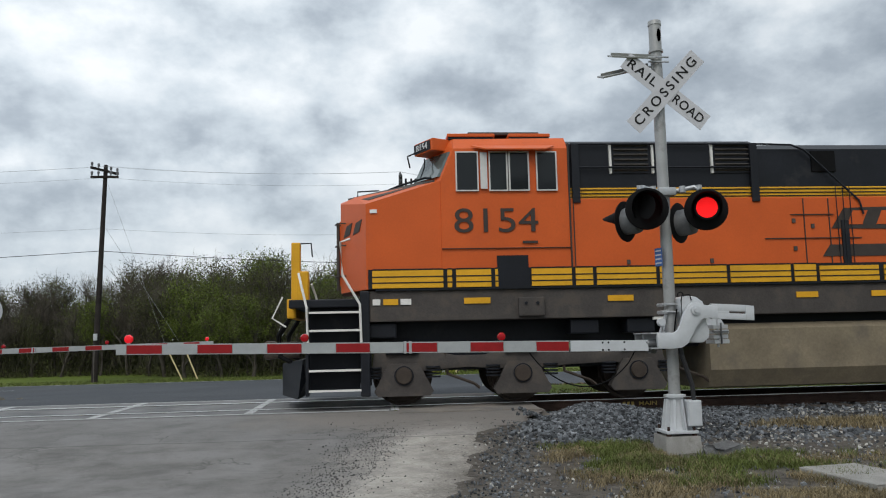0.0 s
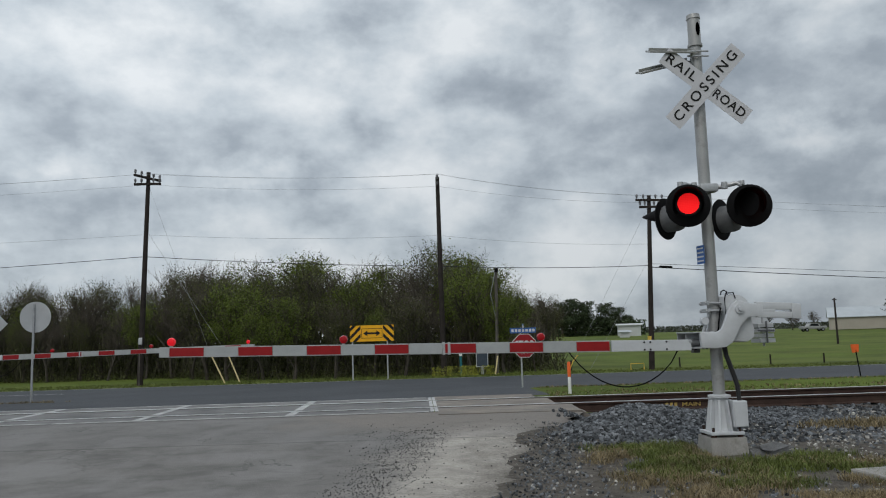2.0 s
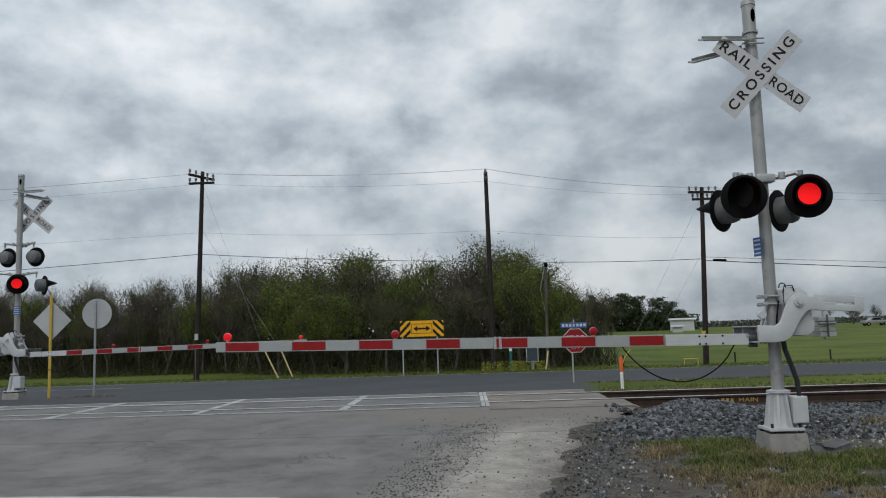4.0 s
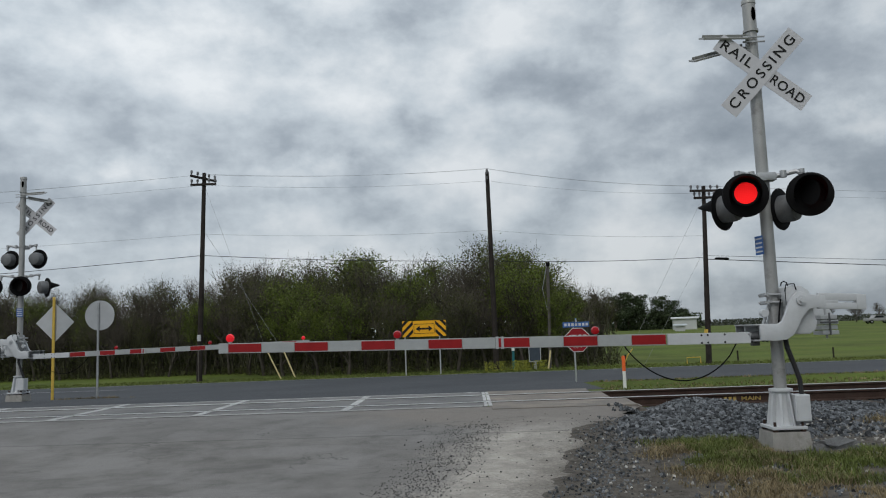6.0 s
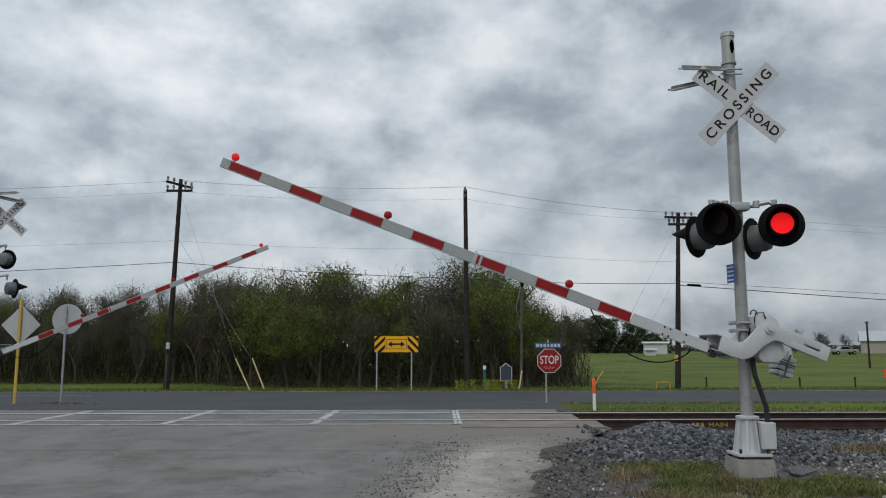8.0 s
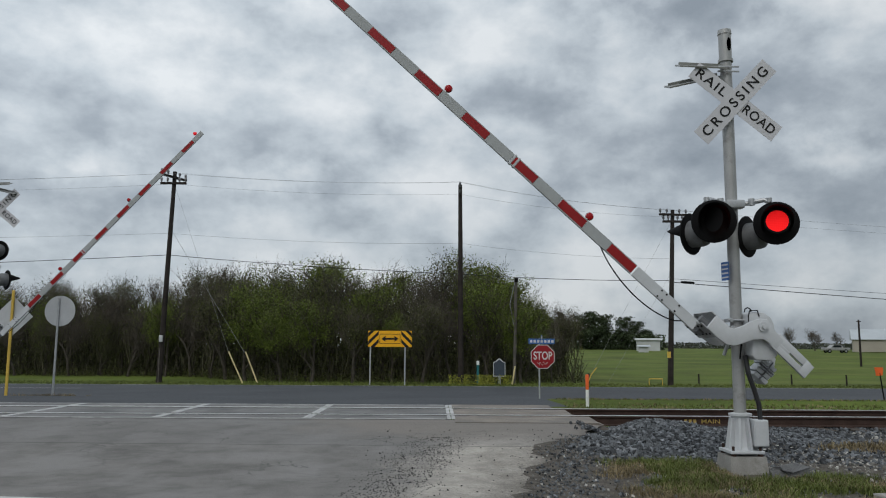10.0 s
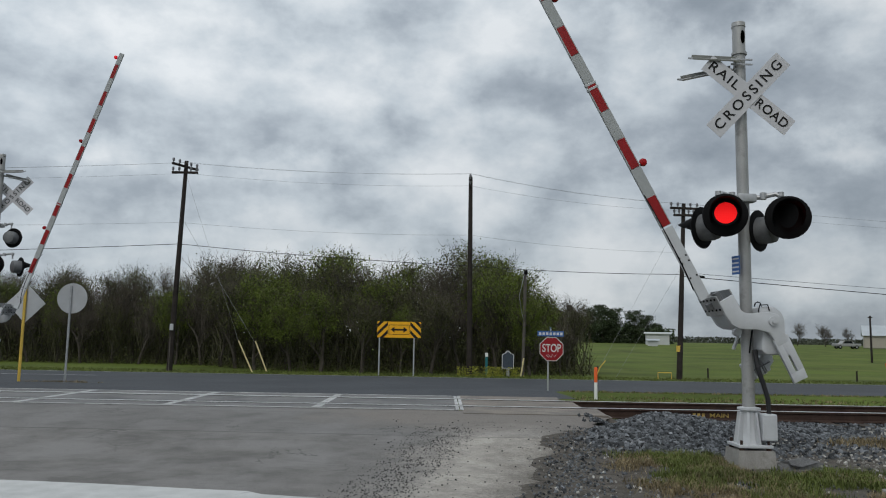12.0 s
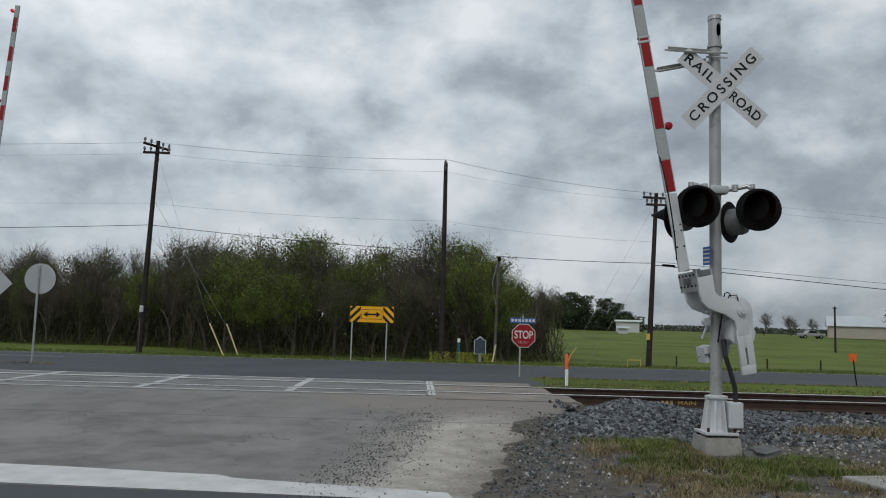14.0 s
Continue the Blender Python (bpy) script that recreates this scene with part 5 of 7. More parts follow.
    bm = B(); tube(bm, [(1.75, -0.8, 3.78), (2.05, -0.85, 3.9), (2.5, -1.1, 3.99), (2.6, -1.2, 3.96)], 0.02); lp("sand_pipe", bm, "loco_black", smooth=True)
    for x in (2.18, 2.28, 2.36):
        bm = B(); rod(bm, (x, -0.6, 3.8), (x, -0.6, 4.08), 0.02, seg=8); lp("antenna", bm, "loco_black")


def build_truck(x0):
    bm = B()
    prism(bm, [(-0.55, 0.5), (-0.5, 0.95), (0.3, 1.0), (0.9, 0.86), (1.4, 0.86), (1.9, 1.0), (2.2, 1.0), (2.9, 0.86), (3.4, 0.86), (3.9, 1.0), (4.5, 0.95), (4.6, 0.55), (4.3, 0.62), (3.6, 0.68), (2.9, 0.66), (2.4, 0.62), (1.6, 0.62), (1.1, 0.66), (0.4, 0.62), (-0.2, 0.5)], 0.16, Matrix.Translation((x0, -1.32, 0)), 0.02)
    side = lp("truck_frame", bm, "under", "grimy three-axle truck side frame", True)
    bm = B(); box(bm, (x0 + 2.0, 0, 0.75), (4.8, 2.0, 0.3)); lp("bolster", bm, "loco_black")
    for k in range(3):
        x = x0 + 2.03 * k
        bm = B()
        hull(bm, [(x + a, y, z) for y in (-1.38, -1.2) for a, z in ((-0.44, 0.2), (0.44, 0.2), (0.26, 0.74), (-0.26, 0.74), (0.5, 0.28), (-0.5, 0.28))])
        jb = lp("journal_box", bm, "under", "journal box with round cover", parent=side)
        bm = B(); lathe(bm, [(0, 0.06), (0.0, 0.13), (0.04, 0.15), (0.06, 0.16)], (x, -1.43, 0.54), (x, 0, 0.54), 18); lp("journal_cover", bm, "wheel", smooth=True, parent=side)
        bm = B(); lathe(bm, [(0, 0.165), (0.03, 0.165), (0.03, 0.14), (0.035, 0.12)], (x, -1.4, 0.54), (x, 0, 0.54), 18); lp("cover_ring", bm, "loco_black", smooth=True, parent=side)
        for s in (-1, 1):
            for q in range(4):
                bm = B(); rod(bm, (x + s * 0.5, -1.3, 0.5 + q * 0.055), (x + s * 0.5, -1.3, 0.525 + q * 0.055), 0.13, seg=12); lp("spring_coil", bm, "loco_black", parent=side)
        bm = B(); rod(bm, (x - 0.3, -1.36, 0.95), (x + 0.25, -1.36, 0.95), 0.06, seg=10); lp("brake_cylinder", bm, "loco_black", parent=side)
        bm = B(); tube(bm, [(x + 0.7, -1.3, 0.95), (x + 0.75, -1.28, 0.55), (x + 1.2, -1.28, 0.38), (x + 1.3, -1.28, 0.3)], 0.03, 6); lp("brake_rod", bm, "wheel", smooth=True, parent=side)
        bm = B(); lathe(bm, [(0, 0.2), (0.02, 0.34), (0.03, 0.46), (0.13, 0.475), (0.13, 0.52), (0.16, 0.53), (0.17, 0.3), (0.17, 0.05)], (x, -0.84, 0.52), (x, 0, 0.52), 32)
        w = lp("wheel", bm, "wheel", "steel wheel with polished tread", True)
        bm = B(); rod(bm, (x, -0.7, 0.52), (x, 0.7, 0.52), 0.1, seg=12); lp("axle", bm, "wheel", parent=side)
        bm = B(); lathe(bm, [(0, 0.2), (0.02, 0.46), (0.13, 0.475), (0.17, 0.5), (0.17, 0.05)], (x, 0.84, 0.52), (x, 0, 0.52), 24)
        lp("wheel", bm, "wheel", "steel wheel with polished tread", True)
    return side


build_body()
build_stripes()
build_front()
build_truck(2.06)
build_truck(15.2)
bm = B()
hull(bm, [(x, s * w, z) for x in (7.4, 14.2) for s in (-1, 1) for w, z in ((1.3, 1.3), (1.42, 1.2), (1.42, 0.5), (1.25, 0.2), (1.0, 0.16))])
lp("fuel_tank", bm, "tank", "dusty brown fuel tank")
bm = B(); lathe(bm, [(0, 0.2), (0.03, 0.24), (0.5, 0.24), (0.53, 0.2)], (6.75, -1.2, 1.15), (8, -1.2, 1.15), 16); lp("air_reservoir", bm, "loco_black", smooth=True)
for x in (1.7, 5.2, 6.2):
    bm = B(); box(bm, (x, -1.2, 1.3), (0.5, 0.4, 0.25), bevel=0.03); lp("underframe_box", bm, "loco_black")
bm = B(); box(bm, (6.8, -1.44, 1.42), (0.8, 0.06, 0.05)); lp("pipe", bm, "white_rail")
bm = B(); box(bm, (11.4, 0, 1.28), (20.0, 1.7, 0.5), bevel=0.02); lp("centre_sill", bm, "loco_black", "dark centre sill and pipework")


# ---- shoulder, ballast and verge ----
def edge_sheet(name, rows, mat, lift, label, seed, z_of, wob=0.12):
    """A patch between a left and a right edge, rows of (y, x left, x right), with uneven borders."""
    verts, faces = [], []
    ys = span(rows[0][0], rows[-1][0], 0.07)
    n = 24
    for y in ys:
        for (a, l0, r0), (b, l1, r1) in zip(rows, rows[1:]):
            if a <= y <= b + 1e-6:
                t = (y - a) / (b - a); l, r = l0 + (l1 - l0) * t, r0 + (r1 - r0) * t
        l += wob * (noise.noise((y * 1.7, seed, 0)) + 0.6 * noise.noise((y * 6, seed, 2)))
        r += wob * (noise.noise((y * 1.9, seed, 5)) + 0.6 * noise.noise((y * 6, seed, 8)))
        for i in range(n + 1):
            x = l + (r - l) * i / n
            verts.append((x, y, z_of(x, y) + lift))
    w = n + 1
    for j in range(len(ys) - 1):
        for i in range(n):
            faces.append((j * w + i, j * w + i + 1, (j + 1) * w + i + 1, (j + 1) * w + i))
    me = bpy.data.meshes.new(name)
    me.from_pydata(verts, [], faces)
    me.materials.append(M[mat])
    return tagged(new(name, me), label, "ground", kind="structure")


def top_z(x, y):
    return profile(y) + 0.014 if x < road_right(y) - 0.1 else ground_z(x, y) + 0.008



def heap_left(y):
    return 1.45 + 0.37 * (y - 9.8) + 0.12 * noise.noise((y * 2.3, 7.7, 0))


def heap(x, y):
    z = ground_z(x, y)
    d = math.hypot((x - 3.1) / 1.5, (y - 12.1) / 1.7)
    z += 0.225 * smooth01(1.3 - d) * smooth01((x - heap_left(y)) / 0.75)
    if x > 2.8 and 12.2 < y < 17:
        z = max(z, -0.205 + 0.012 * noise.noise((x * 3, y * 3, 1)))
    return z


edge_sheet("ballast_bed", [(9.9, 1.8, 3.0), (10.4, 1.95, 4.1), (11.2, 2.2, 18), (12.4, 2.65, 18), (13.6, 3.05, 18), (15.4, 3.0, 18), (16.9, 3.4, 18)], "gravel_base", 0.0, "bed of crushed grey ballast under the track", 4.4, heap)


def stones(name, count, area, size, mat, label, seed, z_of, flat=0.7, keep=None):
    """Loose angular stones, joined: boxes with moved corners."""
    rnd = np.random.RandomState(seed)
    base = np.array([(a, b, c) for a in (-1, 1) for b in (-1, 1) for c in (-1, 1)], float)
    fac = np.array([(0, 1, 3, 2), (4, 6, 7, 5), (0, 4, 5, 1), (2, 3, 7, 6), (0, 2, 6, 4), (1, 5, 7, 3)])
    V, Fc = [], []
    k = 0
    while k < count:
        x, y = rnd.uniform(area[0], area[1]), rnd.uniform(area[2], area[3])
        if keep and rnd.rand() > keep(x, y):
            count -= 0.02
            continue
        s = rnd.uniform(*size)
        v = base * (0.5 + 0.5 * rnd.rand(8, 3)) * s * np.array((1.15, 0.9, flat))
        q = Euler(rnd.uniform(0, 6.28, 3)).to_matrix()
        v = v @ np.array(q).T
        v += (x, y, z_of(x, y) + s * 0.3)
        V.append(v); Fc.append(fac + 8 * k)
        k += 1
    me = bpy.data.meshes.new(name)
    me.from_pydata(np.concatenate(V).tolist(), [], np.concatenate(Fc).tolist())
    me.materials.append(M[mat])
    return tagged(new(name, me), label, "gravel", kind="stuff")


stones("ballast_stones", 9500, (1.4, 6.5, 9.6, 13.55), (0.016, 0.042), "stone", "crushed blue-grey ballast stones heaped beside the rail", 1, heap, keep=lambda x, y: smooth01(1.5 - math.hypot((x - 3.0) / 1.5, (y - 11.7) / 1.65)) * smooth01((x - heap_left(y) + 0.1) / 0.35) if x < 4.3 else (0.5 if y > 11.6 else 0.12))
stones("ballast_stones", 8500, (4.0, 16.0, 10.8, 17.0), (0.013, 0.034), "stone", "crushed grey ballast stones beside and between the rails", 2, heap, keep=lambda x, y: 1.0 if y > 11.8 else 0.35)
stones("pale_gravel", 1500, (3.8, 12.0, 8.2, 13.0), (0.01, 0.03), "stone_pale", "scattered pale limestone gravel beside the mast", 3, heap, keep=lambda x, y: 0.4 + 0.6 * noise.noise((x, y, 4)))
stones("pale_gravel", 900, (0.9, 6.0, 5.5, 10.6), (0.005, 0.018), "stone_pale", "scattered pale gravel on the soil", 4, lambda x, y: top_z(x, y))
stones("road_crumbs", 2300, (-1.5, 1.1, 5.8, 11.2), (0.0025, 0.0075), "crumb", "dark loose asphalt crumbs along the road edge", 5, top_z, keep=lambda x, y: smooth01(1.15 - abs(x - (-1.0 + 0.17 * (y - 5.5)) - 0.12 * noise.noise((y * 2, 3, 0))) / 0.5) * (0.4 + 0.6 * (noise.noise((x * 4, y * 2.5, 5)) > -0.1)))
stones("verge_stones", 2000, (0.9, 7.5, 6.0, 11.2), (0.006, 0.024), "stone", "loose grey stones in the soil of the verge", 8, lambda x, y: top_z(x, y), keep=lambda x, y: smooth01((x - road_right(y) + 0.3) / 0.4) * (0.35 + 0.5 * (noise.noise((x * 1.4, y * 1.4, 21)) > -0.1)))
stones("edge_gravel", 1500, (-0.2, 2.4, 5.8, 11.6), (0.004, 0.015), "stone", "mixed gravel along the dirt shoulder", 9, top_z, keep=lambda x, y: smooth01(1.1 - abs(x - road_right(y) - 0.1) / 0.4))
stones("road_crumbs", 300, (-1.0, 1.8, 6.0, 11.9), (0.003, 0.011), "crumb", "dark loose stones on the dirt shoulder", 6, top_z)


stones("ballast_stones", 900, (1.7, 3.4, 11.6, 13.62), (0.013, 0.034), "stone", "loose ballast stones spilled over the end of the paving", 21, lambda x, y: max(heap(x, y), -0.012 if x < 2.2 else -0.012 - 0.45 * (x - 2.2)), keep=lambda x, y: smooth01((x - 1.75 - 0.25 * (y - 11.6)) / 0.7))


def stone_heap():
    """The larger stones on top of the ballast heap, each a piece of its own."""
    r = random.Random(17)
    heap_thing = thing("ballast_heap", Matrix(), "heap of larger crushed grey ballast stones beside the road end", "ballast heap")
    kinds = []
    for k in range(6):
        bm = B()
        hull(bm, [(r.uniform(-1, 1) * 1.1, r.uniform(-1, 1) * 0.9, r.uniform(-1, 1) * 0.7) for _ in range(14)])
        me = bpy.data.meshes.new("stone"); bm.to_mesh(me); bm.free(); me.materials.append(M["heap_stone"])
        kinds.append(me)
    k = 0
    while k < 290:
        x, y = r.uniform(1.6, 4.4), r.uniform(9.9, 13.3)
        if x < heap_left(y) + 0.08 or math.hypot((x - 3.0) / 1.5, (y - 11.7) / 1.75) > 1.05:
            continue
        q = r.uniform(0.028, 0.05)
        shared("stone", kinds[k % 6], heap_thing, pose(x, y, heap(x, y) + 0.03, r.uniform(0, 360), r.uniform(0, 360), r.uniform(0, 360)) @ Matrix.Diagonal((q, q, q, 1)))
        k += 1


stone_heap()


def blades(name, count, area, height, mat, label, seed, z_of, keep=None, lean=0.5, width=0.006):
    rnd = np.random.RandomState(seed)
    V, Fc = [], []
    k = 0
    while k < count:
        x, y = rnd.uniform(area[0], area[1]), rnd.uniform(area[2], area[3])
        if keep and rnd.rand() > keep(x, y):
            count -= 0.02
            continue
        z = z_of(x, y)
        for _ in range(3):
            h = rnd.uniform(*height); a = rnd.uniform(0, 6.28); l = rnd.uniform(0.1, lean) * h
            bx, by = x + rnd.normal(0, 0.02), y + rnd.normal(0, 0.02)
            w = width * rnd.uniform(0.6, 1.4)
            cx, cy = math.cos(a), math.sin(a)
            i = len(V)
            V += [(bx - cy * w, by + cx * w, z), (bx + cy * w, by - cx * w, z), (bx + cx * l * 0.4 + cy * w * 0.7, by + cy * l * 0.4 - cx * w * 0.7, z + h * 0.6), (bx + cx * l * 0.4 - cy * w * 0.7, by + cy * l * 0.4 + cx * w * 0.7, z + h * 0.6), (bx + cx * l, by + cy * l, z + h)]
            Fc += [(i, i + 1, i + 2, i + 3), (i + 3, i + 2, i + 4)]
        k += 1
    me = bpy.data.meshes.new(name)
    me.from_pydata(V, [], Fc)
    me.materials.append(M[mat])
    return tagged(new(name, me), label, "grass", kind="stuff")


def verge_grass(x, y):
    """Green in clumps round the footing, thinner towards the road and the ballast."""
    n = noise.noise((x * 1.3, y * 1.3, 7)) + 0.7 * noise.noise((x * 3.4, y * 3.4, 2))
    back = 9.9 if x < 3.2 else 8.9
    near = 0.35 + 0.65 * smooth01((y - 7.6) / 1.0)
    return smooth01((n + 0.22) * 1.8) * smooth01((x - 1.75) / 0.7) * smooth01((back - y) / 0.5) * (1 - 0.7 * smooth01((x - 4.2) / 1.0)) * near


def verge_straw(x, y):
    n = noise.noise((x * 1.5, y * 1.5, 9)) + 0.6 * noise.noise((x * 4, y * 4, 19))
    back = 9.8 if x < 3.2 else 8.7
    return smooth01((n + 0.35) * 1.5) * smooth01((x - 1.55) / 0.8) * smooth01((back - y) / 0.8) * (1 - 0.4 * smooth01((x - 4.4) / 1.0))


blades("grass_tufts", 8000, (1.6, 5.5, 7.0, 10.0), (0.025, 0.10), "blade", "short green grass tufts on the stony verge", 11, ground_z, verge_grass, 1.1, 0.0035)
blades("dry_grass_tufts", 14000, (1.4, 6.5, 6.2, 10.0), (0.015, 0.085), "dry_blade", "dry straw-coloured grass on the stony verge", 12, ground_z, verge_straw, 1.6, 0.003)
blades("dry_grass_tufts", 900, (5.2, 9.0, 10.0, 11.6), (0.05, 0.14), "dry_blade", "dry grass clump beside the ballast", 13, ground_z, lambda x, y: smooth01(1.2 - math.hypot((x - 6.6) / 1.5, (y - 10.9) / 0.6)), 0.9)
blades("grass_strip", 7000, (3.0, 24, 17.2, 26.4), (0.015, 0.06), "blade", "green grass strip between track and highway", 14, ground_z, lambda x, y: 0.6 + 0.5 * noise.noise((x * 0.8, y * 0.8, 3)), 0.6, 0.012)
blades("dry_grass_strip", 3500, (3.0, 24, 17.0, 26.4), (0.02, 0.07), "dry_blade", "dry grass in the strip beyond the track", 15, ground_z, lambda x, y: 0.4 + 0.7 * noise.noise((x * 0.9, y * 0.9, 13)), 0.8, 0.012)
blades("roadside_weeds", 260, (-11.6, -9.6, 21.0, 21.9), (0.02, 0.12), "dry_blade", "dry weeds at the edge of the asphalt", 16, lambda x, y: profile(y), lambda x, y: smooth01(noise.noise((x * 2.5, y * 2, 4)) * 2 + 0.4), 1.5, 0.006)


def rough_block(name, at, size, mat, label, category, seed, bevel=0.02, wob=0.12):
    rnd = random.Random(seed)
    bm = B()
    box(bm, (0, 0, 0), size, bevel=bevel)
    for v in bm.verts:
        v.co += Vector((rnd.uniform(-1, 1) * size[0], rnd.uniform(-1, 1) * size[1], rnd.uniform(-1, 1) * size[2])) * wob * 0.5
    return tagged(part(name, bm, mat, None, "", False, at), label, category)


rough_block("rock", pose(3.86, 8.75, -0.19, 4, -5, 20), (0.34, 0.26, 0.13), "stone_grey", "flat grey rock lying beside the signal base", "rock", 5, 0.04, 0.3)
rough_block("concrete_slab", pose(4.45, 7.06, -0.225, 0, 0, 9), (0.66, 1.0, 0.09), "concrete", "pale concrete cover slab set in the soil", "concrete slab", 6, 0.015, 0.015)
rough_block("loose_tie", pose(4.0, 13.05, -0.21, 0, 0, 3), (0.42, 0.2, 0.12), "tie", "dark broken tie end beside the rail", "tie", 7, 0.02, 0.1)
rail_writing = thing("rail_marking", Matrix(), "faded yellow painted words on the rail web", "rail marking")
text_part("lettering", "MAIN", 0.1, "faded_yellow", rail_writing, pose(4.72, TRACK_Y - 0.7665, -0.095, 90, 0, 0), depth=0.001, width=0.33)
for k, x in enumerate((4.28, 4.36, 4.44, 5.06, 5.14, 5.22)):
    bm = B(); box(bm, (x, TRACK_Y - 0.767, -0.095), (0.05, 0.003, 0.075)); part("text_bar", bm, "faded_yellow", rail_writing)


# ---- signs and posts ----
def stop_sign():
    z = -0.6
    t = thing("stop_sign", pose(3.24, 25.0, z), "red octagonal stop sign on a thin steel post", "stop sign")
    bm = B(); box(bm, (0, 0.02, 1.0), (0.05, 0.03, 2.15), bevel=0.004); part("post", bm, "zinc", t)
    r = 0.381 / math.cos(math.pi / 8)
    for rad, mat, name, y in ((r, "white_letter", "sign_border", -0.006), (r * 0.945, "stop_red", "sign_face", -0.011)):
        bm = B()
        prism(bm, [(rad * math.cos(math.pi / 8 + k * math.pi / 4) + 0.11, 1.49 + rad * math.sin(math.pi / 8 + k * math.pi / 4)) for k in range(8)], 0.005, Matrix.Translation((0, y, 0)))
        part(name, bm, mat, t)
    text_part("lettering", "STOP", 0.36, "white_letter", t, pose(0.11, -0.014, 1.51, 90, 0, 0), width=0.60)
    bm = B()
    tube(bm, [(-0.06, -0.013, 1.3), (0.02, -0.013, 1.22), (0.0, -0.013, 1.32), (0.1, -0.013, 1.22), (0.13, -0.013, 1.32), (0.2, -0.013, 1.24), (0.26, -0.013, 1.31)], 0.008, 4)
    part("scrawl", bm, "white_letter", t)
    for rz, z2, ln in ((6, 1.98, 0.86), (78, 2.1, 0.6)):
        bm = B(); box(bm, (0, 0, 0), (ln, 0.006, 0.17), bevel=0.002)
        b = part("street_name_blade", bm, "blue_sign", t, "blue street name blade", False, pose(0.08, 0.0, z2, 0, 0, rz))
        for k in range(7):
            bm = B(); box(bm, (-ln * 0.4 + k * ln * 0.135, -0.006, 0), (ln * 0.09, 0.003, 0.085)); part("text_bar", bm, "white_letter", b)


def arrow_board():
    t = thing("arrow_board", pose(-2.52, 42.0, -0.9), "yellow double arrow warning board with black striped ends", "warning sign")
    for x in (-1.05, 0.82):
        bm = B(); box(bm, (x, 0.03, 1.2), (0.07, 0.04, 2.5), bevel=0.005); part("post", bm, "zinc", t)
    bm = B(); box(bm, (0, 0, 2.5), (2.36, 0.02, 0.86), bevel=0.004); part("panel", bm, "yellow", t)
    for s in (-1, 1):
        for bar in (((0, 0.52), (0, 0.72), (0.14, 0.86), (0.34, 0.86)), ((0, 0.09), (0, 0.29), (0.57, 0.86), (0.57, 0.66)), ((0.14, 0), (0.34, 0), (0.57, 0.23), (0.57, 0.43))):
            bm = B()
            prism(bm, [(s * (x - 1.175), 2.07 + z) for x, z in bar], 0.004, Matrix.Translation((0, -0.016, 0)))
            part("stripe", bm, "letter", t)
    bm = B()
    prism(bm, [(-0.46, 2.5), (-0.24, 2.66), (-0.24, 2.55), (0.24, 2.55), (0.24, 2.66), (0.46, 2.5), (0.24, 2.34), (0.24, 2.45), (-0.24, 2.45), (-0.24, 2.34)], 0.004, Matrix.Translation((0, -0.016, 0)))
    part("arrow", bm, "letter", t)
    for x, z, w, h in ((0, 2.75, 1.1, 0.025), (0, 2.25, 1.1, 0.025), (-0.55, 2.5, 0.025, 0.5), (0.55, 2.5, 0.025, 0.5)):
        bm = B(); box(bm, (x, -0.013, z), (w, 0.004, h)); part("border_line", bm, "letter", t)


def back_signs():
    t = thing("diamond_sign", pose(-11.8, 21.5, -0.26), "grey back of a diamond warning sign on a yellow post", "road sign")
    bm = B(); box(bm, (0, -0.02, 1.45), (0.07, 0.04, 2.95), bevel=0.006); part("post", bm, "yellow_post", t)
    bm = B(); box(bm, (0, 0, 0), (0.77, 0.006, 0.77), bevel=0.0015); part("panel", bm, "sign_back", t, "", False, pose(0.02, 0.015, 2.2, 0, 45, 0))
    t = thing("round_sign", pose(-10.53, 21.5, -0.26), "grey back of a round road sign on a steel post", "road sign")
    bm = B(); box(bm, (0, -0.02, 1.35), (0.05, 0.04, 2.72), bevel=0.004); part("post", bm, "zinc", t)
    bm = B(); rod(bm, (0.03, 0.008, 2.36), (0.03, 0.014, 2.36), 0.42, seg=40); part("panel", bm, "sign_back", t)


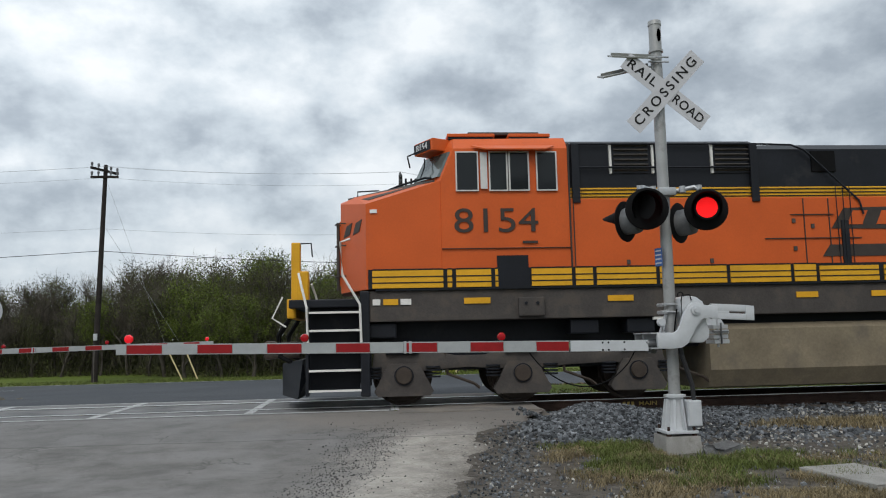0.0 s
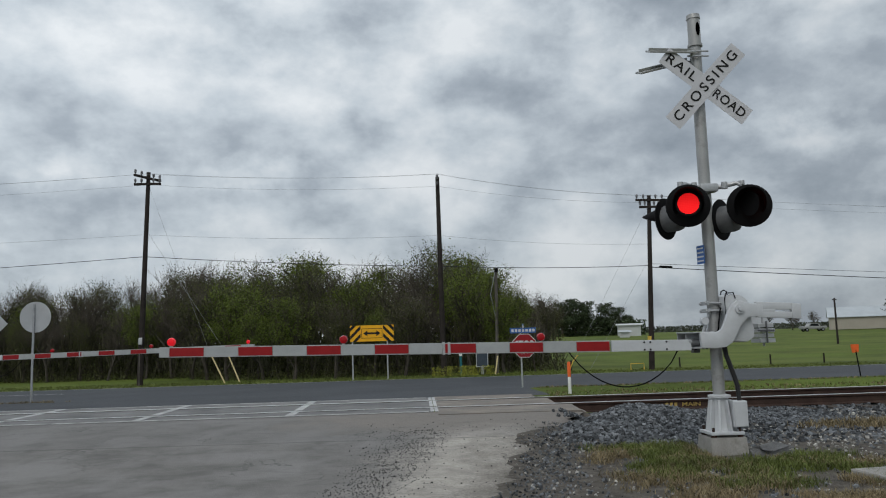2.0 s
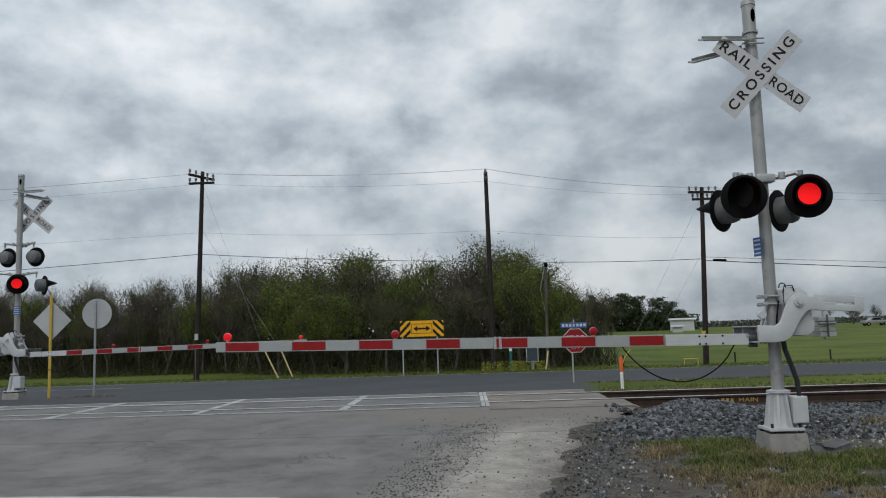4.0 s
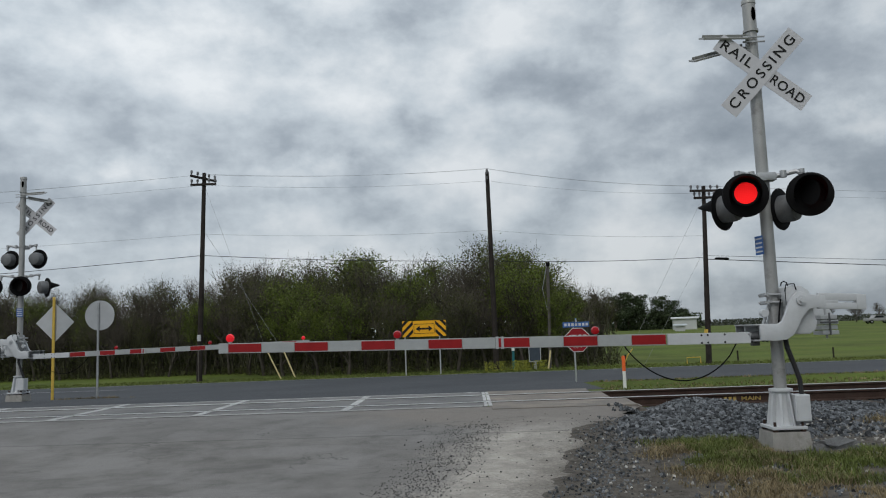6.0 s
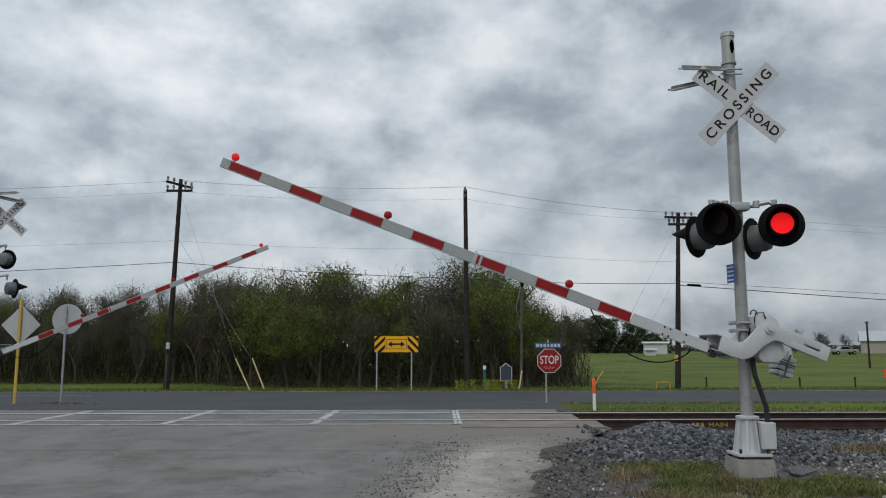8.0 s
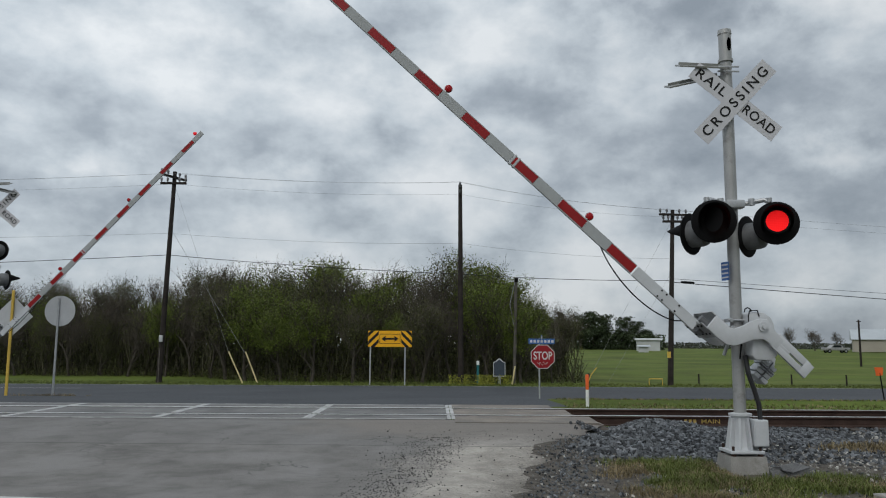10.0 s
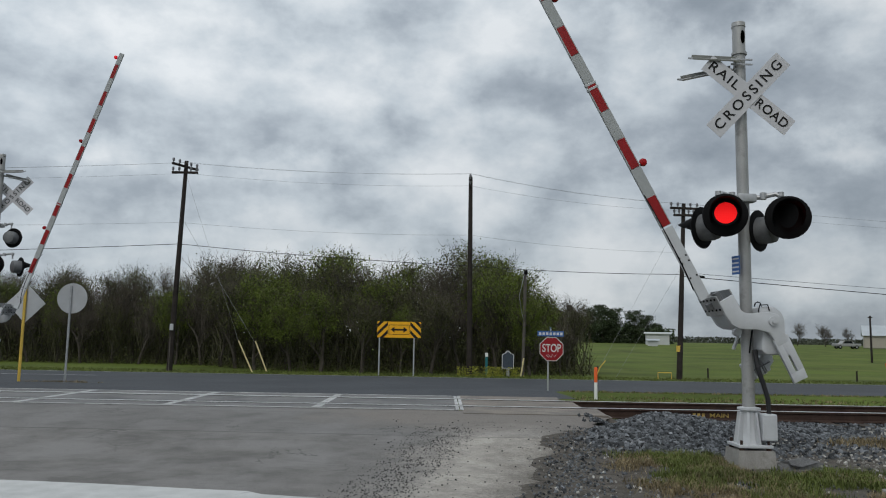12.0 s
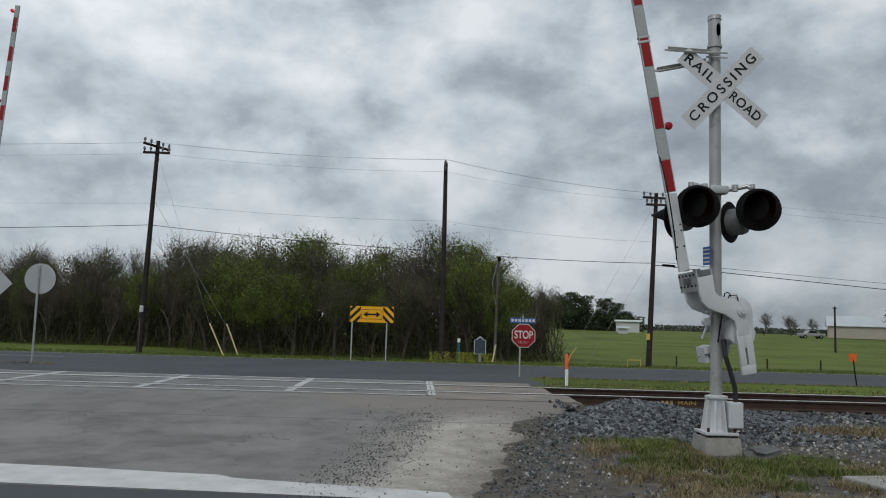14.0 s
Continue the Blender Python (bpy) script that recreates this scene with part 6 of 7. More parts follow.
def small_posts():
    t = thing("marker_post", pose(3.59, 19.0, -0.25), "orange and white plastic marker post in the grass", "marker post")
    bm = B(); lathe(bm, [(0, 0.04), (0.42, 0.04)], (0, 0, 0), (0, 0, 1), 12); part("lower_tube", bm, "white_plastic", t, smooth=True)
    bm = B(); tube(bm, [(0.03, 0, 0.6), (0.1, 0, 0.78), (0.24, 0, 0.95)], 0.012, 6); part("whip", bm, "yellow_post", t, "thin bent yellow whip", True)
    bm = B(); lathe(bm, [(0.42, 0.041), (0.76, 0.041), (0.785, 0.03), (0.79, 0.001)], (0, 0, 0), (0, 0, 1), 12); part("upper_tube", bm, "orange_plastic", t, smooth=True)
    t = thing("marker_flag", pose(12.6, 22.0, -0.38), "orange flag plate on a thin leaning post", "marker post")
    bm = B(); tube(bm, [(0, 0, 0), (-0.1, 0, 0.9)], 0.018); part("post", bm, "black", t)
    bm = B(); hull(bm, [(a, y, z) for y in (-0.012, 0.012) for a, z in ((-0.2, 0.82), (-0.02, 0.84), (0.0, 1.06), (-0.24, 1.06))]); part("flag", bm, "orange_plastic", t)
    t = thing("historical_marker", pose(3.55, 44.0, -0.93), "dark blue-grey cast historical marker plaque on a post", "sign")
    bm = B(); rod(bm, (0, 0.03, 0), (0, 0.03, 0.5), 0.09, seg=12); part("post", bm, "zinc", t)
    bm = B(); prism(bm, [(-0.34, 0.48), (0.34, 0.48), (0.34, 1.28), (0.2, 1.32), (0.1, 1.44), (0, 1.5), (-0.1, 1.44), (-0.2, 1.32), (-0.34, 1.28)], 0.04); part("border", bm, "sign_back", t)
    bm = B(); prism(bm, [(-0.3, 0.52), (0.3, 0.52), (0.3, 1.25), (0.16, 1.3), (0, 1.44), (-0.16, 1.3), (-0.3, 1.25)], 0.02, Matrix.Translation((0, -0.008, 0))); part("plaque", bm, "plaque", t)
    t = thing("utility_marker", pose(2.34, 44.0, -0.9), "slim green and white utility marker post", "marker post")
    bm = B(); box(bm, (0, 0, 0.55), (0.14, 0.1, 1.1), bevel=0.02); part("post", bm, "teal", t)
    bm = B(); box(bm, (0, 0, 1.2), (0.16, 0.12, 0.22), bevel=0.02); part("cap", bm, "white_plastic", t)
    for x, lx in ((-10.85, -0.85), (-10.02, -0.73)):
        t = thing("guy_guard", pose(x, 44.0, -0.9), "pale yellow plastic guard on a slanting guy wire", "guy guard", "guy guards")
        bm = B(); tube(bm, [(0, 0, 0), (lx, 0, 1.75)], 0.04, 8); part("tube", bm, "guard_yellow", t, smooth=True)
    t = thing("leaning_board", pose(4.2, 43.6, -0.95), "short pale leaning post by the roadside", "post")
    bm = B(); tube(bm, [(0, 0, 0), (0.08, 0, 0.35), (0.2, 0, 1.1)], 0.045, 8); part("post_body", bm, "guard_yellow", t, smooth=True)
    t = thing("pipe_gate", pose(12.4, 43.8, -0.9), "small yellow pipe frame in the grass", "pipe frame")
    bm = B(); tube(bm, [(-0.45, 0, 0), (-0.45, 0, 0.38), (0.3, 0, 0.38), (0.3, 0, 0)], 0.03, 6); part("pipe", bm, "yellow_post", t)
    for x, y in ((9.0, 46), (15.5, 46), (21.0, 46), (24.0, 45.5)):
        t = thing("fence_post", pose(x, y, ground_z(x, y)), "short dark wooden fence post in the field", "fence post", "fence posts")
        bm = B(); rod(bm, (0, 0, -0.1), (0, 0, 0.62), 0.05, seg=8); part("post", bm, "pole_wood", t)


# ---- power line ----
def pole(x, z0, topx, ztop, arms, label, r=0.17):
    t = thing("utility_pole", pose(x, 44.0, z0), label, "utility pole", "utility poles")
    dx = topx - x
    h = ztop - z0
    bm = B(); tube(bm, [(dx * k / 6, 0, -0.1 + (h + 0.1) * k / 6) for k in range(7)], [r * (1 - 0.35 * k / 6) for k in range(7)], 12); part("shaft", bm, "pole_wood", t, smooth=True)
    for dz, half, rz in arms:
        bm = B(); box(bm, (0, 0, 0), (2 * half, 0.11, 0.13), bevel=0.01); a = part("crossarm", bm, "pole_wood", t, "", False, pose(dx * (1 + dz / h), -0.12, h + dz, 0, 0, rz))
        for u in (-0.92, -0.45, 0.45, 0.92):
            bm = B(); lathe(bm, [(0, 0.03), (0.08, 0.035), (0.1, 0.07), (0.16, 0.06), (0.18, 0.08), (0.27, 0.05), (0.28, 0.001)], (u * half, 0, 0.06), (u * half, 0, 1), 10); part("insulator", bm, "insulator", a, smooth=True)
    return t


pole(-15.53, -0.95, -15.21, 11.15, [(-0.35, 1.0, 64), (-0.7, 0.75, 0)], "dark weathered wooden utility pole with crossarms and insulators")
t = bpy.data.objects["utility_pole"]
bm = B(); box(bm, (0.07, -0.2, 2.5), (0.2, 0.1, 0.36), bevel=0.02); part("meter_box", bm, "sign_back", t)
bm = B(); box(bm, (0.02, -0.17, 1.0), (0.05, 0.05, 1.9), bevel=0.01); part("cable_guard", bm, "grey_wood", t)
pole(1.38, -0.9, 1.31, 10.5, [(-0.25, 0.28, 84), (-0.55, 0.2, 80)], "grey-brown wooden utility pole beside the woods")
pole(13.2, -0.9, 13.63, 9.15, [(-0.3, 0.85, 8), (-0.7, 0.6, 0)], "wooden utility pole with crossarm at the field edge")
t = bpy.data.objects["utility_pole.002"]
bm = B(); lathe(bm, [(0, 0.15), (0.35, 0.155)], (0.02, 0, 1.55), (0.02, 0, 3), 12); part("yellow_band", bm, "yellow_post", t)
short = thing("service_pole", pose(4.43, 44.6, -0.95), "thin grey service pole with a leaning cable guard", "utility pole")
bm = B(); tube(bm, [(0, 0, -0.1), (0.1, 0, 3), (0.14, 0, 6.0)], 0.09, 8); part("shaft", bm, "grey_wood", short, smooth=True)
bm = B(); tube(bm, [(0.0, -0.1, 3.4), (-0.22, -0.1, 4.6), (0.08, -0.1, 5.9)], 0.02, 6); part("drip_loop", bm, "thin_wire", short)
bm = B(); box(bm, (0.16, -0.05, 6.0), (0.2, 0.2, 0.25), bevel=0.03); part("weatherhead", bm, "black", short)


def cable(name, a, b, sag, r, mat, label):
    a, b = Vector(a), Vector(b)
    pts = [(a.lerp(b, k / 14) - Vector((0, 0, sag * (1 - (2 * k / 14 - 1) ** 2)))) for k in range(15)]
    bm = B(); tube(bm, pts, r, 4)
    return tagged(part(name, bm, mat, None), label, "overhead wire", "overhead wires")


for za, zb, zc, zd, dy in ((11.15, 10.75, 9.2, 9.9, 0.3), (10.95, 10.6, 9.05, 9.7, -0.5), (10.45, 10.0, 8.75, 9.4, 0.1)):
    cable("power_wire", (-60, 44 + dy, za - 0.6), (-15.2, 44 + dy, za), 0.5, 0.0055, "thin_wire", "thin grey overhead power wire")
    cable("power_wire", (-15.2, 44 + dy, za), (1.3, 44 + dy, zb), 0.25, 0.0055, "thin_wire", "thin grey overhead power wire")
    cable("power_wire", (1.3, 44 + dy, zb), (13.6, 44 + dy, zc), 0.25, 0.0055, "thin_wire", "thin grey overhead power wire")
    cable("power_wire", (13.6, 44 + dy, zc), (70, 60 + dy, zd), 0.5, 0.0055, "thin_wire", "thin grey overhead power wire")
cable("neutral_wire", (-60, 44, 7.0), (-15.35, 44, 7.55), 0.3, 0.006, "thin_wire", "thin grey neutral wire")
cable("neutral_wire", (-15.35, 44, 7.55), (1.33, 44, 7.1), 0.2, 0.006, "thin_wire", "thin grey neutral wire")
cable("neutral_wire", (1.33, 44, 7.1), (13.5, 44, 6.3), 0.2, 0.006, "thin_wire", "thin grey neutral wire")
cable("telephone_cable", (-60, 44, 4.9), (-15.36, 44, 6.3), 0.3, 0.016, "wire", "dark telephone cable slung between poles")
cable("telephone_cable", (-15.36, 44, 6.3), (1.34, 44, 5.33), 0.12, 0.016, "wire", "dark telephone cable slung between poles")
cable("telephone_cable", (1.34, 44, 5.33), (13.45, 44, 5.05), 0.12, 0.016, "wire", "dark telephone cable slung between poles")
cable("telephone_cable", (13.45, 44, 4.95), (75, 60, 2.8), 0.2, 0.022, "wire", "dark telephone cable slung between poles")
cable("telephone_cable", (13.45, 44, 5.15), (75, 60, 3.7), 0.2, 0.011, "wire", "thin telephone wire slung between poles")
splice = tagged(part("cable_splice", tube(B(), [(14.0, 44.1, 4.97), (14.1, 44.15, 4.97), (14.8, 44.35, 4.95), (14.9, 44.4, 4.95)], [0.02, 0.07, 0.07, 0.02], 8), "black"), "black splice case hanging on the telephone cable", "cable splice")
cable("guy_wire", (-15.2, 44, 10.4), (-11.7, 44, 0.8), 0.0, 0.0055, "thin_wire", "slanting steel guy wire")
cable("guy_wire", (-15.35, 44, 7.9), (-10.8, 44, 0.8), 0.0, 0.008, "thin_wire", "slanting steel guy wire")
cable("guy_wire", (13.6, 44, 8.6), (8.4, 44, -0.9), 0.0, 0.0055, "thin_wire", "slanting steel guy wire")
cable("guy_wire", (13.5, 44, 5.6), (9.6, 44, -0.9), 0.0, 0.0055, "thin_wire", "slanting steel guy wire")

stop_sign()
arrow_board()
back_signs()
small_posts()


# ---- far buildings and the pickup ----
def gable_house(name, at, w, d, wall_h, ridge, wall, roof, label, windows=0):
    t = thing(name, at, label, "building")
    bm = B(); prism(bm, [(-w / 2, 0), (w / 2, 0), (w / 2, wall_h), (-w / 2, wall_h)], d); part("wall", bm, wall, t)
    for s in (0, 1):
        y0, y1 = (-0.4, d / 2) if s == 0 else (d + 0.4, d / 2)
        bm = B(); hull(bm, [(x, y, z + q) for x in (-w / 2 - 0.4, w / 2 + 0.4) for y, z in ((y0, wall_h - 0.1), (y1, ridge)) for q in (0, 0.12)]); part("roof", bm, roof, t)
    for x in (-w / 2 + 0.02, w / 2 - 0.14):
        bm = B(); hull(bm, [(x + q, y, z) for q in (0, 0.12) for y, z in ((0, wall_h), (d, wall_h), (d / 2, ridge - 0.02))]); part("gable", bm, wall, t)
    for k in range(windows):
        bm = B(); box(bm, (-w / 2 + (k + 0.7) * w / (windows + 0.4), -0.03, wall_h * 0.55), (1.0, 0.06, 1.1), bevel=0.02); part("window", bm, "loco_glass", t)
    return t


M["house_wall"] = material("cream_siding", (0.36, 0.33, 0.28), 0.8, grain=0.06, scale=0.5, bump=0.05)
M["metal_roof"] = material("grey_metal_roof", (0.42, 0.45, 0.47), 0.5, 0.2, grain=0.08, scale=0.4, bump=0.05)
M["white_metal"] = material("white_metal_siding", (0.46, 0.475, 0.47), 0.6, grain=0.05, scale=0.5, bump=0.05)
gable_house("house", pose(103.3, 177.5, 0.66, 0, 0, -27), 13, 8, 2.9, 5.2, "house_wall", "metal_roof", "low cream house with a grey metal roof", 0)
gable_house("house_wing", pose(112.6, 171.5, 0.65, 0, 0, -27), 9, 11, 3.1, 6.6, "house_wall", "metal_roof", "gabled wing of the cream house", 1)
gable_house("shed", pose(49.6, 180, 0.45, 0, 0, -12), 5.2, 4.0, 2.7, 2.95, "white_metal", "white_metal", "small white metal shed in the field", 0)
gable_house("small_shed", pose(44.4, 165, 0.15, 0, 0, -12), 2.0, 1.4, 1.4, 1.6, "white_metal", "metal_roof", "small grey cabinet beside the shed", 0)


def pickup():
    t = thing("pickup_truck", pose(88.5, 171, profile(171)), "silver pickup truck parked by the house", "pickup truck")
    bm = B(); box(bm, (0, 0, 0.85), (5.6, 1.9, 0.62), bevel=0.12); part("body", bm, "silver", t, smooth=True)
    bm = B(); hull(bm, [(x, y, z) for y in (-0.85, 0.85) for x, z in ((-1.5, 1.12), (1.3, 1.12), (0.8, 1.8), (-0.8, 1.8))]); part("cabin", bm, "silver", t)
    bm = B(); hull(bm, [(x, y, z) for y in (-0.87, 0.87) for x, z in ((-1.25, 1.2), (1.05, 1.2), (0.7, 1.7), (-0.7, 1.7))]); part("side_glass", bm, "loco_glass", t)
    for x in (-1.8, 1.8):
        for y in (-0.85, 0.85):
            bm = B(); rod(bm, (x, y - 0.12, 0.4), (x, y + 0.12, 0.4), 0.4, seg=16); w = part("wheel", bm, "black", t)
            bm = B(); rod(bm, (x, y - 0.13, 0.4), (x, y + 0.13, 0.4), 0.2, seg=12); part("rim", bm, "zinc", w)


pickup()
t = thing("field_pole", pose(49.4, 90, ground_z(49.4, 90)), "thin dark wooden pole in the field", "utility pole")
bm = B(); tube(bm, [(0, 0, -0.2), (0, 0, 5.4)], [0.13, 0.1], 8); part("shaft", bm, "pole_wood", t)
bm = B(); box(bm, (0, 0, 5.2), (0.5, 0.1, 0.1)); part("crossarm", bm, "pole_wood", t)


# ---- trees ----
def tree_mesh(seed, height, spread, leafy, leaf_size, twig_n, low=0.2, upright=0.7, puff=0.03):
    """Trunk with limbs, boughs and fans of fine twigs, and many small leaves round the limb ends."""
    rnd = random.Random(seed)
    bm = B()
    tips, V, Fc = [], [], []
    def sliver(p, d, l, w):
        s = d.orthogonal().normalized()
        s = (s * math.cos(l * 37) + d.cross(s) * math.sin(l * 37)) * w
        i = len(V)
        V.extend((p - s, p + s, p + d * l)); Fc.append((i, i + 1, i + 2))
    def bough(p, d, length, r, depth):
        steps = 4 if depth == 0 else 3 if depth < 2 else 2
        pts, rs = [p], [r]
        q, dd = p.copy(), d.copy()
        for k in range(steps):
            dd = (dd + Vector((rnd.uniform(-1, 1), rnd.uniform(-1, 1), rnd.uniform(-0.3, 0.8))) * 0.22).normalized()
            q = q + dd * (length / steps)
            pts.append(q.copy()); rs.append(r * (1 - 0.55 * (k + 1) / steps))
        tube(bm, pts, rs, 6 if depth == 0 else 4 if depth == 1 else 3)
        if depth >= 2:
            tips.extend((u, dd) for u in pts[1:])
        if depth < 3:
            for k in range((6, 5, 5)[depth]):
                f = rnd.uniform(0.3 if depth else low + 0.15, 1.0)
                i = min(int(f * steps), steps - 1)
                a = rnd.uniform(0, math.tau)
                out = Vector((math.cos(a) * spread, math.sin(a) * spread, rnd.uniform(0.2, 1.0) * upright / 0.7))
                bough(pts[i].lerp(pts[i + 1], f * steps - i), (dd * 0.55 + out * 0.75).normalized(), length * rnd.uniform(0.48, 0.7), max(0.014, r * 0.5), depth + 1)
    bough(Vector((0, 0, -0.15)), Vector((0, 0, 1)), height * 0.5, 0.019 * height, 0)
    for _ in range(twig_n // 6):
        p, d = rnd.choice(tips)
        d2 = (d + Vector((rnd.uniform(-1, 1), rnd.uniform(-1, 1), rnd.uniform(-0.3, 1)))).normalized()
        l = rnd.uniform(0.07, 0.15) * height
        sliver(p, d2, l, 0.010)
        for _ in range(5):
            f = rnd.uniform(0.2, 0.95)
            d3 = (d2 + Vector((rnd.uniform(-1, 1), rnd.uniform(-1, 1), rnd.uniform(-0.5, 0.9))) * 0.8).normalized()
            sliver(p + d2 * l * f, d3, l * rnd.uniform(0.25, 0.6), 0.006)
    k = height / max(max(v.co.z for v in bm.verts), max(v.z for v in V) * 0.97)
    me = bpy.data.meshes.new("trunk")
    vs = [bm.verts.new(v) for v in V]
    bm.faces.ensure_lookup_table()
    for f in Fc:
        bm.faces.new([vs[a] for a in f]).material_index = 1
    bmesh.ops.scale(bm, vec=(k, k, k), verts=bm.verts)
    bm.to_mesh(me); bm.free()
    me.materials.append(M["bark"]); me.materials.append(M["twig"])
    crown = None
    if leafy:
        r2 = np.random.RandomState(seed)
        P = np.array([tuple(p) for p, _ in tips]) * k
        # leaves gather in sprays, so that the crown has lobes and gaps
        sprays = P[r2.randint(0, len(P), 110)] + r2.normal(0, puff * height, (110, 3)) * (1, 1, 0.5)
        c = sprays[r2.randint(0, 110, leafy)] + r2.normal(0, 0.045 * height, (leafy, 3))
        c = c[(c[:, 2] > 0.02 * height) & (c[:, 2] < (0.97 + 0.05 * r2.rand(leafy)) * height)]
        leafy = len(c)
        n = r2.normal(0, 1, (leafy, 3)); n /= np.linalg.norm(n, axis=1)[:, None]
        a = np.cross(n, r2.normal(0, 1, (leafy, 3))); a /= np.linalg.norm(a, axis=1)[:, None]
        b = np.cross(n, a)
        s = leaf_size * r2.uniform(0.5, 1.3, (leafy, 1))
        quad = np.stack([c - a * s, c - b * s * 0.55, c + a * s, c + b * s * 0.55], 1).reshape(-1, 3)
        crown = bpy.data.meshes.new("crown")
        crown.from_pydata(quad.tolist(), [], np.arange(leafy * 4).reshape(-1, 4).tolist())
    return me, crown


def tree_proto(seed, leafy, leaf_mat, label, spread=1.0, twigs=900, leaf=0.09, low=0.2, puff=0.03):
    me, crown = tree_mesh(seed, 7.0, spread, leafy, leaf, twigs, low=low, puff=puff)
    t = thing("tree", Matrix(), label, "tree", "woodland trees")
    a = new("trunk", me); a.parent = t
    if crown:
        crown.materials.append(M[leaf_mat])
        c = new("crown", crown); c.parent = t
    return t


bare_label = "bare grey-brown tree at the edge of the woods"
green_label = "tree with fresh green spring leaves in the woods"
protos = {
    "bare": [tree_proto(s, 350, "leaf_bud", bare_label, 0.8, 4800, 0.035, 0.15, 0.01) for s in (1, 2, 3)],
    "green": [tree_proto(s, 7800, "leaf_spring", green_label, 0.85, 1000, 0.06, 0.0, 0.04) for s in (4, 5, 6)],
    "dull": [tree_proto(s, 5000, "leaf_dark", "tree with dull olive leaves and brown twigs in the woods", 0.85, 2000, 0.058, 0.0, 0.04) for s in (7, 8, 9)],
    "oak": [tree_proto(s, 5200, "leaf_oak", "dark evergreen oak standing in the field", 1.0, 300, 0.14, -0.05, 0.05) for s in (10, 11)],
}
first = {}


def put_tree(kind, i, x, y, h, rz, z=None, wide=1.0):
    src = protos[kind][i % len(protos[kind])]
    z = ground_z(x, y) if z is None else z
    m = pose(x, y, z, 0, 0, rz) @ Matrix.Diagonal((h / 7 * wide, h / 7 * wide, h / 7, 1))
    if src not in first:
        first[src] = True
        src.matrix_basis = m
        return src
    keep = src.scale.copy()
    src.scale = (1, 1, 1)
    ob = copy_thing(src, m)
    src.scale = keep
    return ob


# height of the woods' outline by bearing (metres sideways for each metre ahead: rise above the eye for each metre ahead)
OUTLINE = [(-0.95, 0.09), (-0.55, 0.089), (-0.47, 0.089), (-0.38, 0.093), (-0.33, 0.089), (-0.29, 0.111), (-0.24, 0.106), (-0.19, 0.104), (-0.134, 0.117), (-0.067, 0.096), (-0.015, 0.1), (0.037, 0.119), (0.083, 0.111), (0.12, 0.085), (0.164, 0.063), (0.2, 0.024)]


def outline(u):
    for (a, ha), (b, hb) in zip(OUTLINE, OUTLINE[1:]):
        if u <= b:
            return ha + (hb - ha) * max(0, u - a) / (b - a)
    return 0.02


def wood_front(x):
    """How far the edge of the woods stands back from the highway, in metres."""
    return 9.0 * smooth01((-x - 9) / 10)


rnd = random.Random(21)
GREENS = [(-0.245, -0.10), (-0.07, -0.02), (0.02, 0.085), (0.10, 0.13)]
for row, (y0, step) in enumerate(((46.5, 1.9), (49.5, 1.9), (54, 2.1), (60, 2.6))):
    x = -46 - row * 4
    while x < 8.6 + row * 0.8:
        y = y0 + wood_front(x) + rnd.uniform(-1.0, 1.2)
        u = x / y
        lift = outline(u)
        h = (1.18 + lift * y) - ground_z(x, y)
        h *= (0.72, 0.9, 0.99, 1.01)[row] * rnd.uniform(0.9, 1.07)
        g = any(a < u < b for a, b in GREENS)
        q = rnd.random()
        kind = ("green" if q < 0.55 else "dull" if q < 0.9 else "bare") if g else ("bare" if q < 0.58 else "dull" if q < 0.92 else "green")
        put_tree(kind, rnd.randrange(3), x, y, max(1.6, h), rnd.uniform(0, 360), wide=rnd.uniform(0.85, 1.15))
        x += step * rnd.uniform(0.7, 1.3)
put_tree("green", 0, 3.0, 47.5, 6.9, 40, wide=0.8)
for x, y, h in ((40.0, 196, 9.6), (44.0, 199, 9.0), (48.5, 197, 8.4), (52.0, 201, 7.4), (36.0, 192, 8.6), (55.5, 203, 5.4)):
    put_tree("oak", int(x), x, y, h, x * 70, wide=1.25)
for x, y, h in ((96.5, 150, 9.5), (101, 153, 9.0), (105.0, 150, 8.0)):
    put_tree("oak", int(x), x, y, h, x * 50, wide=1.1)
put_tree("oak", 1, 82.0, 200, 5.2, 70, wide=0.95)
for x, y, h in ((98.2, 200, 6.2), (91.0, 200, 6.4), (112.3, 215, 5.4), (99.6, 203, 5.2)):
    put_tree("bare", int(x), x, y, h, x * 30, wide=1.2)


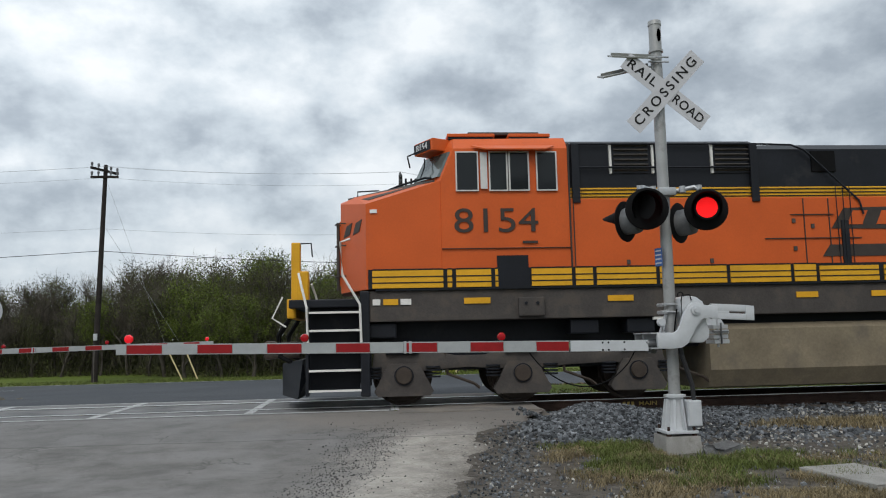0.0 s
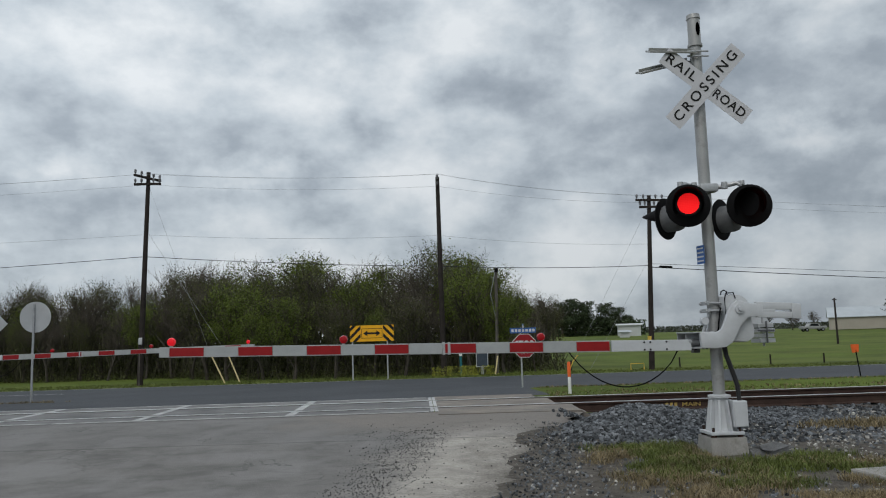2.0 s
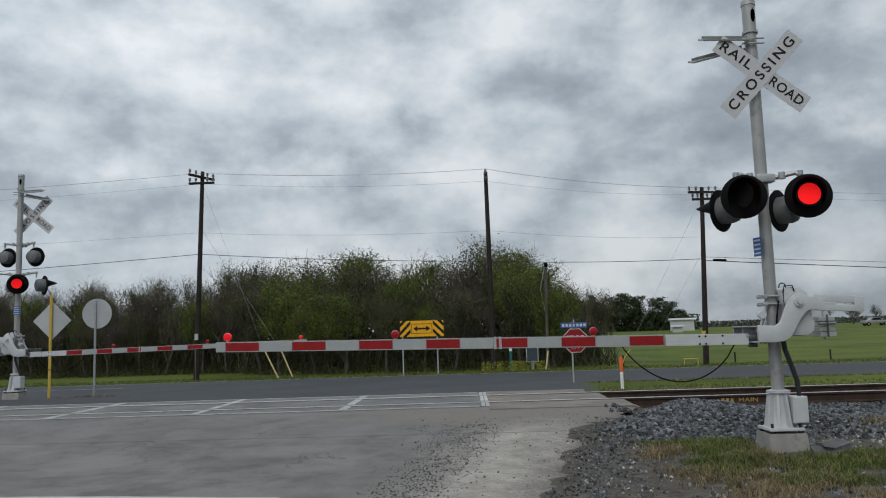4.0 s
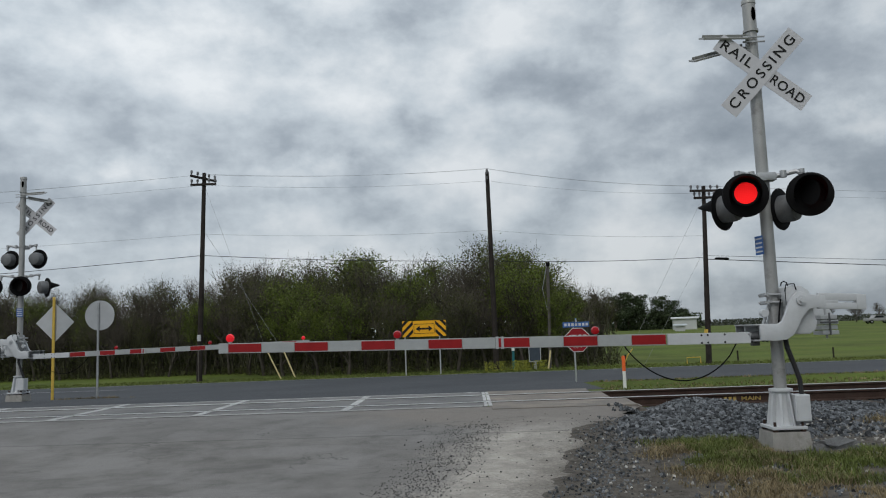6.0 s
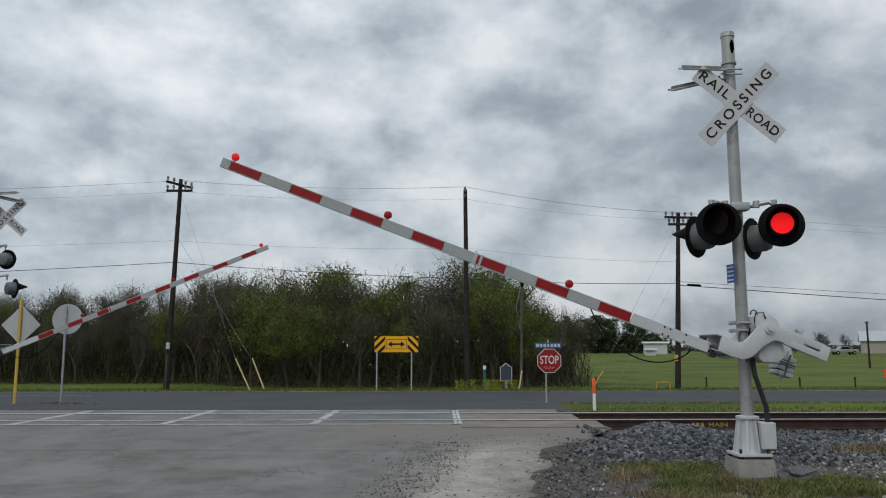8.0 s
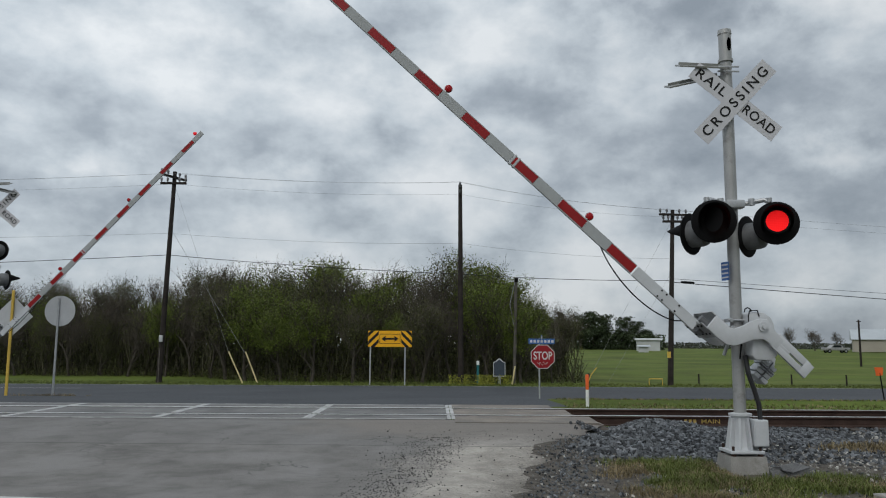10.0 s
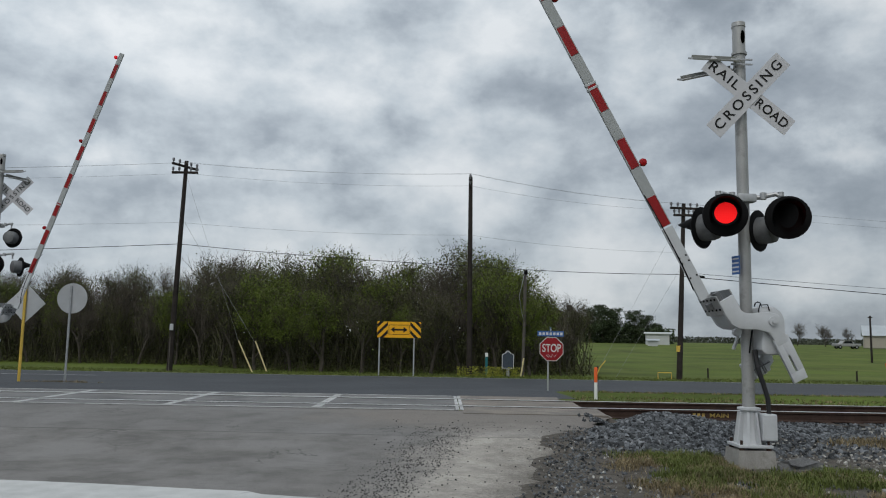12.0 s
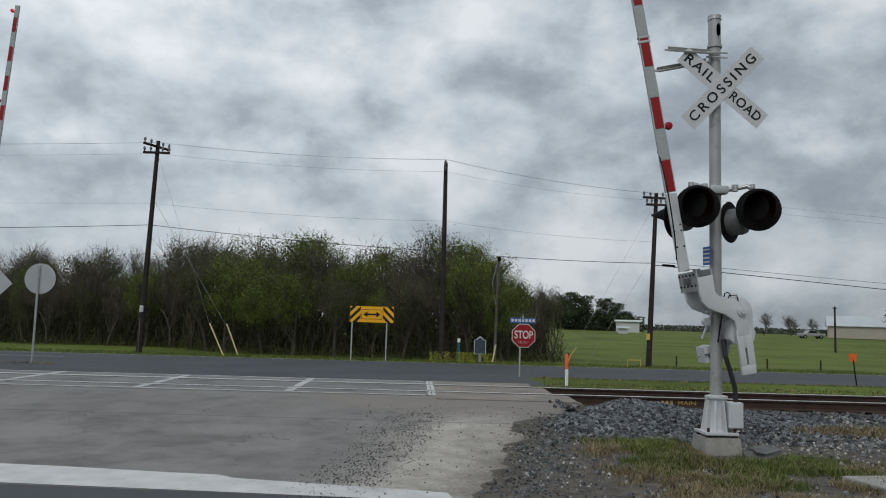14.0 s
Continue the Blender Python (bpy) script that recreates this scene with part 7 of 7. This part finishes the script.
def thicket(name, count, area, zr, size, mat, label, seed, upright=0.0, edge=None, setback=True):
    r = np.random.RandomState(seed)
    x = r.uniform(area[0], area[1], count); y = r.uniform(area[2], area[3], count)
    if setback:
        y = y + np.array([wood_front(a) for a in x])
    if edge:
        keep = np.array([edge(a, b) for a, b in zip(x, y)]); x, y = x[keep], y[keep]
    n = len(x)
    g = np.array([ground_z(a, b) for a, b in zip(x, y)])
    z = g + zr[0] + (zr[1] - zr[0]) * r.rand(n) ** 1.4
    c = np.stack([x, y, z], 1)
    a = r.normal(0, 1, (n, 3)); a[:, 2] += upright * np.sign(a[:, 2]); a /= np.linalg.norm(a, axis=1)[:, None]
    b = np.cross(a, r.normal(0, 1, (n, 3))); b /= np.linalg.norm(b, axis=1)[:, None]
    s = r.uniform(size[0], size[1], (n, 1))
    w = 0.5 if upright == 0 else 0.03
    quad = np.stack([c - a * s, c - b * s * w, c + a * s, c + b * s * w], 1).reshape(-1, 3)
    me = bpy.data.meshes.new(name)
    me.from_pydata(quad.tolist(), [], np.arange(n * 4).reshape(-1, 4).tolist())
    me.materials.append(M[mat])
    return tagged(new(name, me), label, "undergrowth", kind="stuff")


in_woods = lambda x, y: x < 9.5 and x / y < 0.19
thicket("undergrowth", 36000, (-60, 10, 46.5, 58), (0.0, 2.6), (0.05, 0.12), "leaf_dark", "dense dark leafy undergrowth below the trees", 31, edge=in_woods)
thicket("brushwood", 11000, (-60, 10, 46.5, 58), (0.0, 3.0), (0.3, 1.2), "stem", "tangle of mossy bare stems below the trees", 32, 3.5, in_woods)
thicket("undergrowth", 6000, (-60, 10, 45.4, 47.5), (0.0, 0.5), (0.03, 0.08), "leaf_dark", "low green weeds along the woods", 33, edge=in_woods)
# backing of loose leaves whose dark colour paints the shade behind the first trees
thicket("deep_woods", 36000, (-90, 14, 56, 70), (0.0, 4.6), (0.15, 0.42), "leaf_deep_shade", "leaf layer behind the first trees with the shade of the deep woods in its colour", 34, edge=lambda x, y: x / y < 0.165)
thicket("flowering_weeds", 5200, (0.7, 4.4, 43.0, 44.8), (0.0, 0.55), (0.02, 0.055), "flower", "low yellow flowering weeds beside the pole", 35, edge=lambda x, y: noise.noise((x * 2.2, y * 2.2, 6)) > -0.05 + abs(x - 2.5) * 0.12, setback=False)
thicket("field_shrubs", 5000, (36, 58, 194, 204), (0.0, 4.0), (0.2, 0.5), "leaf_oak", "low dark shrubs below the field oaks", 38, setback=False)
# the haze over the horizon trees is painted by their leaf colour
thicket("far_treeline", 15000, (20, 620, 640, 720), (0.0, 5.0), (0.5, 1.7), "leaf_far", "far treeline on the horizon with haze mixed into its grey-green colour", 36, setback=False)
blades("roadside_grass", 7000, (-45, 26, 41.2, 45.8), (0.03, 0.1), "blade", "mown green grass along the highway", 37, ground_z, None, 0.6, 0.02)




# ---- what moves ----
GATE_NEAR = [(0, 0), (6.5, 0), (6.65, 0.6), (6.8, 2.5), (7.0, 5.7), (7.5, 12.8), (8.0, 20.2), (8.2, 22.6), (10.3, 45.0), (11.0, 52.4), (11.5, 57.2), (12.0, 61.7), (12.5, 65.9), (13.0, 70.4), (13.4, 73.6), (14.0, 79.0)]
GATE_FAR = [(0, 0), (6.5, 0), (6.65, 0.6), (6.8, 2.6), (7.0, 5.8), (7.5, 13.2), (8.0, 21.0), (8.2, 24.0), (10.3, 50.2), (11.0, 58.5), (12.0, 70.5), (12.5, 75.4), (13.0, 80.5), (13.4, 83.6), (14.0, 85.8)]


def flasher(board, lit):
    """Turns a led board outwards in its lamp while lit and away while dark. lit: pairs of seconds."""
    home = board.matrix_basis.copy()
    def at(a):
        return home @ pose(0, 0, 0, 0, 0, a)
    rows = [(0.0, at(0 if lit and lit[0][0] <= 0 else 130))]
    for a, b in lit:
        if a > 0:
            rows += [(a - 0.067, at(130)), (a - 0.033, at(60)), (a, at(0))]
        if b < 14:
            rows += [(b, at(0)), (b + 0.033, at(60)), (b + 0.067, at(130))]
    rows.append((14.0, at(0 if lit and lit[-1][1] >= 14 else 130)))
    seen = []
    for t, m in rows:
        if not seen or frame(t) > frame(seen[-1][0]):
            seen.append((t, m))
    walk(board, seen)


def motions():
    for lever, arm, cable, table, s in ((near_lever, near_gate, near_cable, GATE_NEAR, 1), (far_lever, far_gate, far_cable, GATE_FAR, -1)):
        home, hang = arm.matrix_basis.copy(), cable.matrix_basis.copy()
        walk(lever, [(t, home @ pose(0, 0, 0, 0, s * a, 0)) for t, a in table])
        # the arm settles in its bracket as it rises
        walk(arm, [(t, home @ pose(0, 0, 0, 0, s * a, 0) @ pose(0, 0, (-0.15 if s > 0 else -0.3) * smooth01(a / 70))) for t, a in table])
        walk(cable, [(t, hang @ pose(0, 0, 0, -min(75, a * 1.3), 0, 0)) for t, a in table])
    # the locomotive leaves to the east at a steady speed
    times = [0, 0.034, 0.067, 0.1, 0.2, 0.4, 0.8, 1.2, 2, 4, 8, 12, 13.9, 13.967, 14.0]
    walk(loco, [(t, pose(-1.75 + 13.4 * t, TRACK_Y, 0)) for t in times])
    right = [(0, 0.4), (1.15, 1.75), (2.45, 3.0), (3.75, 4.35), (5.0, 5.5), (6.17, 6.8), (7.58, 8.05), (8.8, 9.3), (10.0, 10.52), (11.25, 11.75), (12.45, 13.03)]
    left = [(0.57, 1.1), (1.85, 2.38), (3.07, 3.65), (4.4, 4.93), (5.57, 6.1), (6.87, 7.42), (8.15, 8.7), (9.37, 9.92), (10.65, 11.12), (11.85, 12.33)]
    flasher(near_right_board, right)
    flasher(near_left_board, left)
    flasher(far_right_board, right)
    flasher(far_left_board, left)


motions()
